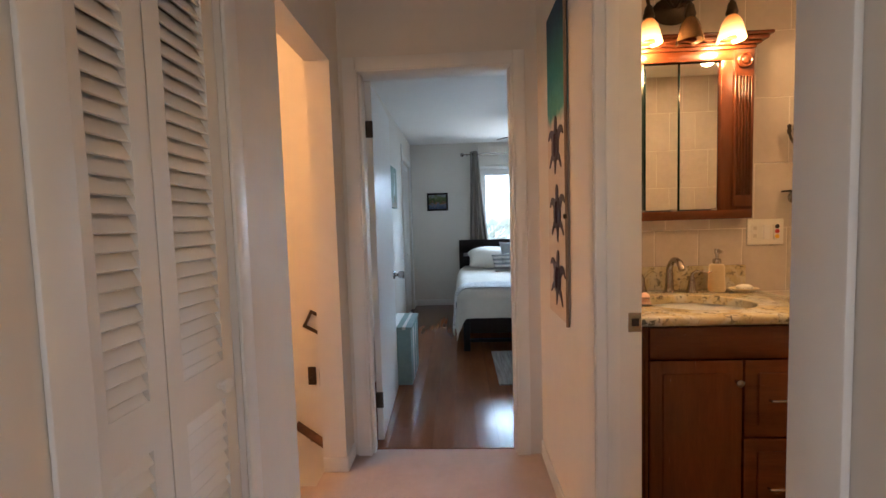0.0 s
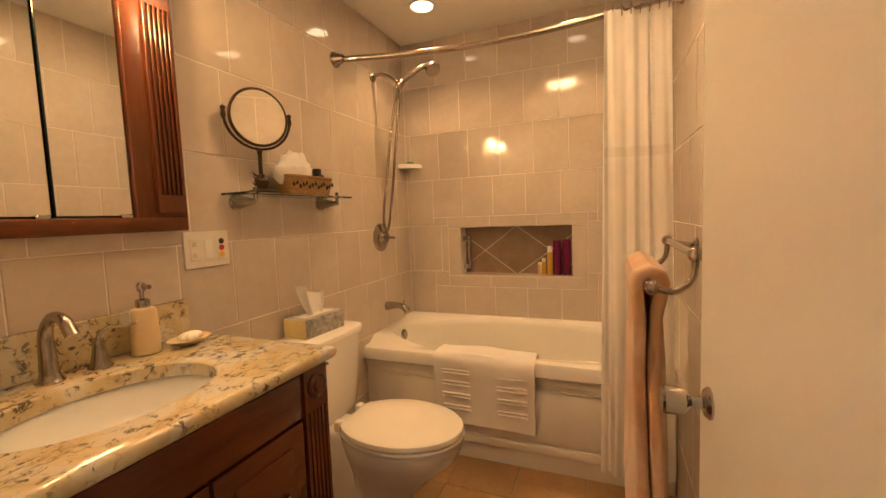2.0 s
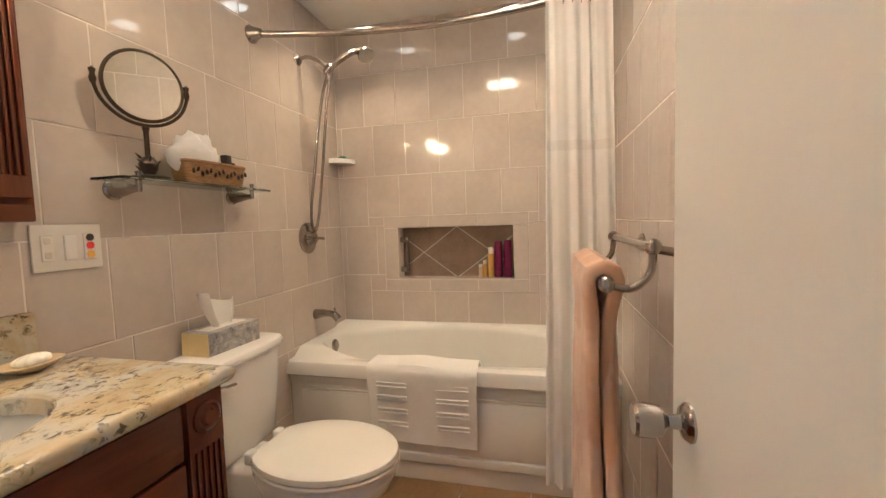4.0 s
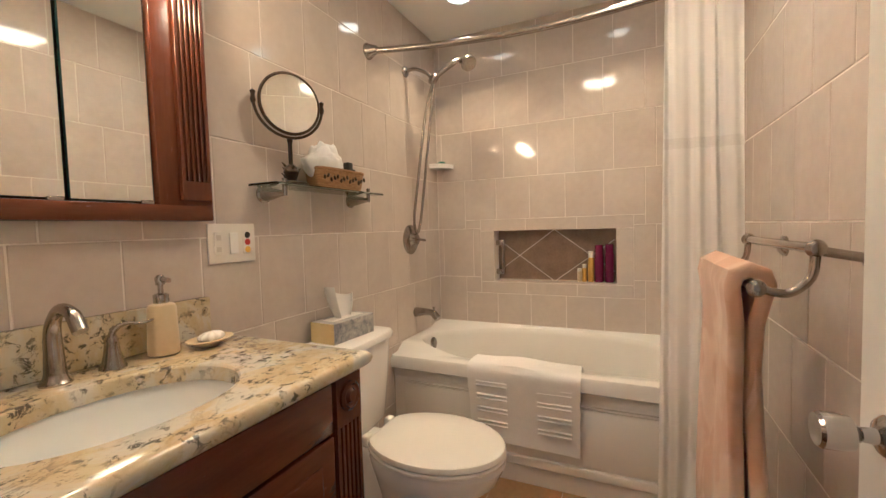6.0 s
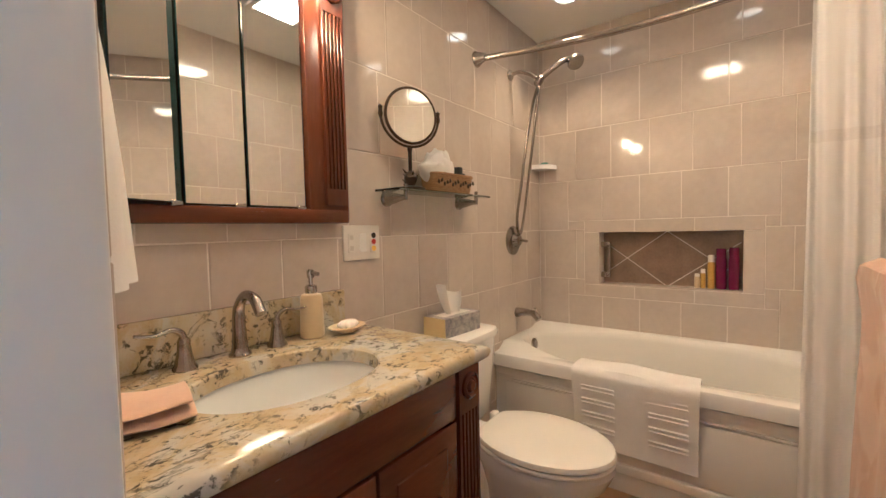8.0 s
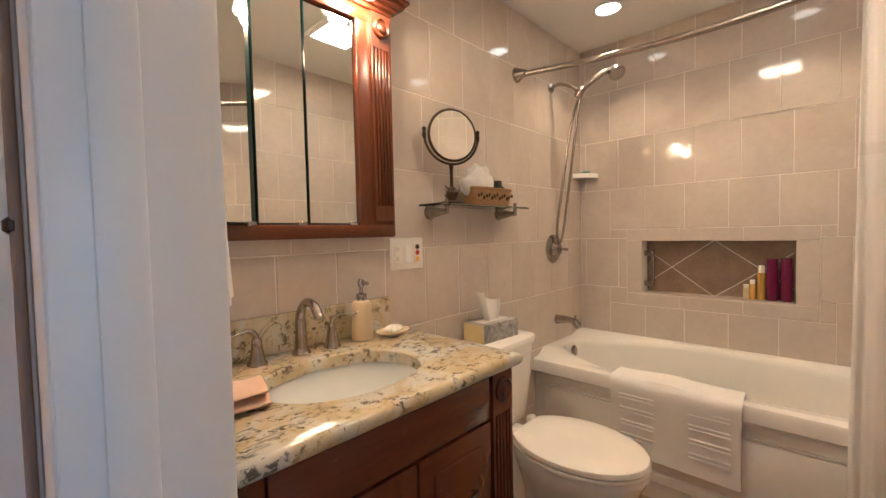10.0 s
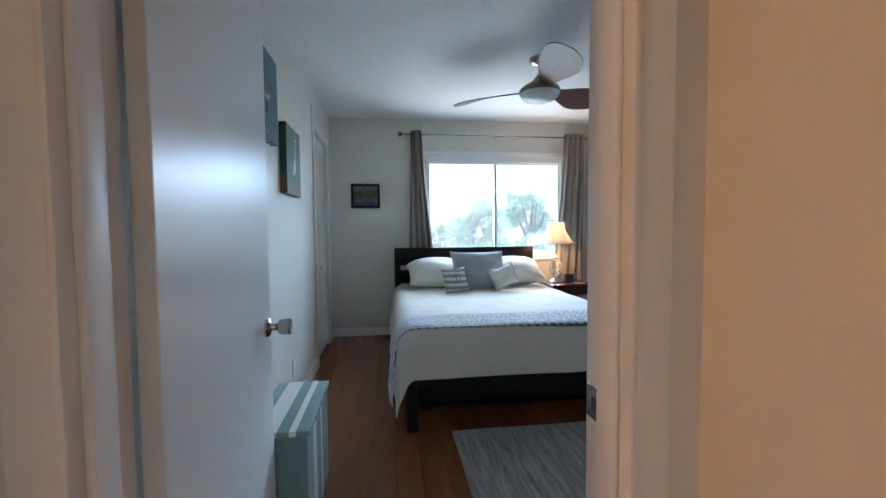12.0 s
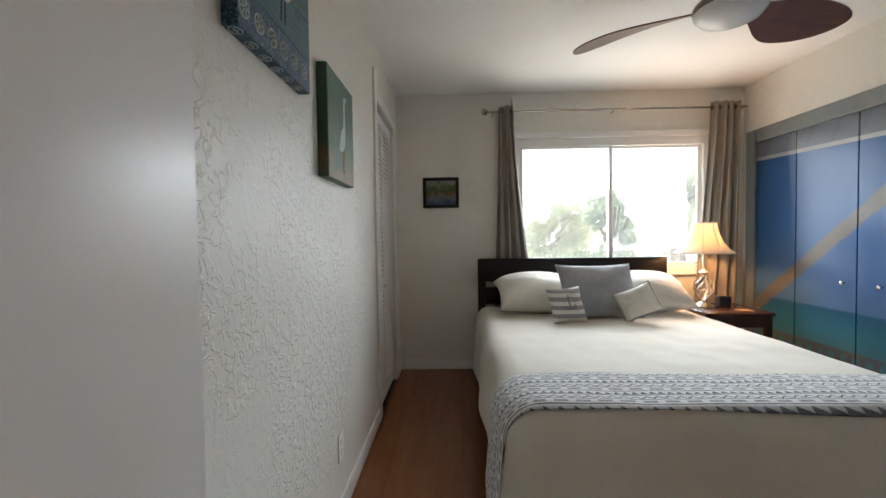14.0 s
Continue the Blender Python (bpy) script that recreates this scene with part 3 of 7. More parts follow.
def medicine_cabinet():
    x0, x1, z0, z1, yf = 1.875, 2.632, 1.232, 1.985, 3.795
    th = thing("medicine_cabinet", (0, 0, 0), "cherry wood medicine cabinet with three mirror doors, one ajar", "cabinet")
    # Solid block; its near-black colour stands in for the shade inside the cabinet.
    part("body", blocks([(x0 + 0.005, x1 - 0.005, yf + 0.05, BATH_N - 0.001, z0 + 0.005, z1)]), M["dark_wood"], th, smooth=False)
    part("bottom_rail", box(x0 + 0.002, x1 - 0.002, yf + 0.005, BATH_N - 0.001, z0, z0 + 0.042, 0.004, 2), M["cherry_h"], th)
    part("top_rail", box(x0 + 0.02, x1 - 0.02, yf + 0.005, BATH_N - 0.001, 1.940, z1, 0.003, 2), M["cherry_h"], th)
    for a, b in ((x0, x0 + 0.100), (x1 - 0.145, x1)):
        s = part("stile", box(a, b, yf + 0.006, BATH_N - 0.0012, z0 + 0.001, z1 - 0.001, 0.004, 2), M["cherry"], th)
    fluted(th, x1 - 0.092, x1 - 0.012, yf - 0.006, z0 + 0.055, z1 - 0.004)
    fluted(th, x0 + 0.012, x0 + 0.092, yf - 0.006, z0 + 0.055, z1 - 0.004)
    for dx, za, zb in ((0.0, 1.985, 2.000), (0.014, 2.000, 2.012), (0.032, 2.012, 2.028), (0.045, 2.028, 2.042)):
        part("crown", box(max(x0 - dx, 1.864), x1 + dx, yf - 0.006 - dx, BATH_N - 0.001, za, zb, 0.004, 2), M["cherry_h"], th)
    panes = [(1.984, 2.146), (2.158, 2.307), (2.311, 2.486)]
    for i, (a, b) in enumerate(panes):
        w = b - a
        hinge = a if i else b
        piv = Matrix.Translation((hinge, yf + (0.028 if i else 0.012), 0)) @ pose(0, 0, 0, 0, 0, 0 if i else 28) @ Matrix.Translation((a - hinge, 0, 0))
        bm = box(0, w, -0.006, 0.004 if i == 0 else 0.006, 1.277, 1.938, 0.0025, 1)
        bm.transform(piv)
        d = part("door", bm, M["green_edge"], th, "glass-edged mirror door")
        bm = box(0.003, w - (0.003 if i else 0.020), -0.0075, -0.0055, 1.280, 1.935)
        bm.transform(piv)
        part("mirror", bm, M["mirror"], d, "silvered mirror")
        bm = box(w - 0.034, w - 0.004, -0.012, 0.004, 1.271, 1.283, 0.002)
        bm.transform(piv)
        part("clip", bm, M["chrome"], d, "chrome mirror clip")


M["green_edge"] = surface("green_glass_edge", (0.004, 0.018, 0.018), (0.008, 0.028, 0.027), 20, 0.2)
medicine_cabinet()


def shade_glass():
    m, t, nodes, bsdf = shader("amber_shade_glass")
    sep = nodes.new("ShaderNodeSeparateXYZ")
    link(t, coords(t), sep.inputs[0])
    fac = calc(t, "DIVIDE", calc(t, "SUBTRACT", sep.outputs[2], 2.0), 0.105)
    col = ramp(t, fac, [(0.0, (1.0, 0.70, 0.34)), (0.45, (1.0, 0.50, 0.14)), (0.8, (0.75, 0.28, 0.05)), (1.0, (0.4, 0.13, 0.03))])
    link(t, col, bsdf.inputs["Base Color"])
    link(t, col, bsdf.inputs["Emission Color"])
    link(t, ramp(t, fac, [(0.0, (1, 1, 1)), (0.5, (0.45, 0.45, 0.45)), (1.0, (0.10, 0.10, 0.10))]), bsdf.inputs["Emission Strength"])
    n = nodes.new("ShaderNodeMath")
    n.operation = "MULTIPLY"
    n.inputs[1].default_value = 2.0
    link(t, bsdf.inputs["Emission Strength"].links[0].from_socket, n.inputs[0])
    link(t, n.outputs[0], bsdf.inputs["Emission Strength"])
    bsdf.inputs["Roughness"].default_value = 0.3
    return m


def vanity_light():
    th = thing("vanity_light", (0, 0, 0), "bronze three-arm wall light with amber glass bell shades", "wall light")
    part("back_plate", lathe([(0.062, 0), (0.062, 0.008), (0.05, 0.018), (0.02, 0.03), (0, 0.032)], 28, Matrix.Translation((2.30, BATH_N - 0.0, 2.19)) @ pose(0, 0, 0, 90), sx=1.5), M["bronze"], th)
    bell = [(0.016, 0.105), (0.022, 0.095), (0.030, 0.075), (0.036, 0.045), (0.041, 0.018), (0.044, 0.0), (0.041, 0.001), (0.037, 0.02), (0.032, 0.045), (0.024, 0.075), (0.014, 0.094)]
    for x in (2.138, 2.312, 2.487):
        part("arm", tube(smooth_path([(2.30, BATH_N - 0.02, 2.19), (2.30 + (x - 2.30) * 0.45, 3.78, 2.215), (x, 3.75, 2.235), (x, 3.735, 2.16)], 8), 0.007, 8), M["bronze"], th)
        part("cup", lathe([(0.010, 2.125), (0.016, 2.115), (0.020, 2.095), (0.024, 2.078), (0.02, 2.066)], 20, Matrix.Translation((x, 3.735, 0.035))), M["bronze"], th)
        lit = abs(x - 2.312) > 0.01
        part("shade", lathe([(r * 1.25, 2.0 + z * 0.95) for r, z in bell], 24, Matrix.Translation((x, 3.735, 0)), caps=False), shade_mat if lit else M["amber_off"], th, "glowing amber glass shade" if lit else "unlit dark amber shade")


shade_mat = shade_glass()
M["amber_off"] = surface("amber_glass_unlit", (0.10, 0.05, 0.02), (0.16, 0.08, 0.03), 15, 0.25)
vanity_light()


def tub():
    x0, x1, y0, y1, rim = 3.615, BATH_E - 0.001, BATH_S + 0.001, BATH_N - 0.001, 0.55
    th = thing("bathtub", (0, 0, 0), "white acrylic alcove bathtub with a panelled apron", "bathtub")
    cx, cy, rx, ry = 3.945, 3.10, 0.245, 0.695
    an = angles_for(x0, x1, y0, y1, cx, cy, 96)

    def inner(k, z, extra=0.0):
        out = []
        for a in an:
            x, y = superoval(a, cx, cy, rx * k + extra, ry * k + extra, 2.8)
            x += 0.030 * k * math.cos((y - cy) * 4.6) * (1 if x > cx else 0.25) * (1 - 0.4 * abs(x - cx) / rx) - 0.012
            out.append((x, y, z + max(0.045 * max(0.0, (x - 3.98) / 0.2), 0.035 * max(0.0, min(1.0, (y - 3.5) / 0.25))) * (z > 0.5)))
        return out

    def edge(i, z):
        out = []
        for a in an:
            x, y = rect_at(a, x0 + i, x1, y0, y1, cx, cy)
            out.append((x, y, z + (0.052 if x > 4.1 else 0.035 if y > 3.8 and x > 3.7 else 0.0) * (z > 0.5)))
        return out

    rings = [edge(0.01, 0.478), edge(0.0, 0.485), edge(0.0, rim - 0.018), edge(0.006, rim - 0.004), edge(0.018, rim), inner(1.0, rim, 0.012), inner(1.0, rim - 0.006, 0.003), inner(1.0, rim - 0.03, -0.006),
             inner(0.96, 0.40), inner(0.90, 0.25), inner(0.84, 0.17), inner(0.70, 0.14), inner(0.3, 0.135)]
    part("basin", rings_mesh(rings), M["tub"], th)
    xf = 3.652
    part("apron", box(xf, xf + 0.03, y0, y1, 0.10, 0.482), M["tub"], th)
    part("apron_band", box(xf - 0.010, xf + 0.002, y0, y1, 0.435, 0.480, 0.004, 2), M["tub"], th)
    part("apron_panel", box(xf - 0.008, xf + 0.002, y0 + 0.10, y1 - 0.06, 0.150, 0.402, 0.004, 2), M["tub"], th)
    part("apron_panel_rib", box(xf - 0.012, xf + 0.002, y0 + 0.13, y1 - 0.09, 0.408, 0.416, 0.003, 2), M["tub"], th)
    part("apron_step", box(xf - 0.012, xf + 0.03, y0, y1, 0.095, 0.140, 0.008, 3), M["tub"], th)
    part("apron_base", box(xf + 0.010, xf + 0.05, y0, y1, 0.0, 0.100, 0.004, 2), M["tub"], th)
    part("overflow", lathe([(0.034, 0), (0.034, 0.006), (0.026, 0.012), (0.010, 0.013), (0, 0.012)], 28, Matrix.Translation((3.91, 3.758, 0.540)) @ pose(0, 0, 0, 84)), M["nickel"], th, "round nickel overflow plate")


tub()


def toilet():
    th = thing("toilet", (3.13, BATH_N, 0), "white two-piece toilet with closed lid", "toilet")

    def egg(k, z, y0=-0.745, y1=-0.222, w=0.19, n=40):
        cy, ry = (y0 + y1) / 2, (y1 - y0) / 2
        out = []
        for i in range(n):
            a = 2 * math.pi * i / n
            x, y = w * math.cos(a), ry * math.sin(a)
            if y > 0:
                x *= 1 - 0.09 * (y / ry) ** 3
                y = min(y, ry * 0.84)
            out.append((x * k, cy + y * k, z))
        return out

    bowl = [egg(0.60, 0.0, -0.60, -0.14, 0.17), egg(0.60, 0.05, -0.60, -0.14, 0.165), egg(0.58, 0.14, -0.62, -0.16, 0.165), egg(0.74, 0.24, -0.68, -0.20, 0.18), egg(0.93, 0.33, -0.735, -0.22, 0.185), egg(0.99, 0.385, -0.745, -0.22, 0.188), egg(0.97, 0.40, -0.745, -0.22, 0.188)]
    part("bowl", rings_mesh(bowl), M["porcelain"], th)
    part("trapway", box(-0.095, 0.095, -0.32, -0.012, 0.0, 0.392, 0.03, 4), M["porcelain"], th)
    part("seat_ring", rings_mesh([egg(0.96, 0.402), egg(1.0, 0.406), egg(1.005, 0.414), egg(0.985, 0.420), egg(0.5, 0.420)]), M["seat"], th)
    part("lid", rings_mesh([egg(0.97, 0.422), egg(1.0, 0.426), egg(1.0, 0.434), egg(0.985, 0.443), egg(0.93, 0.448), egg(0.5, 0.451)]), M["seat"], th)
    for x in (-0.075, 0.075):
        part("hinge", box(x - 0.02, x + 0.02, -0.262, -0.232, 0.402, 0.446, 0.008, 3), M["seat"], th)

    def tank_ring(w, d, z, yb=-0.012):
        out = []
        for i in range(48):
            a = 2 * math.pi * i / 48
            c, s = math.cos(a), math.sin(a)
            k = (abs(c) ** 6 + abs(s) ** 6) ** (-1 / 6)
            y = -d / 2 + s * k * d / 2
            out.append((c * k * w / 2, yb + y - 0.012 * math.cos(c * k * 1.5) * (s < -0.3), z))
        return out

    part("tank", rings_mesh([tank_ring(0.35, 0.15, 0.39), tank_ring(0.37, 0.165, 0.41), tank_ring(0.40, 0.18, 0.60), tank_ring(0.415, 0.185, 0.735)]), M["porcelain"], th)
    part("tank_lid", rings_mesh([tank_ring(0.41, 0.185, 0.736, -0.010), tank_ring(0.435, 0.203, 0.742, -0.006), tank_ring(0.44, 0.207, 0.757, -0.005), tank_ring(0.43, 0.198, 0.770, -0.008), tank_ring(0.30, 0.10, 0.775, -0.05)]), M["porcelain"], th)
    part("flush_lever", tube(smooth_path([(-0.16, -0.195, 0.69), (-0.15, -0.215, 0.69), (-0.09, -0.22, 0.682)], 5), 0.006, 8), M["chrome"], th, "chrome flush lever")


toilet()


def shower():
    th = thing("shower_fitting", (3.86, BATH_N, 0), "brushed nickel hand shower with looping metal hose", "shower")
    R = pose(0, 0, 0, 90)
    part("arm_flange", lathe([(0.030, 0), (0.030, 0.004), (0.022, 0.014), (0.012, 0.018)], 24, Matrix.Translation((0, 0, 2.06)) @ R), M["nickel"], th)
    part("arm", tube(smooth_path([(0, 0, 2.06), (0.0, -0.06, 2.065), (0.005, -0.12, 2.04), (0.01, -0.155, 2.01)], 8), 0.010, 12), M["nickel"], th)
    part("diverter", lathe([(0.012, -0.03), (0.020, -0.022), (0.022, 0.0), (0.020, 0.022), (0.012, 0.03)], 20, Matrix.Translation((0.012, -0.17, 1.995)) @ pose(0, 0, 0, 40)), M["nickel"], th)
    part("hand_grip", tube(smooth_path([(0.012, -0.175, 2.0), (0.035, -0.225, 2.045), (0.065, -0.275, 2.085), (0.10, -0.315, 2.105)], 8), 0.014, 14, [0.012 + 0.004 * math.sin(math.pi * min(1, i / 24)) for i in range(25)]), M["nickel"], th)
    part("shower_head", lathe([(0.0, -0.030), (0.040, -0.030), (0.044, -0.022), (0.040, 0.0), (0.024, 0.022), (0.0, 0.03)], 28, Matrix.Translation((0.112, -0.328, 2.095)) @ pose(0, 0, 0, -28, 30, 0)), M["nickel"], th)
    part("hose", tube(smooth_path([(0.008, -0.165, 1.97), (-0.004, -0.14, 1.88), (-0.012, -0.11, 1.72), (-0.016, -0.07, 1.45), (-0.006, -0.035, 1.25), (0.018, -0.04, 1.172), (0.044, -0.05, 1.25), (0.046, -0.075, 1.42), (0.024, -0.12, 1.66), (0.010, -0.155, 1.86), (0.016, -0.17, 1.97)], 10), 0.0075, 10), M["nickel"], th)
    vl = part("valve_plate", lathe([(0.083, 0), (0.083, 0.005), (0.072, 0.012), (0.04, 0.016), (0.034, 0.03), (0.03, 0.045), (0.0, 0.05)], 36, Matrix.Translation((0.005, 0, 1.135)) @ R), M["nickel"], th)
    part("valve_lever", tube(smooth_path([(0.005, -0.045, 1.135), (0.03, -0.05, 1.133), (0.075, -0.055, 1.128)], 5), 0.008, 10), M["nickel"], vl)
    sp = thing("tub_spout", (3.90, BATH_N, 0.715), "brushed nickel tub spout on the tiled wall", "spout")
    part("spout", tube(smooth_path([(0, 0, 0), (0, -0.06, 0.006), (0, -0.11, 0.0), (0, -0.14, -0.028)], 8), 0.02, 18, [0.028 - 0.010 * min(1, i / 10) + 0.002 * (i > 16) for i in range(25)]), M["nickel"], sp)
    part("diverter_knob", lathe([(0.005, 0), (0.005, 0.014), (0.009, 0.018), (0, 0.022)], 14, Matrix.Translation((0, -0.118, 0.015))), M["nickel"], sp)


shower()


def curtain_rod():
    th = thing("shower_rod", (0, 0, 0), "curved brushed nickel shower curtain rod", "rod")
    pts = [(3.51 + 0.06 * (3.86 - y) / 1.52 + 0.125 * math.sin(math.pi * (3.86 - y) / 1.52), y, 2.04) for y in [3.86 - 1.52 * i / 24 for i in range(25)]]
    part("rod", tube(pts, 0.0145, 14), M["nickel"], th)
    for y, r, x in ((BATH_N, 90, 3.51), (BATH_S, -90, 3.57)):
        part("flange", lathe([(0.038, 0), (0.038, 0.006), (0.030, 0.018), (0.022, 0.040), (0.017, 0.052)], 26, Matrix.Translation((x, y, 2.04)) @ pose(0, 0, 0, r)), M["nickel"], th)


curtain_rod()


def shower_curtain():
    th = thing("shower_curtain", (0, 0, 0), "gathered white shower curtain with a woven upper band", "curtain")

    def fold(u, v):
        y = 2.375 + 0.235 * u + 0.012 * (1 - v) * math.sin(9 * u)
        z = 2.035 - v * 1.90
        amp = 0.006 + 0.007 * v
        x = 3.59 + amp * (math.sin(u * 27 + 1.6 * math.sin(2.3 * v) + 2.0 * u * u) + 0.45 * math.sin(u * 49 + 3 * v) * (1 - 0.5 * v)) - 0.055 * v + 0.02 * math.sin(2.5 * v + 4 * u)
        return (x, y - 0.02 * v + 0.05 * u * v, z)

    part("cloth", sheet(fold, 110, 40), M["shower_cloth"], th)
    part("mesh_band", sheet(lambda u, v: tuple(Vector(fold(u, 0.285 + 0.020 * v)) + Vector((-0.0030, 0, 0))), 110, 2), M["towel_white"], th, "woven white band")
    for i in range(7):
        y = 2.385 + 0.033 * i
        part("ring", tube([(3.60 + 0.020 * math.cos(a), y, 2.034 + 0.024 * math.sin(a)) for a in [2 * math.pi * k / 16 for k in range(17)]], 0.0022, 6), M["nickel"], th)


shower_curtain()


def tub_towel():
    th = thing("bath_mat", (0, 0, 0), "folded white terry bath mat hung over the tub rim", "bath mat")
    prof = smooth_path([(3.80, 0.46), (3.745, 0.545), (3.70, 0.558), (3.65, 0.557), (3.606, 0.548), (3.600, 0.50), (3.612, 0.40), (3.618, 0.28), (3.615, 0.215)], 5)

    def fn(u, v):
        p = prof[min(len(prof) - 1, int(round(v * (len(prof) - 1))))]
        y = 3.425 - 0.50 * u
        return (p[0] - 0.004 * math.sin(7 * u + 5 * v) * v, y + 0.006 * math.sin(9 * v) * (u - 0.5), p[1] + 0.010 * math.exp(-((u - 0.45) / 0.2) ** 2) * (v < 0.5) - 0.015 * u * v)

    part("cloth", sheet(fn, 30, len(prof) - 1, 0.009), M["towel_white"], th)
    for u0 in (0.08, 0.64):
        for k in range(4):
            z = 0.475 - 0.062 * k
            y0 = 3.425 - 0.50 * u0
            for dz in (0.009, -0.009):
                part("woven_band", box(3.5895 + 0.003 * k, 3.604 + 0.003 * k, y0 - 0.145, y0, z + dz - 0.0035, z + dz + 0.0035, 0.003, 2), M["towel_white"], th)


tub_towel()


def towel_bar():
    th = thing("towel_bar", (0, 0, 0), "double brushed nickel towel bar on the tiled wall", "towel bar")
    for x in (2.80, 3.27):
        part("flange", lathe([(0.028, 0), (0.028, 0.005), (0.020, 0.014), (0.010, 0.02)], 22, Matrix.Translation((x, BATH_S, 1.118)) @ pose(0, 0, 0, -90)), M["nickel"], th)
        part("post", tube([(x, BATH_S, 1.118), (x, 2.425, 1.135)], 0.009, 12), M["nickel"], th)
        part("arm", tube(smooth_path([(x, 2.425, 1.135), (x, 2.432, 1.085), (x, 2.465, 1.055), (x, 2.510, 1.062)], 7), 0.008, 10), M["nickel"], th)
        for y, z in ((2.425, 1.138), (2.512, 1.062)):
            part("finial", lathe([(0.0, -0.018), (0.012, -0.013), (0.017, 0.0), (0.012, 0.013), (0.0, 0.018)], 18, Matrix.Translation((x, y, z)) @ pose(0, 0, 0, 0, 90)), M["nickel"], th)
    part("upper_bar", tube([(2.80, 2.425, 1.138), (3.27, 2.425, 1.138)], 0.010, 14), M["nickel"], th)
    part("lower_bar", tube([(2.80, 2.512, 1.062), (3.27, 2.512, 1.062)], 0.009, 14), M["nickel"], th)


towel_bar()


def peach_towel(name, x0, x1, label):
    th = thing(name, (0, 0, 0), label, "towel")

    def fn(u, v):
        s = -1 + 2 * v
        q, sgn, r, drop = abs(s), (1 if s < 0 else -1), 0.015, (0.80 if s < 0 else 0.72)
        turn = r * math.pi / 2 / drop
        a = min(1.0, q / turn) * math.pi / 2
        z = 1.062 + r * math.cos(a) - max(0.0, q - turn) * drop
        y = 2.512 + sgn * (r * math.sin(a) - 0.011 * min(1.0, max(0.0, q - turn) * 9)) - (0.003 * q if s > 0 else 0.0) + 0.012 * math.sin(u * 9 + 2.4 * s + 1) * min(1, 3 * q)
        x = (x0 + x1) / 2 + (x1 - x0) * (u - 0.5) * (1 - 0.10 * math.sin(math.pi * min(1, q * 1.2))) + 0.010 * math.sin(7 * s)
        return (x, y, z - 0.03 * u * q)

    bm = sheet(fn, 44, 120, 0.030)
    bmesh.ops.bevel(bm, geom=[e for e in bm.edges if len(e.link_faces) == 2 and e.calc_face_angle(0) > 1.2], offset=0.010, segments=3, profile=0.5, affect="EDGES")
    part("cloth", bm, M["peach"], th)
    return th


def peach():
    m, t, nodes, bsdf = shader("peach_damask_terry")
    v = coords(t)
    shape = noise_tex(t, coords(t, (5, 5, 2.2)), 2.2, 3, 0.5, 0.8)
    mark = calc(t, "MULTIPLY", ramp(t, shape, [(0.50, (0, 0, 0)), (0.56, (1, 1, 1))]), 0.55)
    col = mixed(t, mark, ramp(t, noise_tex(t, v, 8), [(0.3, (0.60, 0.36, 0.22)), (0.7, (0.69, 0.44, 0.29))]), (0.80, 0.60, 0.46))
    link(t, col, bsdf.inputs["Base Color"])
    bsdf.inputs["Roughness"].default_value, bsdf.inputs["Sheen Weight"].default_value = 0.95, 0.4
    bumped(t, bsdf, calc(t, "ADD", noise_tex(t, v, 380, 3), mark), 0.6, 0.002)
    return m


M["peach"] = peach()
peach_towel("bath_towel", 2.835, 3.22, "thick peach damask bath towel hung over the lower bar")


def bath_door():
    th = thing("door_bath", (BATH_W + 0.002, BATH_Y0 + 0.033, 0), "white painted flush door standing open into the bathroom", "door", kind="structure", turn=1.6)
    part("leaf", box(0, 0.688, -0.0175, 0.0175, 0.012, DOOR_H - 0.012, 0.002), M["door"], th)
    for s in (1, -1):
        k = part("knob", lathe([(0.033, 0), (0.033, 0.004), (0.026, 0.012), (0.013, 0.016), (0.011, 0.034), (0.016, 0.040), (0.026, 0.046), (0.029, 0.062), (0.029, 0.084), (0.025, 0.089), (0.018, 0.088), (0, 0.086)], 32,
                               Matrix.Translation((0.624, 0.0175 * s, 0.938)) @ pose(0, 0, 0, -90 * s) @ Matrix.Scale(0.76, 4)), M["chrome"], th, "satin metal door knob")
    part("latch_plate", box(0.6875, 0.6895, -0.011, 0.011, 0.90, 0.96), M["nickel"], th)


bath_door()


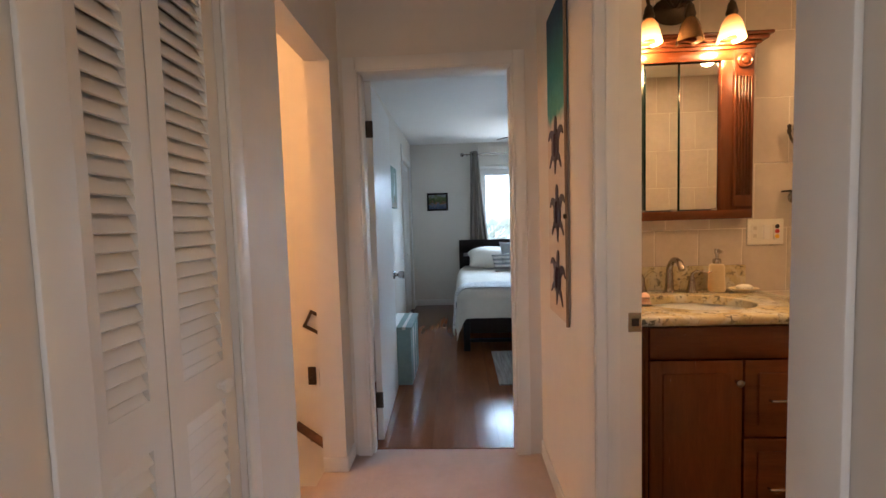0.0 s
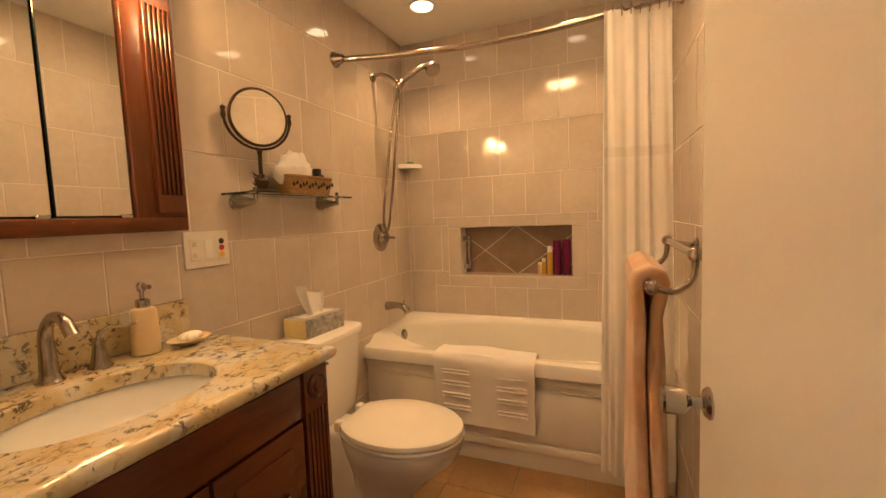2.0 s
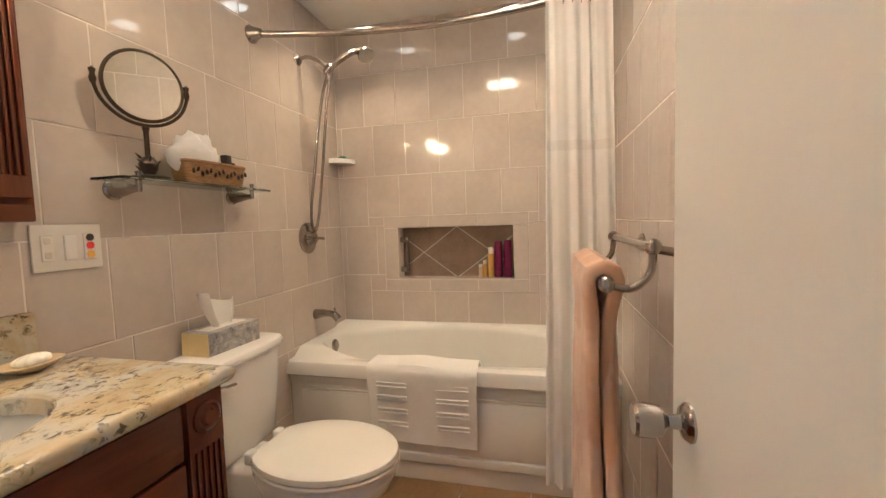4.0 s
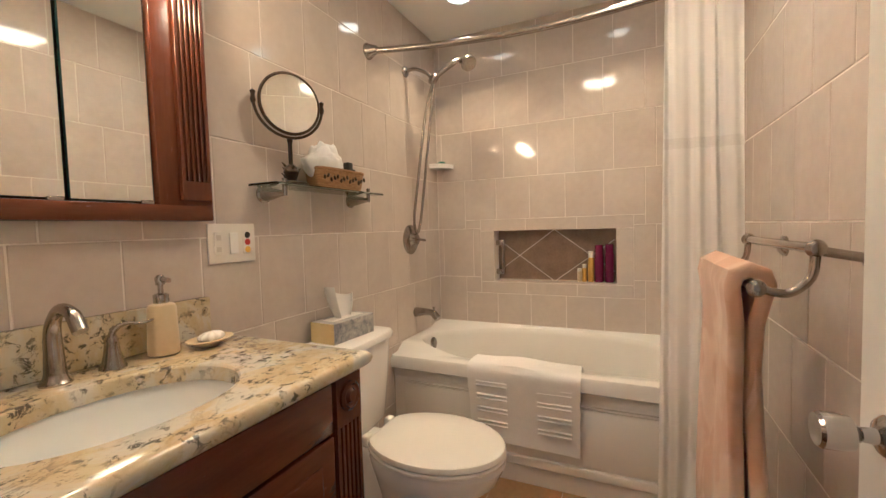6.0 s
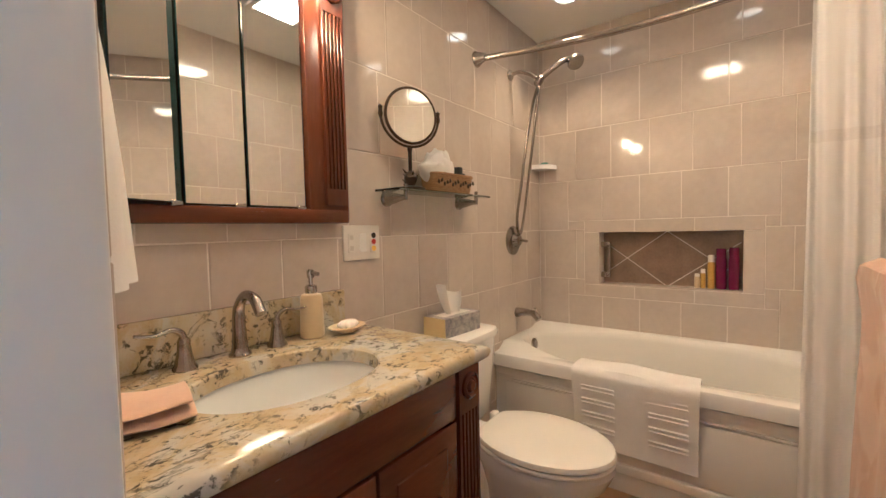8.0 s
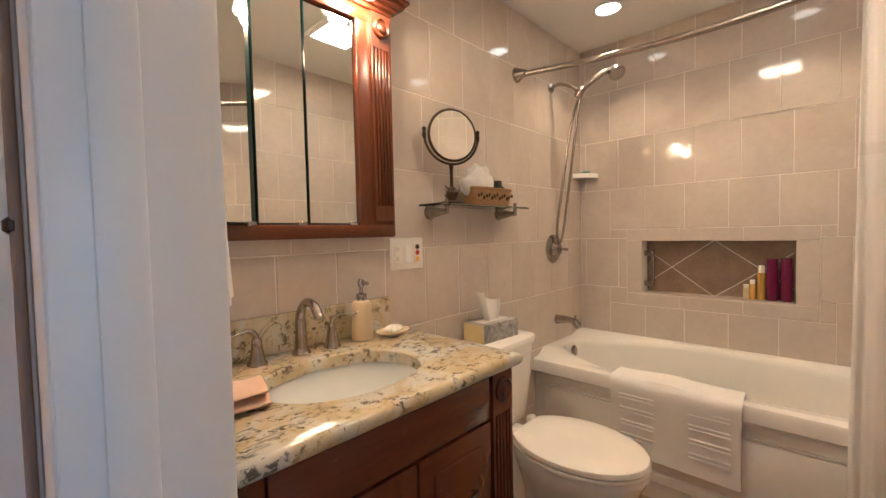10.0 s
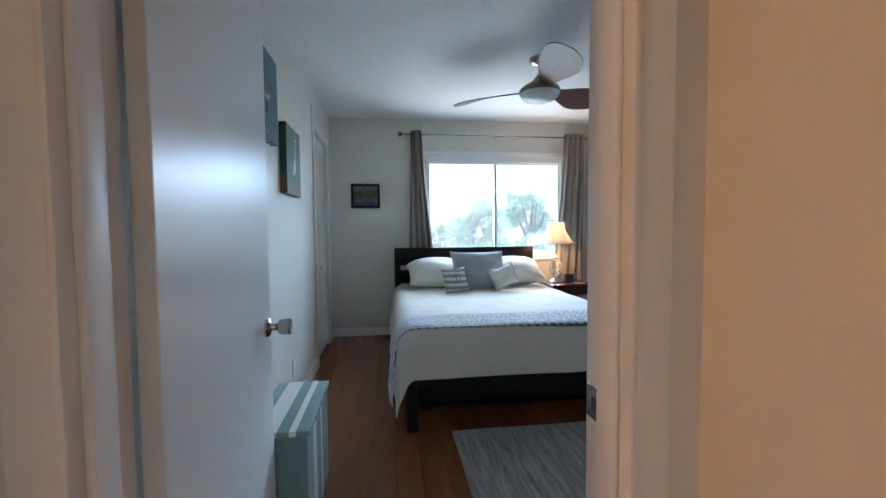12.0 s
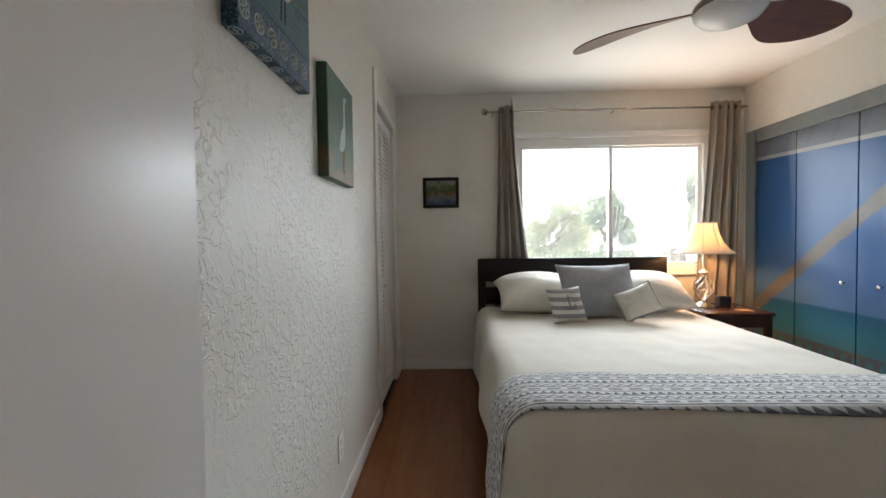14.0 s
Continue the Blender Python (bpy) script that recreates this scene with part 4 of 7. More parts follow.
def shelf_things():
    th = thing("glass_shelf", (0, 0, 0), "clear glass shelf on two nickel wall brackets", "shelf")
    part("pane", box(2.795, 3.41, 3.735, 3.853, 1.347, 1.355, 0.001), M["shelf_glass"], th)
    for x in (2.86, 3.33):
        b = part("bracket", lathe([(0.030, 0), (0.030, 0.005), (0.024, 0.010), (0.020, 0.04), (0.012, 0.075), (0.009, 0.10)], 24, Matrix.Translation((x, BATH_N, 1.325)) @ pose(0, 0, 0, 90)), M["nickel"], th)
        part("clamp", lathe([(0.007, -0.02), (0.008, 0.0), (0.007, 0.03), (0.009, 0.037), (0, 0.04)], 14, Matrix.Translation((x, 3.762, 1.335))), M["nickel"], b)
    mt = thing("makeup_mirror", (2.915, 3.785, 1.3555), "round bronze swivel makeup mirror on a pineapple stand", "mirror")
    part("base", lathe([(0.055, 0), (0.055, 0.006), (0.04, 0.012), (0.012, 0.016)], 28), M["bronze"], mt)
    st = part("stem", lathe([(0.012, 0.012), (0.022, 0.03), (0.026, 0.045), (0.018, 0.062), (0.007, 0.07), (0.007, 0.14), (0.010, 0.15), (0.008, 0.16)], 18), M["bronze"], mt)
    for k in range(10):
        a = k * 2.4
        z = 0.022 + 0.0045 * k
        part("leaf", tube([(0.018 * math.cos(a), 0.018 * math.sin(a), z), (0.032 * math.cos(a), 0.032 * math.sin(a), z + 0.014)], 0.004, 6, [0.005, 0.001]), M["bronze"], st)
    c, R, tilt = Vector((-0.012, -0.02, 0.268)), 0.099, pose(0, 0, 0, 90, 0, -24)
    part("yoke", tube([(c.x + (R + 0.016) * math.cos(a) * 0.914, c.y + 0.004 - 0.407 * (R + 0.016) * math.cos(a), c.z + (R + 0.013) * math.sin(a)) for a in [math.pi + math.pi * i / 28 for i in range(29)]], 0.005, 8), M["bronze"], mt)
    for s in (-1, 1):
        part("swivel", lathe([(0.006, -0.02), (0.009, -0.008), (0.006, 0.006), (0.009, 0.018), (0, 0.026)], 12, Matrix.Translation((c.x + 0.914 * s * (R + 0.016), c.y + 0.004 - 0.407 * s * (R + 0.016), c.z + 0.004))), M["bronze"], mt)
    part("rim", tube([tuple(c + tilt.to_3x3() @ Vector((R * math.cos(a), R * math.sin(a), 0))) for a in [2 * math.pi * i / 44 for i in range(45)]], 0.006, 8), M["bronze"], mt)
    part("mirror", lathe([(0.0, 0.004), (0.0975, 0.004), (0.0975, -0.004), (0, -0.004)], 44, Matrix.Translation(c) @ tilt), M["mirror"], mt, "round mirror glass")

    bk = thing("basket", (3.16, 3.795, 1.3555), "woven straw basket with beaded trim on the glass shelf", "basket", turn=-2)

    def ring(k, z, w=0.135, d=0.05):
        return [((w * k) * c * q, (d * k) * s * q, z) for c, s in [(math.cos(2 * math.pi * i / 40), math.sin(2 * math.pi * i / 40)) for i in range(40)] for q in [(abs(c) ** 5 + abs(s) ** 5) ** -0.2]]

    part("body", rings_mesh([ring(0.94, 0.072), ring(1.0, 0.072), ring(0.95, 0.03), ring(0.88, 0.0), ring(0.80, 0.0), ring(0.84, 0.01), ring(0.90, 0.04), ring(0.94, 0.072)], False), M["straw"], bk)
    part("floor", rings_mesh([ring(0.86, 0.006), ring(0.84, 0.010)]), M["straw"], bk)
    part("rim", tube([(x, y, 0.073) for x, y, z in ring(0.985, 0)] + [(*ring(0.985, 0)[0][:2], 0.073)], 0.006, 8), M["straw"], bk)
    for k in range(14):
        x = -0.115 + 0.0177 * k
        part("bead", lathe([(0, -0.010), (0.005, -0.004), (0.004, 0.006), (0, 0.010)], 8, Matrix.Translation((x, -0.0495 - 0.001 * (k % 2), 0.040 + 0.008 * math.sin(k * 2.1))) @ pose(0, 0, 0, 0, 25 * math.sin(k * 1.7))), M["bronze"], bk, "brown bead")
    wc = thing("washcloth_stack", (3.095, 3.80, 1.366), "rumpled white washcloth in the straw basket", "washcloth")

    def lump(u, v):
        a, b = 2 * math.pi * u, math.pi * (v - 0.5)
        p = Vector((0.098 * math.cos(b) * math.cos(a), 0.044 * math.cos(b) * math.sin(a), 0.086 + 0.074 * math.sin(b)))
        n = noise.noise(p * 28) * 0.022 + noise.noise(p * 60) * 0.011
        return tuple(p * (1 + n * 9))

    part("cloth", sheet(lump, 40, 24), M["towel_white"], wc, smooth="all")
    for nm, x, h, r, tilt_a, lab, cat in (("nail_polish_bottle", 3.235, 0.085, 0.014, 8, "small black capped bottle in the basket", "bottle"), ("lotion_bottle", 3.255, 0.065, 0.013, -12, "small dark bottle lying in the basket", "bottle")):
        b = thing(nm, (x, 3.79, 1.368), lab, cat)
        part("body", lathe([(r, 0), (r, h * 0.62), (r * 0.6, h * 0.72)], 16, pose(0, 0, 0, 0, tilt_a)), M["plate"], b)
        part("cap", box(-r, r, -r, r, h * 0.66, h * 1.25, 0.003, 2), M["black"], b)


M["straw"] = surface("woven_straw", (0.22, 0.11, 0.035), (0.46, 0.28, 0.11), 40, 0.7, stretch=(1, 1, 6), bump=0.9, bump_scale=120, distance=0.004)
shelf_things()


def counter_things():
    z = 0.9025
    th = thing("soap_dispenser", (2.463, 3.78, z), "cream ceramic soap dispenser with a nickel pump", "dispenser")
    part("bottle", lathe([(0.030, 0), (0.034, 0.004), (0.034, 0.02), (0.032, 0.075), (0.031, 0.115), (0.027, 0.124), (0.015, 0.128)], 28), M["cream"], th)
    part("collar", lathe([(0.016, 0.126), (0.017, 0.130), (0.017, 0.148), (0.012, 0.151)], 20), M["chrome"], th)
    part("pump", tube(smooth_path([(0, 0, 0.15), (0, 0, 0.178), (0, -0.004, 0.186), (0, -0.035, 0.184)], 5), 0.006, 10), M["chrome"], th)
    part("pump_head", lathe([(0.010, 0.172), (0.011, 0.19), (0.007, 0.196), (0, 0.197)], 16), M["chrome"], th)
    d = thing("soap_dish", (2.553, 3.735, z), "shell-shaped cream soap dish", "soap dish")
    part("dish", lathe([(0.022, 0), (0.025, 0.003), (0.045, 0.010), (0.062, 0.020), (0.060, 0.022), (0.04, 0.014), (0, 0.009)], 28, sx=1.0, sy=0.72), M["cream"], d)
    s = thing("soap_bar", (2.558, 3.737, z + 0.013), "white shell-shaped soap in the dish", "soap")

    def bar(u, v):
        a, b = 2 * math.pi * u, math.pi * (v - 0.5)
        k = 1 + 0.10 * math.cos(9 * a)
        return (0.034 * k * math.cos(b) * math.cos(a), 0.022 * k * math.cos(b) * math.sin(a), 0.011 + 0.014 * math.sin(b))

    part("soap", sheet(bar, 54, 14), M["porcelain"], s, smooth="all")
    c = thing("folded_washcloth", (1.965, 3.555, z), "folded peach washcloth on the granite counter", "washcloth", turn=-14)
    for i, (zz, dx, dy) in enumerate(((0.0, 0.0, 0.0), (0.020, -0.005, 0.004))):
        def fold(u, v, zz=zz, dx=dx, dy=dy):
            a = 2 * math.pi * v
            return (-0.085 + 0.17 * u + dx, 0.062 * math.cos(a) + dy + 0.006 * math.sin(7 * u), 0.0115 + zz + 0.0105 * math.sin(a) + 0.004 * math.sin(5 * u + a) * (zz > 0))
        bm = sheet(fold, 24, 28)
        bmesh.ops.remove_doubles(bm, verts=bm.verts[:], dist=1e-5)
        bmesh.ops.holes_fill(bm, edges=bm.edges[:])
        part("fold", bm, M["towel_peach"], c)
    t = thing("tissue_box", (3.135, 3.765, 0.776), "yellow and blue-grey patterned tissue box on the tank", "tissue box", turn=-4)
    part("carton", box(-0.115, 0.115, -0.058, 0.058, 0.0, 0.078, 0.002), M["carton"], t, smooth=False)
    part("end_panel", box(-0.117, -0.1145, -0.0575, 0.0575, 0.001, 0.077), M["carton_end"], t, "pale yellow end panel", smooth=False)
    part("top_slot", box(-0.085, 0.085, -0.028, 0.028, 0.0775, 0.0790), M["plate"], t, smooth=False)

    def tissue(u, v):
        r = 0.105 * (1 - v * 0.4) * (0.30 + 0.70 * v)
        a = math.pi * (u * 1.5 - 0.75)
        return (0.005 + r * math.sin(a) * 1.1 - 0.022 * v, r * math.cos(a) * 0.5 + 0.006 * math.sin(9 * u), 0.075 + v * (0.110 + 0.024 * math.sin(5 * u + 1)))

    part("tissue", sheet(tissue, 20, 14, 0.001), M["tissue"], t, "white tissue sheet")


M["cream"] = surface("cream_ceramic", (0.56, 0.45, 0.27), (0.63, 0.52, 0.33), 8, 0.3)
M["carton_end"] = surface("yellow_carton", (0.62, 0.50, 0.22), (0.68, 0.57, 0.28), 12, 0.5)
M["carton"] = surface("patterned_carton", (0.14, 0.15, 0.19), (0.62, 0.58, 0.52), 14, 0.45, distortion=2.0)
M["tissue"] = surface("tissue_paper", (0.80, 0.78, 0.75), (0.86, 0.84, 0.81), 12, 0.95)
counter_things()


def switch_plate():
    th = thing("switch_plate", (2.728, BATH_N, 1.166), "cream three-gang switch plate with outlet and coloured stickers", "switch plate")
    part("plate", box(-0.082, 0.082, -0.008, 0, -0.060, 0.060, 0.003, 2), M["plate"], th)
    part("outlet", box(-0.064, -0.036, -0.011, -0.006, -0.034, 0.034, 0.002), M["plate"], th)
    for zz in (-0.018, 0.018):
        part("socket", box(-0.058, -0.042, -0.0118, -0.010, zz - 0.008, zz + 0.008, 0.001), M["sock"], th)
    part("rocker", box(-0.013, 0.017, -0.012, -0.006, -0.034, 0.032, 0.002), M["trim"], th)
    part("timer", box(0.034, 0.066, -0.011, -0.006, -0.036, 0.036, 0.002), M["plate"], th)
    for zz, mt in ((0.024, M["black"]), (0.002, M["red"]), (-0.022, M["yellow"])):
        part("sticker", lathe([(0.010, 0), (0.010, 0.002), (0, 0.002)], 18, Matrix.Translation((0.050, -0.0105, zz)) @ pose(0, 0, 0, 90)), mt, th)


M["sock"] = surface("socket_plastic", (0.60, 0.56, 0.50), (0.66, 0.62, 0.56), 5, 0.4)
M["red"] = surface("red_sticker", (0.42, 0.02, 0.02), (0.5, 0.03, 0.03), 9, 0.4)
M["yellow"] = surface("yellow_sticker", (0.70, 0.42, 0.03), (0.78, 0.48, 0.04), 9, 0.4)
switch_plate()


def corner_dish():
    th = thing("corner_soap_shelf", (BATH_E - 0.001, BATH_N - 0.001, 1.565), "white ceramic corner soap shelf on the tile", "soap shelf")
    arc = [(0, 0)] + [(-0.115 * math.cos(a), -0.115 * math.sin(a)) for a in [math.pi / 2 * i / 12 for i in range(13)]]
    part("shelf", prism(arc, 0.018, None, 0.005), M["porcelain"], th)
    part("lip", tube([(-0.109 * math.cos(a), -0.109 * math.sin(a), 0.022) for a in [math.pi / 2 * i / 14 for i in range(15)]], 0.006, 8), M["porcelain"], th)
    s = thing("green_soap", (BATH_E - 0.05, BATH_N - 0.05, 1.584), "green soap bar on the corner shelf", "soap", turn=45)
    part("soap", box(-0.036, 0.036, -0.02, 0.02, 0.0, 0.022, 0.008, 3), M["green"], s)


M["green"] = surface("green_soap", (0.03, 0.14, 0.11), (0.05, 0.20, 0.15), 9, 0.4)
corner_dish()


def niche_things():
    x = BATH_E + 0.055
    for i, (y, r, h, mt, lab) in enumerate(((2.838, 0.024, 0.215, "magenta", "magenta shampoo bottle in the niche"), (2.893, 0.024, 0.210, "magenta", "magenta conditioner bottle in the niche"), (2.936, 0.016, 0.175, "gold", "slim yellow tube in the niche"), (2.972, 0.012, 0.10, "gold", "small amber bottle in the niche"), (2.998, 0.013, 0.075, "cream", "small cream jar in the niche"))):
        b = thing("shampoo_bottle" if i < 2 else "toiletry_bottle", (x, y, NZ0 + 0.0085), lab, "bottle", "bottles in the niche")
        part("body", lathe([(r * 0.9, 0), (r, 0.006), (r, h * 0.72), (r * 0.85, h * 0.80)], 20), M[mt], b)
        part("cap", lathe([(r * 0.92, h * 0.79), (r * 0.92, h * 0.98), (r * 0.8, h), (0, h)], 18), M[mt if i < 2 else "plate"], b)
    g = thing("grab_handle", (BATH_E + 0.05, 3.445, 0.0), "upright nickel handle at the side of the niche", "handle")
    part("bar", tube([(0, 0, 0.905), (0, 0, 1.105)], 0.010, 14), M["nickel"], g)
    for z in (0.915, 1.095):
        part("mount", box(-0.012, 0.012, -0.006, 0.045, z - 0.016, z + 0.016, 0.003, 2), M["nickel"], g)


M["magenta"] = surface("magenta_plastic", (0.10, 0.004, 0.04), (0.14, 0.006, 0.055), 6, 0.25)
M["gold"] = surface("amber_plastic", (0.50, 0.30, 0.04), (0.58, 0.36, 0.06), 6, 0.3)
niche_things()


def downlight(x, y):
    th = thing("recessed_light", (x, y, BATH_H), "lit round recessed ceiling light", "ceiling light", "bathroom ceiling lights")
    part("trim_ring", lathe([(0.075, 0.0), (0.075, -0.005), (0.062, -0.008), (0.056, 0.0)], 32, caps=False), M["trim"], th)
    part("lens", lathe([(0.058, -0.002), (0.03, -0.004), (0, -0.005)], 32, caps=False), M["downlight"], th, "glowing frosted lens")


downlight(3.84, 3.52)
downlight(3.84, 2.79)


def ceiling_panel():
    th = thing("ceiling_panel_light", (3.0, 2.95, BATH_H), "lit square ceiling light with a white frame", "ceiling light")
    for a in (0, 90, 180, 270):
        bm = box(-0.145, 0.145, 0.115, 0.145, -0.018, -0.0005, 0.004, 2)
        bm.transform(pose(0, 0, 0, 0, 0, a))
        part("frame", bm, M["trim"], th)
    part("diffuser", box(-0.114, 0.114, -0.114, 0.114, -0.014, -0.001, 0.002), M["downlight"], th, "glowing frosted diffuser")


ceiling_panel()


def white_towel():
    th = thing("white_towel", (0, 0, 0), "white terry towel hung on a wall hook by the door", "towel")
    part("hook", tube(smooth_path([(BATH_W + 0.008, 3.40, 1.60), (BATH_W + 0.035, 3.40, 1.58), (BATH_W + 0.042, 3.40, 1.62)], 5), 0.005, 8), M["nickel"], th, "nickel hook")

    def fn(u, v):
        y = 3.40 + (u - 0.5) * (0.05 + 0.26 * min(1, v * 1.4) ** 0.7)
        return (BATH_W + 0.018 + 0.050 * math.sin(math.pi * u) * (0.35 + 0.65 * v) + 0.006 * math.sin(u * 22) * min(1, 2 * v), y, 1.61 - 0.46 * v)

    part("cloth", sheet(fn, 40, 24, 0.008), M["towel_white"], th)


white_towel()

# ---- hall ----


def casing(name, spans, label):
    bm = bmesh.new()
    for s in spans:
        box(*s, bevel=0.004, segments=2, bm=bm)
    return tagged(part(name, bm, M["trim"]), label, "trim", kind="structure")


W = 0.065
casing("trim_bedroom_door", [(BED_X0 - W, BED_X0, 4.005, 4.0195, 0, DOOR_H + W), (BED_X1, BED_X1 + W - 0.006, 4.005, 4.0195, 0, DOOR_H + W), (BED_X0, BED_X1, 4.005, 4.0195, DOOR_H, DOOR_H + W)], "white painted casing round the bedroom doorway")
casing("trim_bedroom_jamb", [(BED_X0, BED_X0 + 0.012, 4.0, BED_S + 0.005, 0, DOOR_H), (BED_X1 - 0.012, BED_X1, 4.0, BED_S + 0.005, 0, DOOR_H), (BED_X0 + 0.012, BED_X1 - 0.012, 4.0, BED_S + 0.005, DOOR_H - 0.012, DOOR_H),
                             (BED_X1 - 0.022, BED_X1 - 0.012, 4.03, 4.09, 0, DOOR_H - 0.012), (BED_X0 + 0.012, BED_X0 + 0.026, 4.03, 4.085, 0, DOOR_H - 0.012)], "white painted door jamb with stop")
casing("trim_bath_jamb", [(HALL_E + 0.002, BATH_W + 0.003, BATH_Y0, BATH_Y0 + 0.012, 0, DOOR_H), (HALL_E + 0.002, BATH_W + 0.003, BATH_Y1 - 0.012, BATH_Y1, 0, DOOR_H), (HALL_E + 0.002, BATH_W + 0.003, BATH_Y0 + 0.012, BATH_Y1 - 0.012, DOOR_H - 0.012, DOOR_H),
                          (1.745, 1.785, BATH_Y1 - 0.020, BATH_Y1 - 0.012, 0, DOOR_H - 0.012)], "white painted bathroom door jamb with stop")
casing("trim_bath_door", [(HALL_E - 0.012, HALL_E - 0.0005, BATH_Y0 - 0.075, BATH_Y0, 0, DOOR_H + 0.055), (HALL_E - 0.012, HALL_E - 0.0005, BATH_Y0, BATH_Y1, DOOR_H, DOOR_H + 0.055)], "white painted casing at the bathroom doorway")
casing("trim_closet", [(HALL_W + 0.0005, HALL_W + 0.012, CL_Y0 - 0.07, CL_Y0, 0, DOOR_H + 0.06), (HALL_W + 0.0005, HALL_W + 0.012, CL_Y1, CL_Y1 + 0.06, 0, DOOR_H + 0.06), (HALL_W + 0.0005, HALL_W + 0.012, CL_Y0, CL_Y1, DOOR_H, DOOR_H + 0.06)], "white painted closet casing")
casing("baseboard_hall", [(HALL_E - 0.011, HALL_E - 0.0005, BATH_Y1 + 0.002, 4.004, 0, 0.085), (HALL_W - 0.119, HALL_W + 0.010, ST_Y1 - 0.010, ST_Y1 - 0.0005, 0, 0.075), (HALL_W + 0.0005, HALL_W + 0.011, ST_Y1, 4.004, 0, 0.075), (HALL_W + 0.0005, HALL_W + 0.011, CL_Y1 + 0.061, ST_Y0, 0, 0.085), (HALL_W + 0.0005, HALL_W + 0.011, 0.31, CL_Y0 - 0.071, 0, 0.085), (HALL_E - 0.011, HALL_E - 0.0005, 0.31, BATH_Y0 - 0.076, 0, 0.085)], "white painted hall baseboard")


def strike(x, y, z, face):
    th = thing("strike_plate", (x, y, z), "small nickel strike plate on the door jamb", "strike plate")
    if face == "south":
        part("plate", box(-0.020, 0.020, -0.0025, 0.0, -0.03, 0.03, 0.001), M["nickel"], th)
        part("hole", box(-0.010, 0.012, -0.0032, -0.001, -0.012, 0.012), M["black"], th)
    else:
        part("plate", box(-0.0025, 0.0, -0.03, 0.03, -0.03, 0.03, 0.001), M["nickel"], th)
        part("hole", box(-0.0032, -0.001, -0.012, 0.010, -0.012, 0.012), M["black"], th)


strike(1.832, BATH_Y1 - 0.012, 0.925, "south")
strike(BED_X1 - 0.012, 4.108, 0.89, "west")


def louver_leaf(parent, y0, y1, x, z0, z1, split, towards, st=0.038):
    """A louvred leaf in a wall that runs along y; towards is +1 when it is seen from the east."""
    t = 0.026
    a, b = (x - t, x) if towards > 0 else (x, x + t)
    leaf = part("leaf_frame", blocks([(a, b, y0, y0 + st, z0, z1), (a, b, y1 - st, y1, z0, z1), (a, b, y0 + st, y1 - st, z1 - 0.07, z1), (a, b, y0 + st, y1 - st, z0, z0 + 0.10), (a, b, y0 + st, y1 - st, split - 0.05, split + 0.05)]), M["trim"], parent, smooth=False)
    key = (round(y1 - y0, 4), towards)
    if key not in SLATS:
        bm = box(-0.0225, 0.0225, y0 + st - (y0 + y1) / 2, y1 - st - (y0 + y1) / 2, -0.003, 0.003, 0.0012)
        bm.transform(pose(0, 0, 0, 0, 62 * towards, 0))
        SLATS[key] = finish("slat", bm, M["trim"])
    zones = [(split + 0.06, z1 - 0.08), (z0 + 0.11, split - 0.06)]
    for za, zb in zones:
        n = int((zb - za) / 0.034)
        for i in range(n + 1):
            ob = new("slat", SLATS[key])
            ob.parent = leaf
            ob.location = ((a + b) / 2, (y0 + y1) / 2, za + (zb - za) * i / n)
    return leaf


SLATS = {}


def bifold(name, y0, y1, x, z1, label, knob_y, towards=1, splitz=0.86, share=0.5, st=0.038):
    th = thing(name, (0, 0, 0), label, "closet door", kind="structure")
    ym = y0 + (y1 - y0) * share
    for a, b in ((y0 + 0.003, ym - 0.002), (ym + 0.002, y1 - 0.003)):
        louver_leaf(th, a, b, x, 0.015, z1 - 0.012, splitz, towards, st)
    part("knob", lathe([(0.008, 0), (0.008, 0.012), (0.017, 0.020), (0.017, 0.028), (0.009, 0.034), (0, 0.035)], 20, Matrix.Translation((x, knob_y, splitz - 0.01)) @ EAST_M), M["trim"], th, "small white knob")


bifold("door_hall_closet", CL_Y0, CL_Y1, 0.672, DOOR_H, "white louvred bifold closet door in the hall", 2.875, share=0.44, st=0.048)
bifold("door_bedroom_closet", 7.13, 7.86, 0.555, 2.085, "white louvred bifold closet door in the bedroom", 7.42)


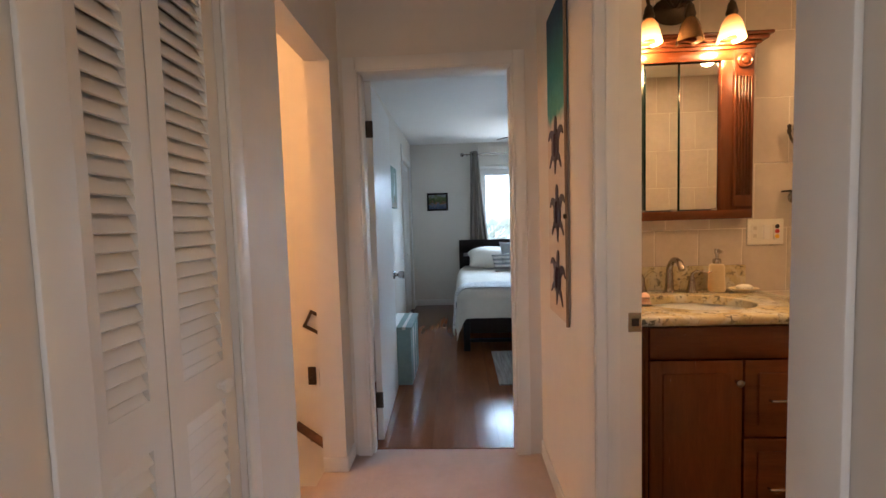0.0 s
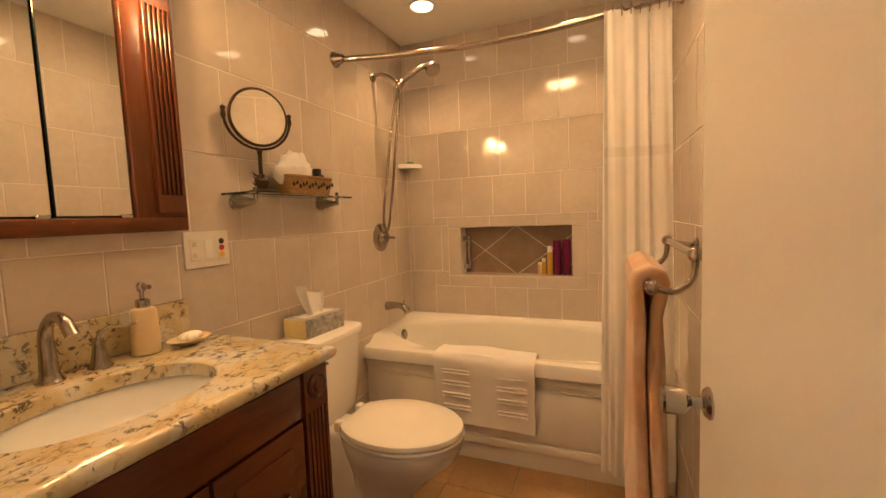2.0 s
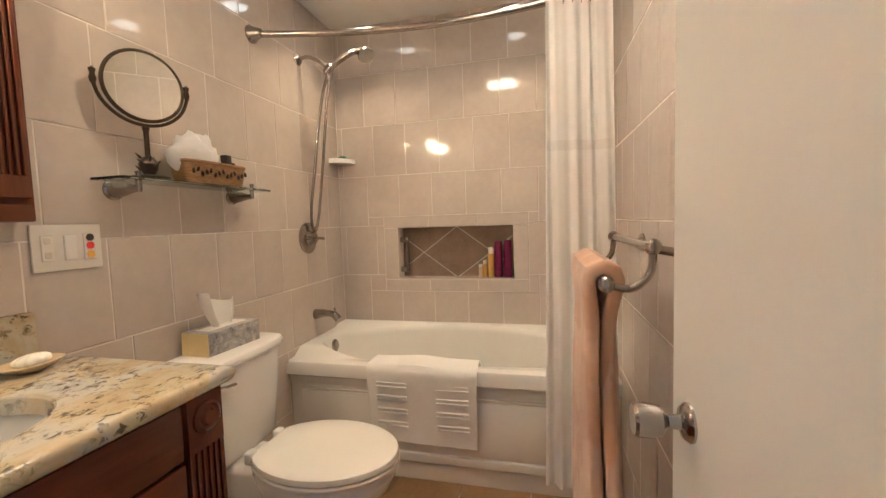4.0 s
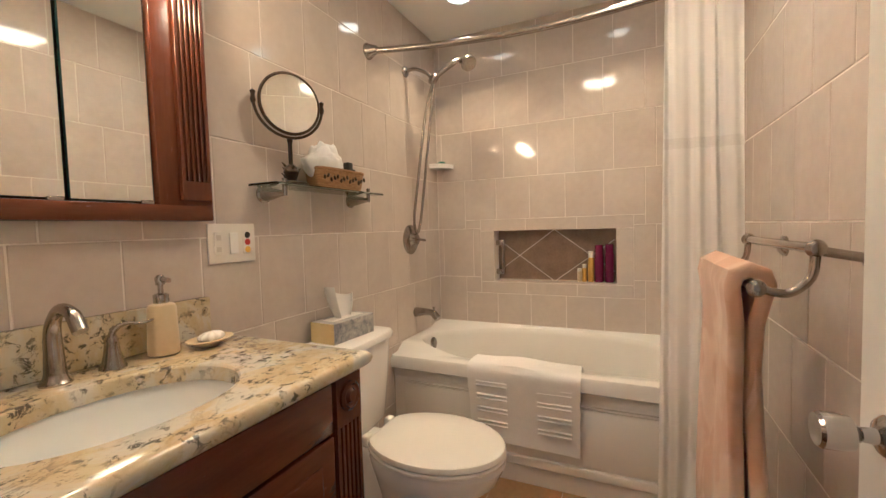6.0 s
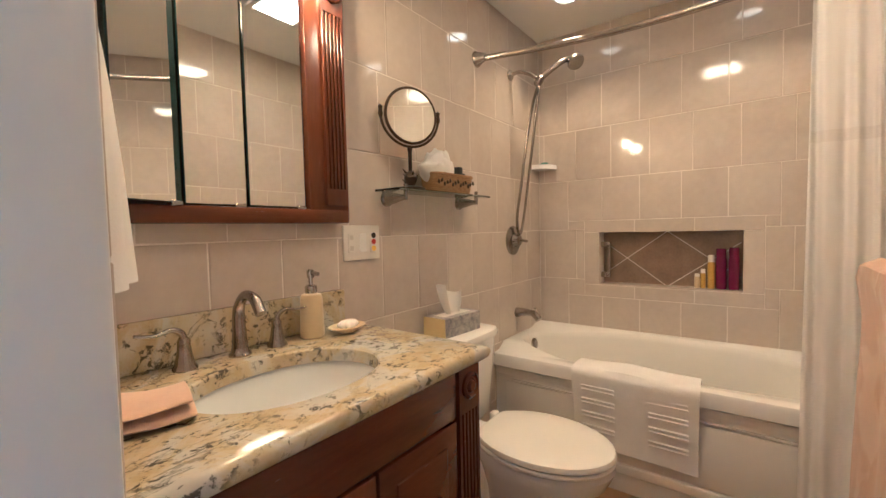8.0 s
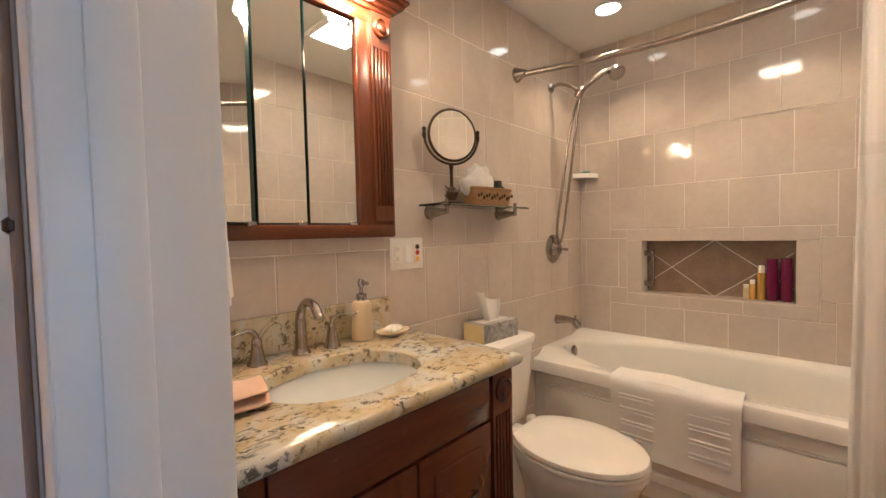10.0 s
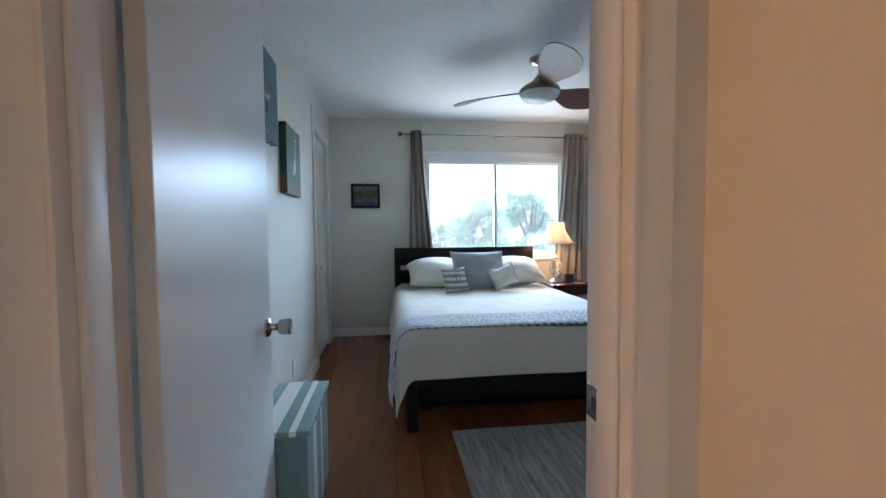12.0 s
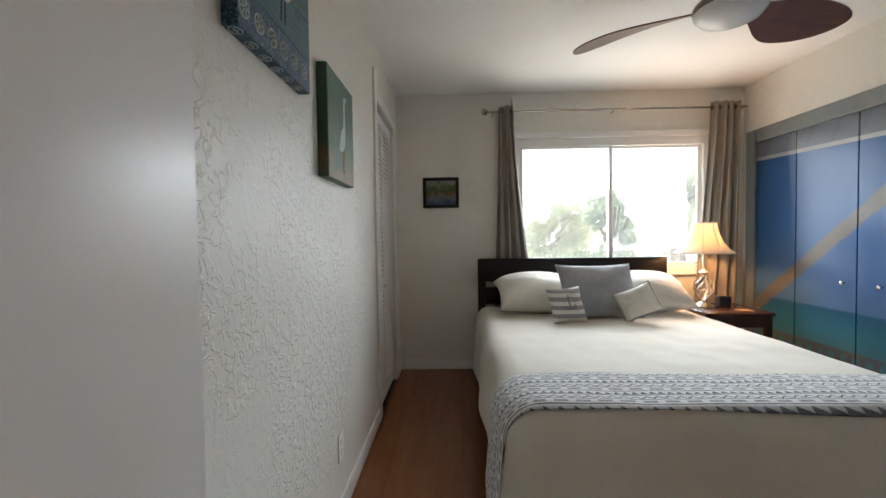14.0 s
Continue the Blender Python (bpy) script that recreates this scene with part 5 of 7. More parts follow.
def stairs():
    bm = bmesh.new()
    for i in range(9):
        box(0.57 - 0.26 * (i + 1), 0.57 - 0.26 * i, 3.2, 4.02, -2.4, -0.18 * (i + 1), bm=bm)
    tagged(part("stairs", bm, M["carpet"], smooth=False), "carpeted stair flight going down from the hall", "stairs", kind="structure")
    th = thing("handrail", (0, 0, 0), "brown wooden handrail on the stairwell wall", "handrail")
    part("rail", tube([(0.62, 3.955, 0.045), (0.395, 3.965, 0.20)], 0.021, 12, flat=0.8), M["rail_wood"], th)
    part("bracket", tube(smooth_path([(0.47, 3.96, 0.13), (0.47, 3.985, 0.10), (0.47, 4.02, 0.09)], 5), 0.007, 8), M["nickel"], th)
    for x, z in ((0.475, 0.446), (0.537, 0.436)):
        p = thing("stair_wall_plate", (x, 4.0199, z), "dark brown wall plate in the stairwell", "wall plate", "wall plates in the stairwell")
        part("plate", box(-0.022, 0.022, -0.006, 0, -0.05, 0.05, 0.002), M["brown"], p)
        part("toggle", box(-0.005, 0.005, -0.013, -0.004, -0.010, 0.012, 0.002), M["brown"], p)
    f = thing("wall_frame", (0.515, 4.0199, 0.735), "small dark framed picture hung on the stairwell wall", "picture", turn=0)
    bm = blocks([(-0.06, 0.06, -0.014, 0, -0.05, -0.036), (-0.06, 0.06, -0.014, 0, 0.036, 0.05), (-0.06, -0.046, -0.014, 0, -0.036, 0.036), (0.046, 0.06, -0.014, 0, -0.036, 0.036)])
    bm.transform(pose(0, 0, 0, 0, 28))
    part("frame", bm, M["brown"], f)
    c = thing("stair_ceiling_light", (-0.9, 3.45, HALL_H), "lit flush ceiling light over the stairs", "ceiling light")
    part("base", lathe([(0.11, 0), (0.11, -0.02), (0.10, -0.025)], 28), M["trim"], c)
    part("globe", lathe([(0.10, -0.025), (0.095, -0.05), (0.06, -0.075), (0, -0.085)], 28, caps=False), M["bulb"], c, "glowing frosted globe")


stairs()


def banner():
    m, t, nodes, bsdf = shader("banner_paint")
    sep = nodes.new("ShaderNodeSeparateXYZ")
    link(t, coords(t), sep.inputs[0])
    wob = calc(t, "MULTIPLY", calc(t, "SUBTRACT", noise_tex(t, coords(t), 12, 4), 0.5), 0.12)
    h = calc(t, "DIVIDE", calc(t, "SUBTRACT", calc(t, "ADD", sep.outputs[2], wob), 0.8), 1.4)
    col = ramp(t, h, [(0.0, (0.66, 0.57, 0.49)), (0.60, (0.70, 0.61, 0.53)), (0.635, (0.10, 0.36, 0.34)), (0.74, (0.02, 0.19, 0.22)), (0.9, (0.008, 0.05, 0.11))])
    link(t, mixed(t, 0.25, col, ramp(t, noise_tex(t, coords(t), 40, 4), [(0.3, (0.3, 0.3, 0.3)), (0.7, (0.8, 0.8, 0.8))]), "SOFT_LIGHT"), bsdf.inputs["Base Color"])
    bsdf.inputs["Roughness"].default_value = 0.8
    bumped(t, bsdf, noise_tex(t, coords(t), 200), 0.4)
    th = thing("turtle_banner", (0, 0, 0), "tall painted canvas banner with three dark sea turtles", "wall hanging")
    x, y0, y1, z0, z1 = HALL_E, 3.425, 3.748, 0.845, 2.12
    part("canvas", box(x - 0.010, x - 0.0005, y0 + 0.012, y1, z0, z1, 0.002), m, th)
    part("side_rod", tube([(x - 0.012, y0 + 0.006, z0 - 0.005), (x - 0.012, y0 + 0.006, z1)], 0.0065, 10), M["rod_wood"], th, "thin brown wooden side rod")
    part("knot", lathe([(0, -0.014), (0.009, -0.006), (0.009, 0.006), (0, 0.014)], 10, Matrix.Translation((x - 0.016, y0 + 0.008, 1.262))), M["bronze"], th, "dark twine knot")

    def outline(pts):
        return [(-p.x * 1.30, p.y) for p in smooth_path([(a, b, 0) for a, b in pts + pts[:1]], 5)[:-1]]

    shell = [(0.045 * math.sin(a) * (1 - 0.12 * math.cos(a)), 0.068 * math.cos(a)) for a in [2 * math.pi * i / 12 for i in range(12)]]
    head = [(-0.013, 0.055), (-0.016, 0.085), (-0.010, 0.108), (0.0, 0.116), (0.010, 0.108), (0.016, 0.085), (0.013, 0.055)]
    fin = [(0.024, 0.046), (0.046, 0.066), (0.074, 0.066), (0.092, 0.046), (0.096, 0.028), (0.080, 0.038), (0.062, 0.038), (0.042, 0.014)]
    back = [(0.034, -0.028), (0.056, -0.046), (0.078, -0.090), (0.070, -0.092), (0.050, -0.068), (0.020, -0.056)]
    tail = [(-0.014, -0.056), (-0.006, -0.102), (0.0, -0.120), (0.006, -0.102), (0.014, -0.056)]
    for zc, yc, turn in ((1.558, 3.600, 4), (1.280, 3.581, -2), (1.010, 3.592, 8)):
        pl = Matrix.Translation((x - 0.0105, yc, zc)) @ Matrix(((0, 0, -1, 0), (1, 0, 0, 0), (0, 1, 0, 0), (0, 0, 0, 1))) @ pose(0, 0, 0, 0, 0, turn)
        body = part("turtle", prism(outline(shell), 0.0045, pl, 0.0015), M["turtle"], th, "dark purple-brown turtle shape")
        for shape in (head, fin, back, tail, [(-a, b) for a, b in fin][::-1], [(-a, b * 0.95) for a, b in back][::-1]):
            part("limb", prism(outline(shape), 0.0030, pl), M["turtle"], body)
        for dx in (-0.016, 0.0, 0.016):
            part("shell_ridge", tube([tuple(pl @ Vector((dx * 0.6, -0.045, 0.0046))), tuple(pl @ Vector((dx, 0.0, 0.0050))), tuple(pl @ Vector((dx * 0.7, 0.045, 0.0046)))], 0.0022, 6), M["turtle"], body)


M["turtle"] = surface("turtle_paint", (0.040, 0.018, 0.022), (0.075, 0.036, 0.042), 40, 0.5, bump=0.3, bump_scale=90)
M["rod_wood"] = surface("thin_rod_wood", (0.16, 0.11, 0.08), (0.24, 0.17, 0.12), 8, 0.5, stretch=(6, 6, 1))
banner()


def added_hall_window():
    # Made-up window in the unseen end wall, framing the hall's fill lamp.
    th = thing("window_hall_added", (0, 0, 0), "plain white framed window added at the unseen hall end", "window", kind="structure")
    part("window_frame", blocks([(0.85, 0.89, 0.20, 0.28, 0.9, 2.0), (1.51, 1.55, 0.20, 0.28, 0.9, 2.0), (0.89, 1.51, 0.20, 0.28, 0.9, 0.94), (0.89, 1.51, 0.20, 0.28, 1.96, 2.0)]), M["trim"], th, smooth=False)


added_hall_window()

# ---- bedroom ----


def bedroom_door():
    th = thing("door_bedroom", (0.829, BED_S + 0.012, 0), "white painted flush door standing open along the bedroom wall", "door", kind="structure", turn=92.5)
    part("leaf", box(0, 0.762, -0.0, 0.035, 0.012, DOOR_H - 0.014, 0.002), M["door"], th)
    for s, y in ((-1, 0.0), (1, 0.035)):
        part("knob", lathe([(0.033, 0), (0.033, 0.004), (0.026, 0.012), (0.013, 0.016), (0.011, 0.030), (0.016, 0.036), (0.024, 0.040), (0.027, 0.055), (0.028, 0.074), (0.024, 0.079), (0.016, 0.077), (0, 0.075)], 32,
                           Matrix.Translation((0.70, y, 0.885)) @ pose(0, 0, 0, -90 * s)), M["chrome"], th, "satin metal door knob")
    for z in (0.25, 1.78):
        part("hinge", box(-0.012, 0.0, -0.004, 0.036, z - 0.045, z + 0.045, 0.002), M["bronze"], th, "dark bronze hinge")


bedroom_door()
casing("baseboard_bedroom", [(BED_W + 0.0005, BED_W + 0.014, BED_S, 7.06, 0, 0.09), (BED_W + 0.0005, BED_W + 0.014, 7.93, 8.116, 0, 0.09), (BED_W + 0.0005, BED_E, BED_N - 0.014, BED_N - 0.0005, 0, 0.09), (BED_X1 + 0.07, BED_E, BED_S + 0.0005, BED_S + 0.014, 0, 0.09)], "white painted bedroom baseboard")
casing("trim_bedroom_closet", [(BED_W + 0.0005, BED_W + 0.016, 7.06, 7.13, 0, 2.28), (BED_W + 0.0005, BED_W + 0.016, 7.86, 7.93, 0, 2.16), (BED_W + 0.0005, BED_W + 0.016, 7.13, 7.86, 2.09, 2.16)], "white painted casing round the bedroom closet")


def window():
    th = thing("window_1", (0, 0, 0), "white aluminium sliding window above the bed", "window", kind="structure")
    y0, y1, f = BED_N + 0.02, BED_N + 0.075, 0.045
    for s in ((WIN_X0, WIN_X0 + f, WIN_Z0, WIN_Z1), (WIN_X1 - f, WIN_X1, WIN_Z0, WIN_Z1), (WIN_X0 + f, WIN_X1 - f, WIN_Z0, WIN_Z0 + 0.06), (WIN_X0 + f, WIN_X1 - f, 1.985, WIN_Z1)):
        part("window_frame", box(s[0], s[1], y0, y1, s[2], s[3], 0.004), M["trim"], th)
    for x0, x1, dy in ((WIN_X0 + f, 2.495, 0.0), (2.46, WIN_X1 - f, 0.024)):
        y = y0 + 0.008 + dy
        sash = part("sash", blocks([(x0, x0 + 0.035, y, y + 0.02, WIN_Z0 + 0.06, 1.985), (x1 - 0.035, x1, y, y + 0.02, WIN_Z0 + 0.06, 1.985), (x0 + 0.035, x1 - 0.035, y, y + 0.02, WIN_Z0 + 0.06, WIN_Z0 + 0.085), (x0 + 0.035, x1 - 0.035, y, y + 0.02, 1.965, 1.985)]), M["trim"], th, smooth=False)
        p = part("pane", box(x0 + 0.035, x1 - 0.035, y + 0.008, y + 0.012, WIN_Z0 + 0.085, 1.965), M["pane"], sash, "clear glass pane", smooth=False)
        p.visible_shadow = False
    part("latch", box(2.462, 2.474, y0 - 0.008, y0 + 0.01, 1.60, 1.74, 0.003), M["nickel"], th)
    part("window_sill", box(WIN_X0 - 0.03, WIN_X1 + 0.03, BED_N - 0.035, y0, WIN_Z0 - 0.025, WIN_Z0 - 0.001, 0.004, 2), M["trim"], th)
    part("header", box(WIN_X0 - 0.01, WIN_X1 + 0.01, BED_N - 0.020, BED_N - 0.0005, WIN_Z1 - 0.005, WIN_Z1 + 0.045, 0.004, 2), M["trim"], th)


window()


def curtain_set():
    r = thing("curtain_rod", (0, 0, 0), "slim brushed nickel curtain rod with ball ends", "curtain rod")
    z, y = 2.272, BED_N - 0.085
    part("rod", tube([(1.37, y, z), (3.585, y, z)], 0.009, 12), M["nickel"], r)
    part("finial", lathe([(0, -0.03), (0.018, -0.024), (0.028, 0), (0.018, 0.024), (0, 0.03)], 20, Matrix.Translation((1.355, y, z))), M["nickel"], r)
    for x in (1.43, 2.47, 3.56):
        part("bracket", tube([(x, BED_N, z - 0.01), (x, y, z - 0.008)], 0.006, 8), M["nickel"], r)
    for name, xt0, xt1, xb0, xb1, label in (("window_curtain", 1.475, 1.600, 1.40, 1.83, "grey-brown grommet curtain panel drawn aside"), ("window_curtain", 3.28, 3.53, 3.09, 3.50, "grey-brown grommet curtain panel beside the lamp")):
        th = thing(name, (0, 0, 0), label, "curtain", "bedroom curtains")

        def fn(u, v, a=xt0, b=xt1, c=xb0, d=xb1):
            k = v ** 1.25
            x = (a + (b - a) * u) * (1 - k) + (c + (d - c) * u) * k
            amp = 0.030 * (1 - 0.25 * v)
            return (x + 0.008 * math.sin(17 * u + 3 * v), y + amp * math.sin(u * 2 * math.pi * 4 + 0.6 * v) - 0.01 * v, 2.318 - 2.20 * v)

        part("cloth", sheet(fn, 96, 40, 0.003), M["curtain"], th)
        for i in range(8):
            gx = xt0 + (xt1 - xt0) * (i + 0.5) / 8
            part("grommet", tube([(gx, y + 0.021 * math.cos(q), z + 0.021 * math.sin(q)) for q in [2 * math.pi * k / 16 for k in range(17)]], 0.004, 6), M["nickel"], th)


curtain_set()


def bed():
    x0, x1, y0, y1 = 1.295, 2.865, 5.80, 7.93
    th = thing("bed", (0, 0, 0), "queen bed with dark espresso wooden frame", "bed")

    hb = part("headboard", box(1.275, 2.85, 7.905, 7.945, 0.815, 1.008, 0.006, 2), M["dark_wood"], th)
    part("headboard_slat", box(1.335, 2.79, 7.912, 7.935, 0.62, 0.765, 0.004, 2), M["dark_wood"], hb)
    part("headboard_slat", box(1.335, 2.79, 7.912, 7.935, 0.40, 0.575, 0.004, 2), M["dark_wood"], hb)
    for x in (1.275, 2.785):
        part("headboard_post", box(x, x + 0.065, 7.903, 7.955, 0.0, 0.815, 0.005, 2), M["dark_wood"], th)
    for x in (x0 + 0.01, x1 - 0.075):
        part("foot_leg", box(x, x + 0.065, y0, y0 + 0.065, 0.0, 0.36, 0.005, 2), M["dark_wood"], th)
    part("foot_rail", box(x0 + 0.075, x1 - 0.075, y0 + 0.012, y0 + 0.05, 0.175, 0.36, 0.005, 2), M["dark_wood"], th)
    part("foot_stretcher", box(x0 + 0.075, x1 - 0.075, y0 + 0.30, y0 + 0.36, 0.0, 0.03, 0.003), M["dark_wood"], th)
    for x in (x0 + 0.012, x1 - 0.045):
        part("side_rail", box(x, x + 0.033, y0 + 0.065, 7.903, 0.175, 0.36, 0.004, 2), M["dark_wood"], th)
    for i in range(9):
        yy = y0 + 0.16 + i * 0.22
        part("bed_slat", box(x0 + 0.045, x1 - 0.045, yy, yy + 0.07, 0.30, 0.32), M["dark_wood"], th)
    part("mattress", box(x0 + 0.05, x1 - 0.05, y0 + 0.05, 7.90, 0.325, 0.585, 0.08, 5), M["pillow"], th, "white mattress")


bed()
BX, BW, BY0, BLEN, BZ = 2.08, 0.715, 7.86, 1.985, 0.612


def drape(a, b, lift=0.0, wave=0.0):
    """Lays flat cloth over the bed: a across from the middle line, b down from the head; what passes an edge hangs."""
    da, db = max(0.0, abs(a) - BW), max(0.0, b - BLEN)
    d = math.hypot(da, db)
    r = 0.115 + lift
    if d < r * math.pi / 2:
        out, down = r * math.sin(d / r), r * (1 - math.cos(d / r))
    else:
        out, down = r + 0.09 * (d - r * math.pi / 2), r + (d - r * math.pi / 2) * 0.995
    ux, uy = (da / d, db / d) if d > 1e-9 else (0, 0)
    sgn = 1 if a > 0 else -1
    w = wave * min(1, d * 5) * (math.sin(b * 9 + 2 * sgn) if da > db else math.sin(a * 8))
    puff = 0.012 * noise.noise(Vector((a * 2.5, b * 2.5, 3.1))) + 0.004 * noise.noise(Vector((a * 8, b * 8, 7.0)))
    x = BX + max(-BW, min(BW, a)) + sgn * ux * (out + w)
    y = BY0 - min(b, BLEN) - uy * (out + w)
    return (x, y, BZ + lift + (puff if d < 0.02 else puff * 0.5) - down)


def bedding():
    th = thing("bedspread", (0, 0, 0), "cream cotton bedspread draped over the bed", "bedspread")
    full_a, full_b = BW + 0.46, BLEN + 0.335
    part("cloth", sheet(lambda u, v: drape((2 * u - 1) * full_a, 0.02 + v * (full_b - 0.02), 0.0, 0.012), 120, 110, 0.006), M["spread"], th)
    hem = [drape(-full_a, 0.02 + (full_b - 0.02) * i / 50, 0.001, 0.012) for i in range(51)] + [drape(full_a * (2 * i / 60 - 1), full_b, 0.001, 0.012) for i in range(1, 60)] + [drape(full_a, full_b - (full_b - 0.02) * i / 50, 0.001, 0.012) for i in range(51)]
    part("hem", tube(hem, 0.0055, 6), M["spread"], th)
    tb = thing("throw_blanket", (0, 0, 0), "blue-grey and white patterned woven throw across the bed's foot", "blanket")
    fa = BW + 0.50

    def fn(u, v):
        a = (2 * u - 1) * fa
        return drape(a, BLEN - 0.265 + 0.325 * v + 0.015 * math.sin(3 * a) - 0.03 * v * max(0, abs(a) - BW), 0.010, 0.012)

    part("cloth", sheet(fn, 120, 34, 0.006), M["throw"], tb)
    for k in range(70):
        v = k / 69
        for s in (0.0, 1.0):
            p = Vector(fn(s, v))
            if (k + int(s)) % 2 == 0:
                part("tassel", tube([tuple(p), tuple(p + Vector((0.004 * math.sin(k), 0.006 * math.cos(3 * k), -0.05)))], 0.0025, 5), M["spread"], tb)


def throw_weave():
    m, t, nodes, bsdf = shader("patterned_throw_weave")
    sep = nodes.new("ShaderNodeSeparateXYZ")
    link(t, coords(t), sep.inputs[0])
    x, y, z = sep.outputs
    along = calc(t, "SUBTRACT", y, 5.812)
    across = calc(t, "ADD", x, z)

    def wave_at(v, period):
        return calc(t, "PINGPONG", v, period)

    fold = calc(t, "ADD", along, 0.006)
    edge = calc(t, "LESS_THAN", fold, 0.032)
    tri = calc(t, "GREATER_THAN", calc(t, "DIVIDE", wave_at(across, 0.026), 0.026), calc(t, "DIVIDE", fold, 0.032))
    cell = calc(t, "DIVIDE", fold, 0.038)
    row, kind = calc(t, "FRACT", cell), calc(t, "MODULO", calc(t, "FLOOR", cell), 3.0)
    line = calc(t, "MULTIPLY", calc(t, "GREATER_THAN", row, 0.06), calc(t, "LESS_THAN", row, 0.22))
    teeth = calc(t, "LESS_THAN", calc(t, "MULTIPLY", calc(t, "SUBTRACT", row, 0.30), 1.6), calc(t, "DIVIDE", wave_at(across, 0.016), 0.016))
    teeth = calc(t, "MULTIPLY", teeth, calc(t, "GREATER_THAN", row, 0.32))
    dash = calc(t, "MULTIPLY", calc(t, "MULTIPLY", calc(t, "GREATER_THAN", row, 0.42), calc(t, "LESS_THAN", row, 0.82)), calc(t, "GREATER_THAN", calc(t, "FRACT", calc(t, "DIVIDE", across, 0.075)), 0.35))
    zig = calc(t, "LESS_THAN", calc(t, "ABSOLUTE", calc(t, "SUBTRACT", calc(t, "SUBTRACT", row, 0.35), calc(t, "MULTIPLY", calc(t, "DIVIDE", wave_at(across, 0.020), 0.020), 0.4))), 0.10)
    first = calc(t, "COMPARE", kind, 0.0)
    second = calc(t, "COMPARE", kind, 1.0)
    third = calc(t, "COMPARE", kind, 2.0)
    rest = calc(t, "ADD", calc(t, "MULTIPLY", first, teeth), calc(t, "ADD", calc(t, "MULTIPLY", second, calc(t, "MULTIPLY", dash, 0.7)), calc(t, "MULTIPLY", third, zig)))
    rest = calc(t, "MAXIMUM", rest, calc(t, "MULTIPLY", line, 0.9))
    pat = calc(t, "ADD", calc(t, "MULTIPLY", edge, calc(t, "ADD", 0.40, calc(t, "MULTIPLY", tri, 0.6))), calc(t, "MULTIPLY", calc(t, "SUBTRACT", 1.0, edge), rest))
    worn = calc(t, "MULTIPLY", pat, calc(t, "ADD", 0.65, calc(t, "MULTIPLY", noise_tex(t, coords(t), 30, 3), 0.6)))
    link(t, mixed(t, worn, (0.70, 0.69, 0.68), (0.03, 0.036, 0.05)), bsdf.inputs["Base Color"])
    bsdf.inputs["Roughness"].default_value, bsdf.inputs["Sheen Weight"].default_value = 0.95, 0.3
    bumped(t, bsdf, calc(t, "ADD", noise_tex(t, coords(t), 300), calc(t, "MULTIPLY", pat, 0.6)), 0.8, 0.003)
    return m


M["throw"] = throw_weave()
bedding()


def cushion(name, w, h, d, place, rot, mat, label, category="pillow", piping=None, droop=0.0):
    th = thing(name, (0, 0, 0), label, category)
    mtx = pose(*place, *rot)

    def side(s):
        def fn(u, v):
            a, b = 2 * u - 1, 2 * v - 1
            k = ((1 - abs(a) ** 2.0) * (1 - abs(b) ** 2.0)) ** 0.5
            pin = 1 - 0.09 * (1 - a * a) * abs(b) ** 3
            piny = 1 - 0.08 * (1 - b * b) * abs(a) ** 3
            n = noise.noise(Vector((a * 2.2, b * 2.2, w * 9 + s))) * 0.012
            p = mtx @ Vector((a * w / 2 * piny, s * (d / 2 * k + n * k), b * h / 2 * pin))
            p.z -= droop * abs(a) ** 4 * (0.35 + 0.65 * b * b) * (0.6 + 0.4 * b)
            return tuple(p)
        return fn

    bm = sheet(side(-1), 28, 28)
    sheet(side(1), 28, 28, bm=bm)
    bmesh.ops.remove_doubles(bm, verts=bm.verts[:], dist=1e-4)
    part("cover", bm, mat, th, smooth="all")
    if piping:
        f = side(0)
        edge = [f(i / 20, 0) for i in range(20)] + [f(1, i / 20) for i in range(20)] + [f(1 - i / 20, 1) for i in range(20)] + [f(0, 1 - i / 20) for i in range(21)]
        part("piping", tube(edge, 0.005, 6), piping, th)
    return th, side


def stripes():
    m, t, nodes, bsdf = shader("striped_canvas")
    sep = nodes.new("ShaderNodeSeparateXYZ")
    link(t, coords(t), sep.inputs[0])
    s = calc(t, "GREATER_THAN", calc(t, "FRACT", calc(t, "DIVIDE", sep.outputs[2], 0.052)), 0.48)
    link(t, mixed(t, s, (0.72, 0.70, 0.66), (0.30, 0.30, 0.30)), bsdf.inputs["Base Color"])
    bsdf.inputs["Roughness"].default_value = 0.95
    bumped(t, bsdf, noise_tex(t, coords(t), 400), 0.5, 0.001)
    return m


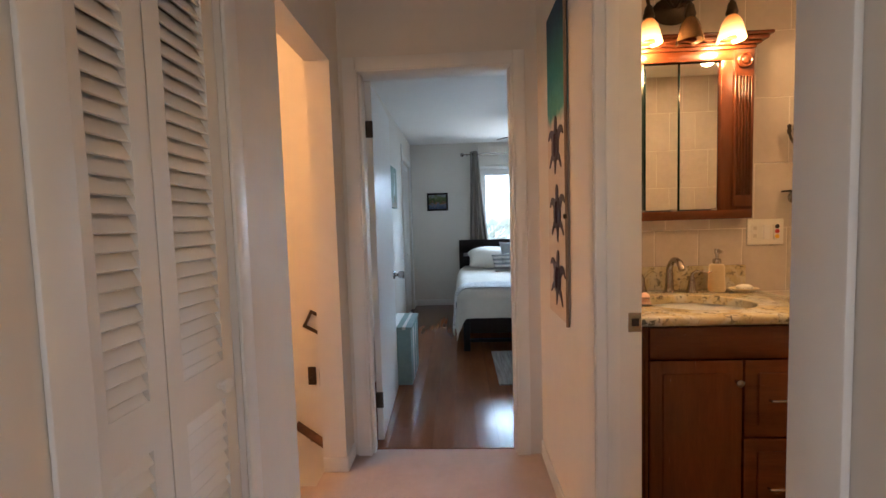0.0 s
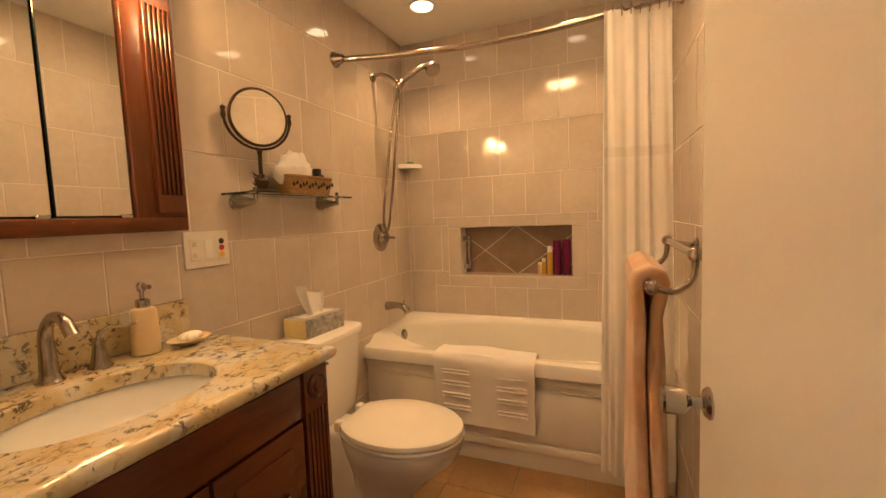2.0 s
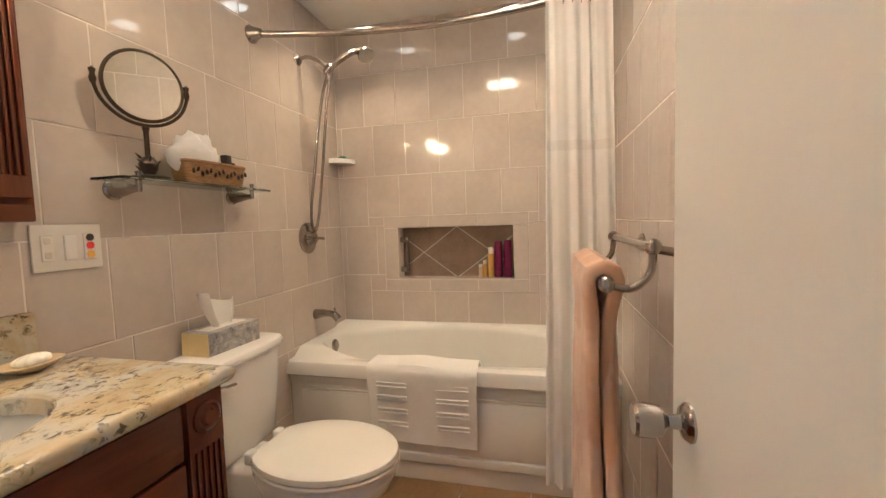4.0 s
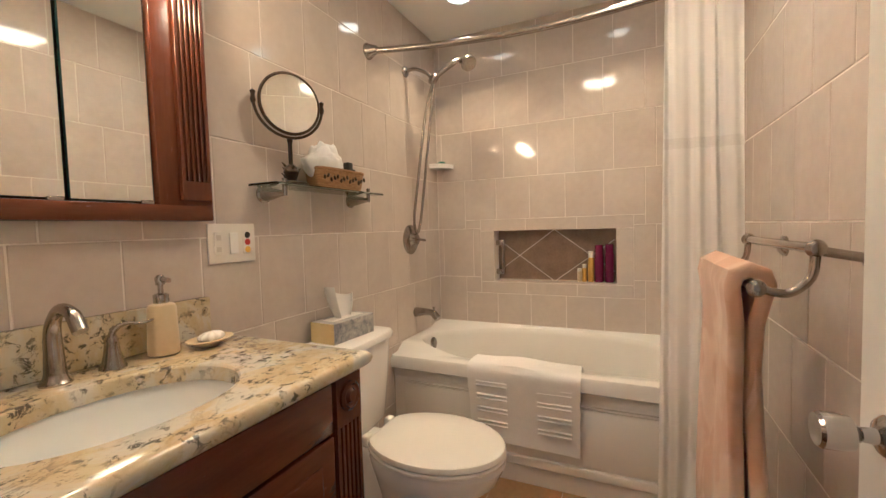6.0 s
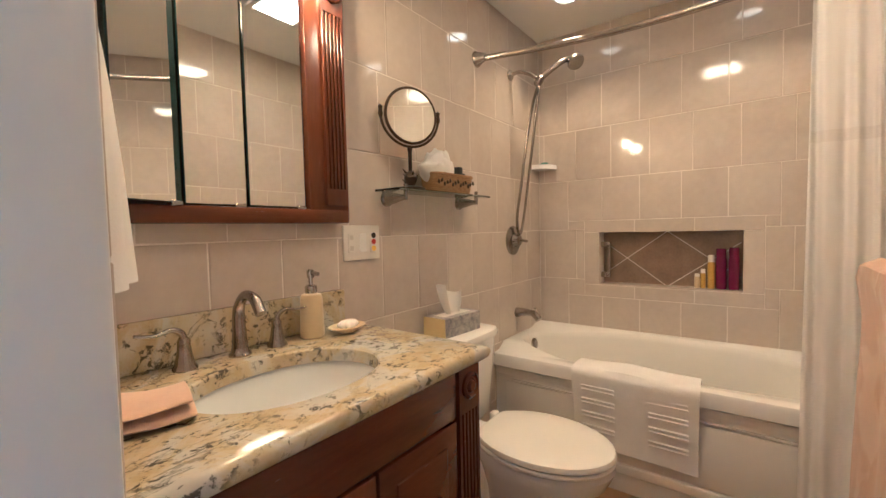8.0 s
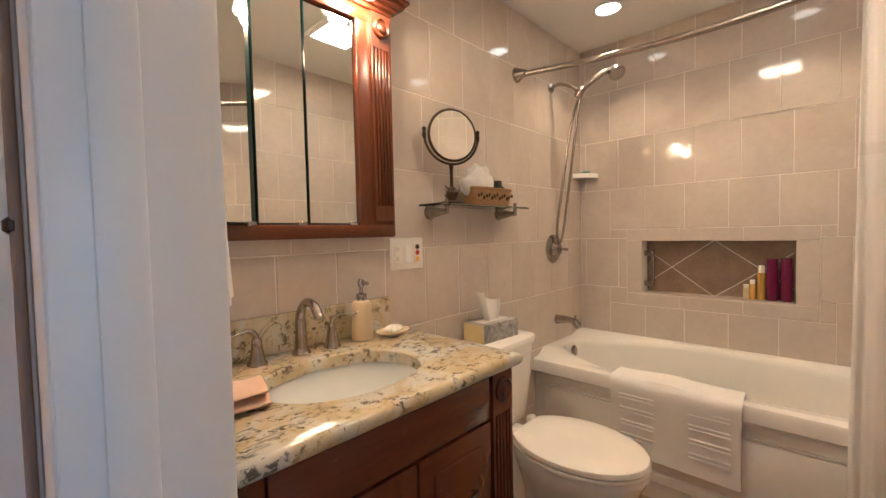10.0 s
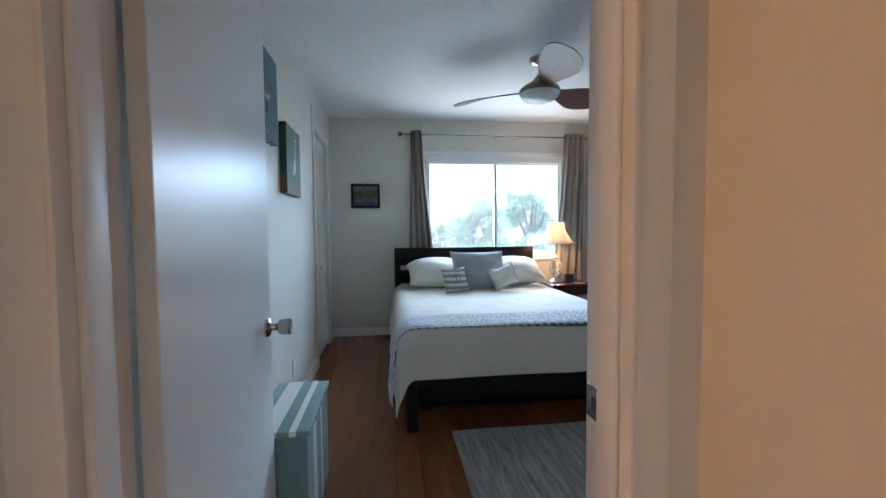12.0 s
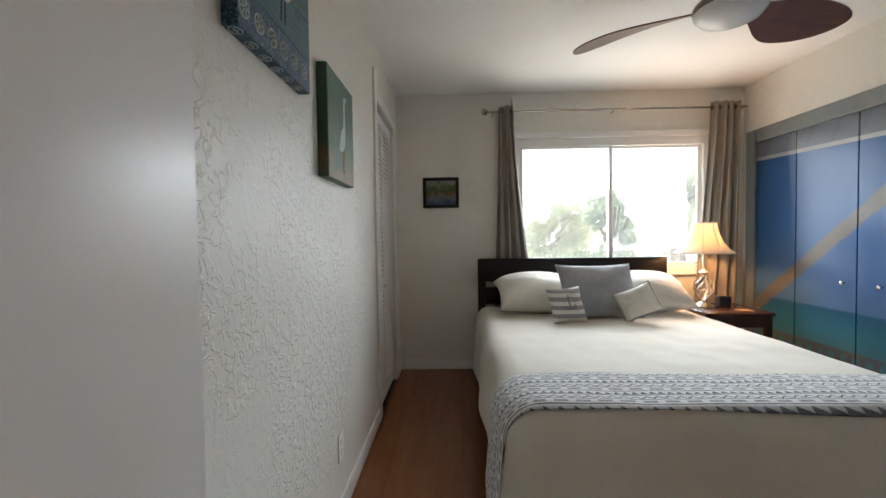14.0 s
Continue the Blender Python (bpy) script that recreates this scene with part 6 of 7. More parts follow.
def pillows():
    zt = BZ + 0.01
    cushion("pillow", 0.74, 0.45, 0.25, (1.76, 7.62, zt + 0.140), (-63, 3, 5), M["pillow"], "plump cream pillow leaning on the headboard", "pillow", droop=0.07)
    cushion("pillow", 0.74, 0.45, 0.25, (2.47, 7.62, zt + 0.140), (-63, -3, -5), M["pillow"], "plump cream pillow leaning beside its pair", "pillow", droop=0.07)
    cushion("cushion", 0.55, 0.43, 0.16, (2.11, 7.42, zt + 0.175), (-33, 0, 2), M["grey_linen"], "square grey linen cushion with piped edges", "cushion", M["grey_linen"])
    th, side = cushion("anchor_cushion", 0.24, 0.25, 0.09, (1.835, 7.235, zt + 0.105), (-28, -4, 8), stripes(), "small grey and white striped cushion with an anchor", "cushion")
    mtx = pose(1.835, 7.235, zt + 0.105, -28, -4, 8)
    for pts in ([(0, -0.052, 0.05), (0, -0.052, -0.05)], [(-0.04, -0.05, -0.02), (-0.025, -0.052, -0.042), (0, -0.052, -0.05), (0.025, -0.052, -0.042), (0.04, -0.05, -0.02)], [(-0.022, -0.052, 0.032), (0.022, -0.052, 0.032)]):
        part("anchor", tube([tuple(mtx @ Vector(p)) for p in pts], 0.0045, 6), M["anchor"], th, "grey stitched anchor")
    cushion("small_cushion", 0.245, 0.215, 0.09, (2.30, 7.215, zt + 0.125), (-30, -24, -14), M["pillow"], "small off-white cushion tilted on its corner", "cushion", M["grey_linen"])


M["anchor"] = surface("anchor_stitch", (0.18, 0.18, 0.19), (0.24, 0.24, 0.25), 30, 0.9)
pillows()


def nightstand():
    th = thing("nightstand", (3.16, 7.70, 0), "dark reddish wooden nightstand beside the bed", "nightstand")
    part("tabletop", box(-0.25, 0.25, -0.22, 0.24, 0.585, 0.612, 0.005, 2), M["stand_wood"], th)
    part("apron", box(-0.225, 0.225, -0.20, 0.22, 0.50, 0.585, 0.003), M["stand_wood"], th)
    part("shelf", box(-0.225, 0.225, -0.20, 0.22, 0.18, 0.20, 0.003), M["stand_wood"], th)
    for x in (-0.235, 0.195):
        for y in (-0.21, 0.19):
            part("leg", box(x, x + 0.04, y, y + 0.04, 0.0, 0.585, 0.003), M["stand_wood"], th)
    tr = thing("tray", (3.25, 7.57, 0.6125), "small pale coaster on the nightstand", "coaster")
    part("plate", box(-0.05, 0.05, -0.04, 0.04, 0.0, 0.006, 0.002), M["straw"], tr)
    ck = thing("alarm_clock", (3.20, 7.74, 0.6125), "small black alarm clock on the nightstand", "clock")
    part("case", box(-0.05, 0.05, -0.03, 0.03, 0.0, 0.088, 0.008, 3), M["black"], ck)
    part("face", box(-0.040, 0.040, -0.0315, -0.029, 0.015, 0.072, 0.002), M["clock_face"], ck)
    lp = thing("table_lamp", (3.06, 7.76, 0.6125), "lit table lamp with twisted metal base and cream bell shade", "table lamp")
    part("base", lathe([(0.075, 0), (0.075, 0.010), (0.055, 0.018), (0.045, 0.03), (0.02, 0.038), (0.014, 0.06)], 30), M["lamp_metal"], lp)
    for k in range(8):
        pts = []
        for i in range(21):
            q = i / 20
            r = 0.012 + 0.058 * math.sin(math.pi * min(1, q * 1.0)) ** 0.9
            a = 2 * math.pi * k / 8 + q * 2.6
            pts.append((r * math.cos(a), r * math.sin(a), 0.058 + 0.20 * q))
        part("twist", tube(pts, 0.0045, 6), M["lamp_metal"], lp)
    part("inner_glass", lathe([(0.01, 0.06), (0.028, 0.10), (0.042, 0.16), (0.028, 0.22), (0.01, 0.255)], 20), M["glass"], lp)
    part("neck", lathe([(0.012, 0.255), (0.03, 0.265), (0.034, 0.275), (0.020, 0.29), (0.010, 0.30), (0.010, 0.44)], 20), M["lamp_metal"], lp)
    prof = [(0.085, 0.665), (0.088, 0.64), (0.102, 0.58), (0.128, 0.52), (0.168, 0.46), (0.208, 0.43)]
    part("shade", lathe(prof + [(r - 0.003, z) for r, z in prof[::-1]], 48, caps=False), M["shade"], lp, "glowing cream fabric shade")
    for k in range(8):
        a = 2 * math.pi * k / 8 + 0.2
        part("shade_rib", tube([((r + 0.001) * math.cos(a), (r + 0.001) * math.sin(a), z) for r, z in prof], 0.0025, 5), M["spread"], lp)
    for r, z in ((0.086, 0.665), (0.209, 0.43)):
        part("shade_trim", tube([(r * math.cos(a), r * math.sin(a), z) for a in [2 * math.pi * i / 40 for i in range(41)]], 0.004, 6), M["spread"], lp)


M["clock_face"] = surface("clock_face", (0.02, 0.03, 0.05), (0.03, 0.04, 0.06), 6, 0.15)
M["lamp_metal"] = surface("antiqued_silver", (0.42, 0.36, 0.30), (0.58, 0.52, 0.45), 40, 0.3, 0.9)


def shade_cloth():
    m, t, nodes, bsdf = shader("lampshade_fabric")
    out = nodes["Material Output"]
    tr = nodes.new("ShaderNodeBsdfTranslucent")
    tr.inputs[0].default_value = (0.90, 0.80, 0.66, 1)
    bsdf.inputs["Base Color"].default_value = (0.84, 0.79, 0.70, 1)
    bsdf.inputs["Roughness"].default_value = 0.9
    mx = nodes.new("ShaderNodeMixShader")
    mx.inputs[0].default_value = 0.4
    link(t, bsdf.outputs[0], mx.inputs[1])
    link(t, tr.outputs[0], mx.inputs[2])
    link(t, mx.outputs[0], out.inputs[0])
    bumped(t, bsdf, noise_tex(t, coords(t), 300), 0.3, 0.001)
    return m


M["shade"] = shade_cloth()
nightstand()


def fan():
    th = thing("ceiling_fan", (2.335, 6.37, BED_H), "three-blade ceiling fan with brown wooden blades at rest", "ceiling fan")
    part("canopy", lathe([(0.075, 0), (0.075, -0.018), (0.060, -0.042), (0.030, -0.052), (0.014, -0.055)], 32), M["nickel"], th)
    part("stem", lathe([(0.012, -0.05), (0.012, -0.11), (0.020, -0.115), (0.020, -0.135)], 20), M["nickel"], th)
    part("motor", lathe([(0.018, -0.125), (0.035, -0.14), (0.060, -0.17), (0.105, -0.195), (0.142, -0.222), (0.150, -0.240), (0.146, -0.256)], 36), M["fan_body"], th, "bronze-grey cone motor housing")
    part("light_globe", lathe([(0.145, -0.252), (0.144, -0.264), (0.118, -0.296), (0.068, -0.314), (0, -0.320)], 36, caps=False), M["opal"], th, "white opal glass globe")
    for ang in (136, 16, -104):
        def fn(u, v):
            u = math.sin(math.pi / 2 * u)
            r = 0.085 + 0.655 * u
            q = min(1.0, u / 0.58)
            wd = 0.06 + 0.175 * q * q * (3 - 2 * q)
            if u > 0.58:
                wd = 0.004 + 0.231 * math.sqrt(max(0.0, 1 - ((u - 0.58) / 0.42) ** 2.2))
            s = (v - 0.42) * wd * 1.1 + 0.05 * math.sin(math.pi * u * 0.9)
            return (r, s, -0.225 + 0.020 * math.sin(math.pi * u) - s * (0.38 - 0.12 * u) + 0.015 * u)
        bm = sheet(fn, 28, 12, 0.007)
        bm.transform(pose(0, 0, 0, 0, 0, ang))
        part("blade", bm, M["fan_wood"], th, "brown moulded wooden blade")


M["fan_body"] = surface("fan_metal", (0.16, 0.14, 0.12), (0.22, 0.20, 0.17), 20, 0.32, 0.9)
M["fan_wood"] = surface("fan_blade_wood", (0.10, 0.042, 0.022), (0.19, 0.085, 0.045), 4, 0.35, stretch=(2, 8, 8), bump=0.05, bump_scale=40)
M["opal"] = surface("opal_glass", (0.78, 0.78, 0.77), (0.82, 0.82, 0.81), 3, 0.25)
fan()


def canvas_art(name, y0, y1, z0, z1, mat, label, border):
    th = thing(name, (BED_W, 0, 0), label, "painting")
    part("canvas", box(0.0, 0.040, y0, y1, z0, z1, 0.002), border, th, smooth=False)
    part("picture", box(0.0395, 0.0415, y0 + 0.003, y1 - 0.003, z0 + (0.10 if "shore" in label else 0.003), z1 - 0.003), mat, th, smooth=False)
    return th


def paint(name, stops, scale, stretch=(1, 1, 1), z0=1.4, dz=0.5, wob=0.2):
    m, t, nodes, bsdf = shader(name)
    sep = nodes.new("ShaderNodeSeparateXYZ")
    link(t, coords(t), sep.inputs[0])
    n = noise_tex(t, coords(t, stretch), scale, 5, 0.6, 1.0)
    h = calc(t, "ADD", calc(t, "DIVIDE", calc(t, "SUBTRACT", sep.outputs[2], z0), dz), calc(t, "MULTIPLY", calc(t, "SUBTRACT", n, 0.5), wob))
    link(t, ramp(t, h, stops), bsdf.inputs["Base Color"])
    bsdf.inputs["Roughness"].default_value = 0.5
    bumped(t, bsdf, noise_tex(t, coords(t, stretch), scale * 3), 0.6, 0.002)
    return m


def scrolls(name, ground, line, scale):
    """Dark paint with fine curling lines of a lighter one."""
    m, t, nodes, bsdf = shader(name)
    n = noise_tex(t, coords(t), scale, 1.5, 0.4, 1.6)
    marks = ramp(t, calc(t, "ABSOLUTE", calc(t, "SUBTRACT", n, 0.5)), [(0.02, (1, 1, 1)), (0.06, (0, 0, 0))])
    link(t, mixed(t, marks, ground, line), bsdf.inputs["Base Color"])
    bsdf.inputs["Roughness"].default_value = 0.45
    return m


def art():
    sea = paint("shore_painting", [(0.0, (0.02, 0.055, 0.07)), (0.25, (0.03, 0.11, 0.14)), (0.45, (0.06, 0.15, 0.17)), (0.6, (0.02, 0.07, 0.09)), (0.75, (0.055, 0.13, 0.15)), (0.9, (0.03, 0.12, 0.16))], 9, (1, 1, 5), z0=1.62, dz=0.5, wob=1.1)
    tile_blue = scrolls("blue_pattern_border", (0.012, 0.045, 0.10), (0.08, 0.20, 0.27), 55)
    green = paint("heron_painting", [(0.0, (0.20, 0.12, 0.05)), (0.2, (0.05, 0.11, 0.055)), (0.45, (0.06, 0.14, 0.09)), (0.7, (0.04, 0.10, 0.06)), (1.0, (0.06, 0.14, 0.10))], 12, z0=1.43, dz=0.45, wob=0.9)
    gb = paint("green_canvas_edge", [(0.0, (0.02, 0.07, 0.03)), (0.18, (0.16, 0.08, 0.03)), (0.3, (0.025, 0.07, 0.035)), (1.0, (0.035, 0.10, 0.055))], 10, z0=1.43, dz=0.45)
    a = canvas_art("shore_painting", 5.36, 5.805, 1.675, 2.12, sea, "blue-green shore bird painting with a patterned border", tile_blue)
    for k in range(6):
        y = 5.385 + 0.072 * k
        part("rosette", tube([(0.0405, y + 0.022 * math.cos(q * math.pi / 12), 1.725 + 0.022 * math.sin(q * math.pi / 12)) for q in range(25)], 0.0024, 5), M["rosette"], a, "pale painted rosette")
        for q in range(6):
            d = Vector((0.0, math.cos(q * math.pi / 3), math.sin(q * math.pi / 3)))
            c = Vector((0.0415, y, 1.725))
            part("petal", tube([tuple(c + d * 0.004), tuple(c + d * 0.020)], 0.0022, 5), M["rosette"], a)
    for k in range(6):
        y = 5.385 + 0.072 * k
        part("rosette", tube([(0.020 + 0.014 * math.cos(q * math.pi / 10), y + 0.018 * math.sin(q * math.pi / 10), 1.675) for q in range(21)], 0.002, 5), M["rosette"], a)
        part("petal", tube([(0.012, y, 1.675), (0.028, y, 1.675)], 0.002, 5), M["rosette"], a)
        part("petal", tube([(0.020, y - 0.012, 1.675), (0.020, y + 0.012, 1.675)], 0.002, 5), M["rosette"], a)
    for y, z in ((5.60, 1.90),):
        part("bird", prism([(p.x, p.y) for p in smooth_path([(-0.06, 0.0, 0), (-0.02, 0.035, 0), (0.03, 0.03, 0), (0.075, 0.0, 0), (0.02, -0.025, 0), (-0.03, -0.02, 0), (-0.06, 0.0, 0)], 4)[:-1]], 0.001, Matrix.Translation((0.0416, y, z)) @ Matrix(((0, 0, 1, 0), (1, 0, 0, 0), (0, 1, 0, 0), (0, 0, 0, 1)))), M["plumage"], a, "brown painted bird")
        part("bird_belly", prism([(p.x, p.y) for p in smooth_path([(-0.035, -0.014, 0), (0.01, -0.004, 0), (0.06, 0.004, 0), (0.03, -0.028, 0), (-0.01, -0.032, 0), (-0.035, -0.014, 0)], 4)[:-1]], 0.001, Matrix.Translation((0.0424, y, z)) @ Matrix(((0, 0, 1, 0), (1, 0, 0, 0), (0, 1, 0, 0), (0, 0, 0, 1)))), M["rosette"], a, "pale painted belly")
        for dy in (-0.01, 0.015):
            part("bird_leg", tube([(0.0418, y + dy, z - 0.02), (0.0418, y + dy - 0.006, z - 0.10)], 0.0018, 5), M["bronze"], a)
    h = canvas_art("heron_painting", 5.985, 6.365, 1.435, 1.86, green, "green marsh painting with a white heron", gb)
    mt = Matrix.Translation((0.0416, 6.18, 1.63)) @ Matrix(((0, 0, 1, 0), (1.0, 0, 0, 0), (0, 1.1, 0, 0), (0, 0, 0, 1)))
    part("heron", prism([(p.x, p.y) for p in smooth_path([(-0.05, -0.06, 0), (-0.02, 0.01, 0), (0.015, 0.04, 0), (0.02, 0.10, 0), (0.03, 0.155, 0), (0.075, 0.15, 0), (0.045, 0.135, 0), (0.045, 0.06, 0), (0.04, -0.02, 0), (0.0, -0.06, 0), (-0.05, -0.06, 0)], 4)[:-1]], 0.001, mt), M["rosette"], h, "white painted heron")
    for dy in (-0.005, 0.02):
        part("heron_leg", tube([(0.0418, 6.19 + dy, 1.57), (0.0418, 6.19 + dy, 1.475)], 0.0025, 5), M["sand"], h)
    f = thing("framed_picture", (0.965, BED_N, 1.59), "small dark framed landscape picture on the bedroom wall", "picture")
    w, hh = 0.16, 0.135
    for s in ((-w, w, hh - 0.028, hh), (-w, w, -hh, -hh + 0.028), (-w, -w + 0.028, -hh + 0.028, hh - 0.028), (w - 0.028, w, -hh + 0.028, hh - 0.028)):
        part("frame", box(s[0], s[1], -0.022, 0, s[2], s[3], 0.004, 2), M["dark_wood"], f)
    part("picture", box(-w + 0.026, w - 0.026, -0.012, -0.002, -hh + 0.026, hh - 0.026), paint("night_landscape", [(0.0, (0.02, 0.04, 0.10)), (0.30, (0.10, 0.14, 0.20)), (0.42, (0.25, 0.11, 0.04)), (0.55, (0.02, 0.05, 0.012)), (0.75, (0.10, 0.13, 0.03)), (1.0, (0.20, 0.22, 0.24))], 30, z0=1.48, dz=0.22, wob=1.3), f)
    o = thing("wall_outlet", (BED_W, 6.19, 0.30), "white duplex outlet plate low on the bedroom wall", "outlet")
    part("plate", box(0, 0.006, -0.036, 0.036, -0.058, 0.058, 0.002), M["trim"], o)
    for z in (-0.02, 0.02):
        part("socket", box(0.005, 0.008, -0.016, 0.016, z - 0.014, z + 0.014, 0.002), M["plate"], o)


M["rosette"] = surface("pale_blue_paint", (0.38, 0.46, 0.46), (0.50, 0.56, 0.54), 30, 0.6)
M["plumage"] = surface("brown_plumage_paint", (0.10, 0.055, 0.03), (0.30, 0.19, 0.11), 70, 0.6)
M["sand"] = surface("tan_paint", (0.42, 0.28, 0.16), (0.52, 0.36, 0.22), 30, 0.6)
art()


def striped_chest():
    th = thing("striped_chest", (0, 0, 0), "narrow teal wooden chest with white painted stripes", "chest")
    x0, x1, y0, y1, h = 0.665, 0.905, 4.975, 5.49, 0.46
    part("body", box(x0 + 0.004, x1 - 0.010, y0 + 0.006, y1 - 0.006, 0.0, h - 0.022, 0.003), M["teal"], th)
    lid = part("lid", box(x0, x1, y0, y1, h - 0.022, h, 0.003, 2), M["teal"], th)
    for a, b in ((0.715, 0.785), (0.83, 0.855)):
        part("stripe", box(a, b, y0 - 0.0012, y1 + 0.0012, h - 0.020, h + 0.0012), M["trim"], lid, "white painted stripe", smooth=False)
    for a, b in ((y0 + 0.12, y0 + 0.19), (y0 + 0.30, y0 + 0.33)):
        part("side_stripe", box(x1 - 0.0115, x1 - 0.0085, a, b, 0.002, h - 0.023), M["trim"], th, "white painted stripe", smooth=False)


M["teal"] = surface("teal_paint", (0.19, 0.29, 0.28), (0.25, 0.36, 0.35), 6, 0.4, bump=0.2, bump_scale=60, stretch=(4, 1, 4))
striped_chest()


def rug():
    m, t, nodes, bsdf = shader("streaked_rug_weave")
    n = noise_tex(t, coords(t, (9, 0.7, 1)), 5, 6, 0.7, 0.3)
    link(t, ramp(t, n, [(0.3, (0.10, 0.095, 0.085)), (0.48, (0.26, 0.24, 0.215)), (0.62, (0.40, 0.38, 0.34)), (0.72, (0.20, 0.185, 0.165))]), bsdf.inputs["Base Color"])
    bsdf.inputs["Roughness"].default_value, bsdf.inputs["Sheen Weight"].default_value = 0.95, 0.3
    bumped(t, bsdf, noise_tex(t, coords(t, (1, 0.4, 1)), 260), 0.9, 0.004)
    th = thing("rug", (0, 0, 0), "grey streaked woven rug at the bed's foot", "rug")
    part("weave", sheet(lambda u, v: (1.568 + 1.22 * u, 4.95 + 0.82 * v + 0.004 * math.sin(9 * u), 0.010 + 0.0015 * noise.noise(Vector((u * 14, v * 9, 0)))), 40, 28, 0.008), m, th)


rug()


def mural():
    """A printed beach picture that runs over all the closet doors."""
    m, t, nodes, bsdf = shader("printed_beach_mural")
    sep = nodes.new("ShaderNodeSeparateXYZ")
    link(t, coords(t), sep.inputs[0])
    y, z = sep.outputs[1], sep.outputs[2]

    def band(value, lo, hi, soft=0.006):
        n = nodes.new("ShaderNodeMapRange")
        n.interpolation_type = "SMOOTHSTEP"
        link(t, value, n.inputs["Value"])
        n.inputs["From Min"].default_value, n.inputs["From Max"].default_value = lo - soft, lo + soft
        k = nodes.new("ShaderNodeMapRange")
        k.interpolation_type = "SMOOTHSTEP"
        link(t, value, k.inputs["Value"])
        k.inputs["From Min"].default_value, k.inputs["From Max"].default_value = hi - soft, hi + soft
        return calc(t, "MULTIPLY", n.outputs[0], calc(t, "SUBTRACT", 1.0, k.outputs[0]))

    col = ramp(t, calc(t, "DIVIDE", z, 2.0), [(0.0, (0.085, 0.10, 0.13)), (0.13, (0.09, 0.115, 0.15)), (0.15, (0.13, 0.27, 0.30)), (0.25, (0.04, 0.22, 0.34)), (0.333, (0.02, 0.13, 0.26)), (0.340, (0.085, 0.20, 0.40)), (0.6, (0.045, 0.150, 0.36)), (1.0, (0.03, 0.10, 0.28))])
    cloud = noise_tex(t, coords(t, (1, 1.4, 3.2)), 2.6, 6, 0.6, 0.4)
    puff = calc(t, "MULTIPLY", ramp(t, cloud, [(0.54, (0, 0, 0)), (0.68, (1, 1, 1))]), band(z, 1.25, 1.72, 0.12))
    puff = calc(t, "MULTIPLY", puff, band(y, 4.0, 6.75, 0.1))
    col = mixed(t, calc(t, "MULTIPLY", puff, 0.85), col, (0.62, 0.70, 0.80))
    white = (0.44, 0.45, 0.45)
    trunk = calc(t, "SUBTRACT", z, calc(t, "ADD", 0.80, calc(t, "MULTIPLY", calc(t, "SUBTRACT", 7.72, y), 0.81)))
    rough_edge = calc(t, "MULTIPLY", calc(t, "SUBTRACT", noise_tex(t, coords(t), 14), 0.5), 0.05)
    col = mixed(t, calc(t, "MULTIPLY", band(calc(t, "ADD", trunk, rough_edge), -0.060, 0.060, 0.02), band(y, 6.3, 8.0, 0.02)), col, (0.20, 0.185, 0.17))
    roof = calc(t, "SUBTRACT", z, calc(t, "SUBTRACT", 1.74, calc(t, "MULTIPLY", calc(t, "SUBTRACT", 6.2, y), 0.03)))
    slats = calc(t, "MULTIPLY", calc(t, "GREATER_THAN", calc(t, "FRACT", calc(t, "DIVIDE", calc(t, "ADD", y, calc(t, "MULTIPLY", z, 0.5)), 0.20)), 0.18), 0.16)
    col = mixed(t, band(roof, 0.03, 2.0, 0.008), col, mixed(t, slats, (0.18, 0.20, 0.23), (0.30, 0.32, 0.35)))
    col = mixed(t, band(roof, 0.0, 0.03, 0.004), col, white)
    post = mixed(t, band(y, 6.825, 6.835, 0.02), (0.40, 0.40, 0.40), (0.28, 0.28, 0.29))
    col = mixed(t, calc(t, "MULTIPLY", band(y, 6.785, 6.875), band(z, 0.34, 1.78)), col, post)
    rail_top = calc(t, "SUBTRACT", z, calc(t, "ADD", 0.36, calc(t, "MULTIPLY", calc(t, "SUBTRACT", 6.66, y), 0.85)))
    near = band(y, 6.42, 6.66)
    col = mixed(t, calc(t, "MULTIPLY", near, band(rail_top, -0.02, 0.015)), col, (0.62, 0.65, 0.68))
    pickets = calc(t, "LESS_THAN", calc(t, "FRACT", calc(t, "DIVIDE", y, 0.072)), 0.38)
    col = mixed(t, calc(t, "MULTIPLY", calc(t, "MULTIPLY", near, pickets), band(rail_top, -0.20, 0.06)), col, (0.60, 0.64, 0.68))
    far = band(y, 6.95, 8.2)
    bars = calc(t, "LESS_THAN", calc(t, "FRACT", calc(t, "DIVIDE", y, 0.085)), 0.45)
    fence = calc(t, "MAXIMUM", calc(t, "MULTIPLY", bars, band(z, 0.16, 0.40)), band(z, 0.385, 0.415))
    col = mixed(t, calc(t, "MULTIPLY", far, calc(t, "MULTIPLY", fence, 0.8)), col, (0.17, 0.15, 0.15))
    col = mixed(t, 1.0, col, (0.74, 0.74, 0.74), "MULTIPLY")
    link(t, col, bsdf.inputs["Base Color"])
    bsdf.inputs["Roughness"].default_value = 0.30
    bsdf.inputs["Specular IOR Level"].default_value = 0.2
    bumped(t, bsdf, noise_tex(t, coords(t), 2), 0.03, 0.004)
    edges = [8.085, 7.59, 7.12, 6.65, 6.17, 5.70, 5.23, 4.76]
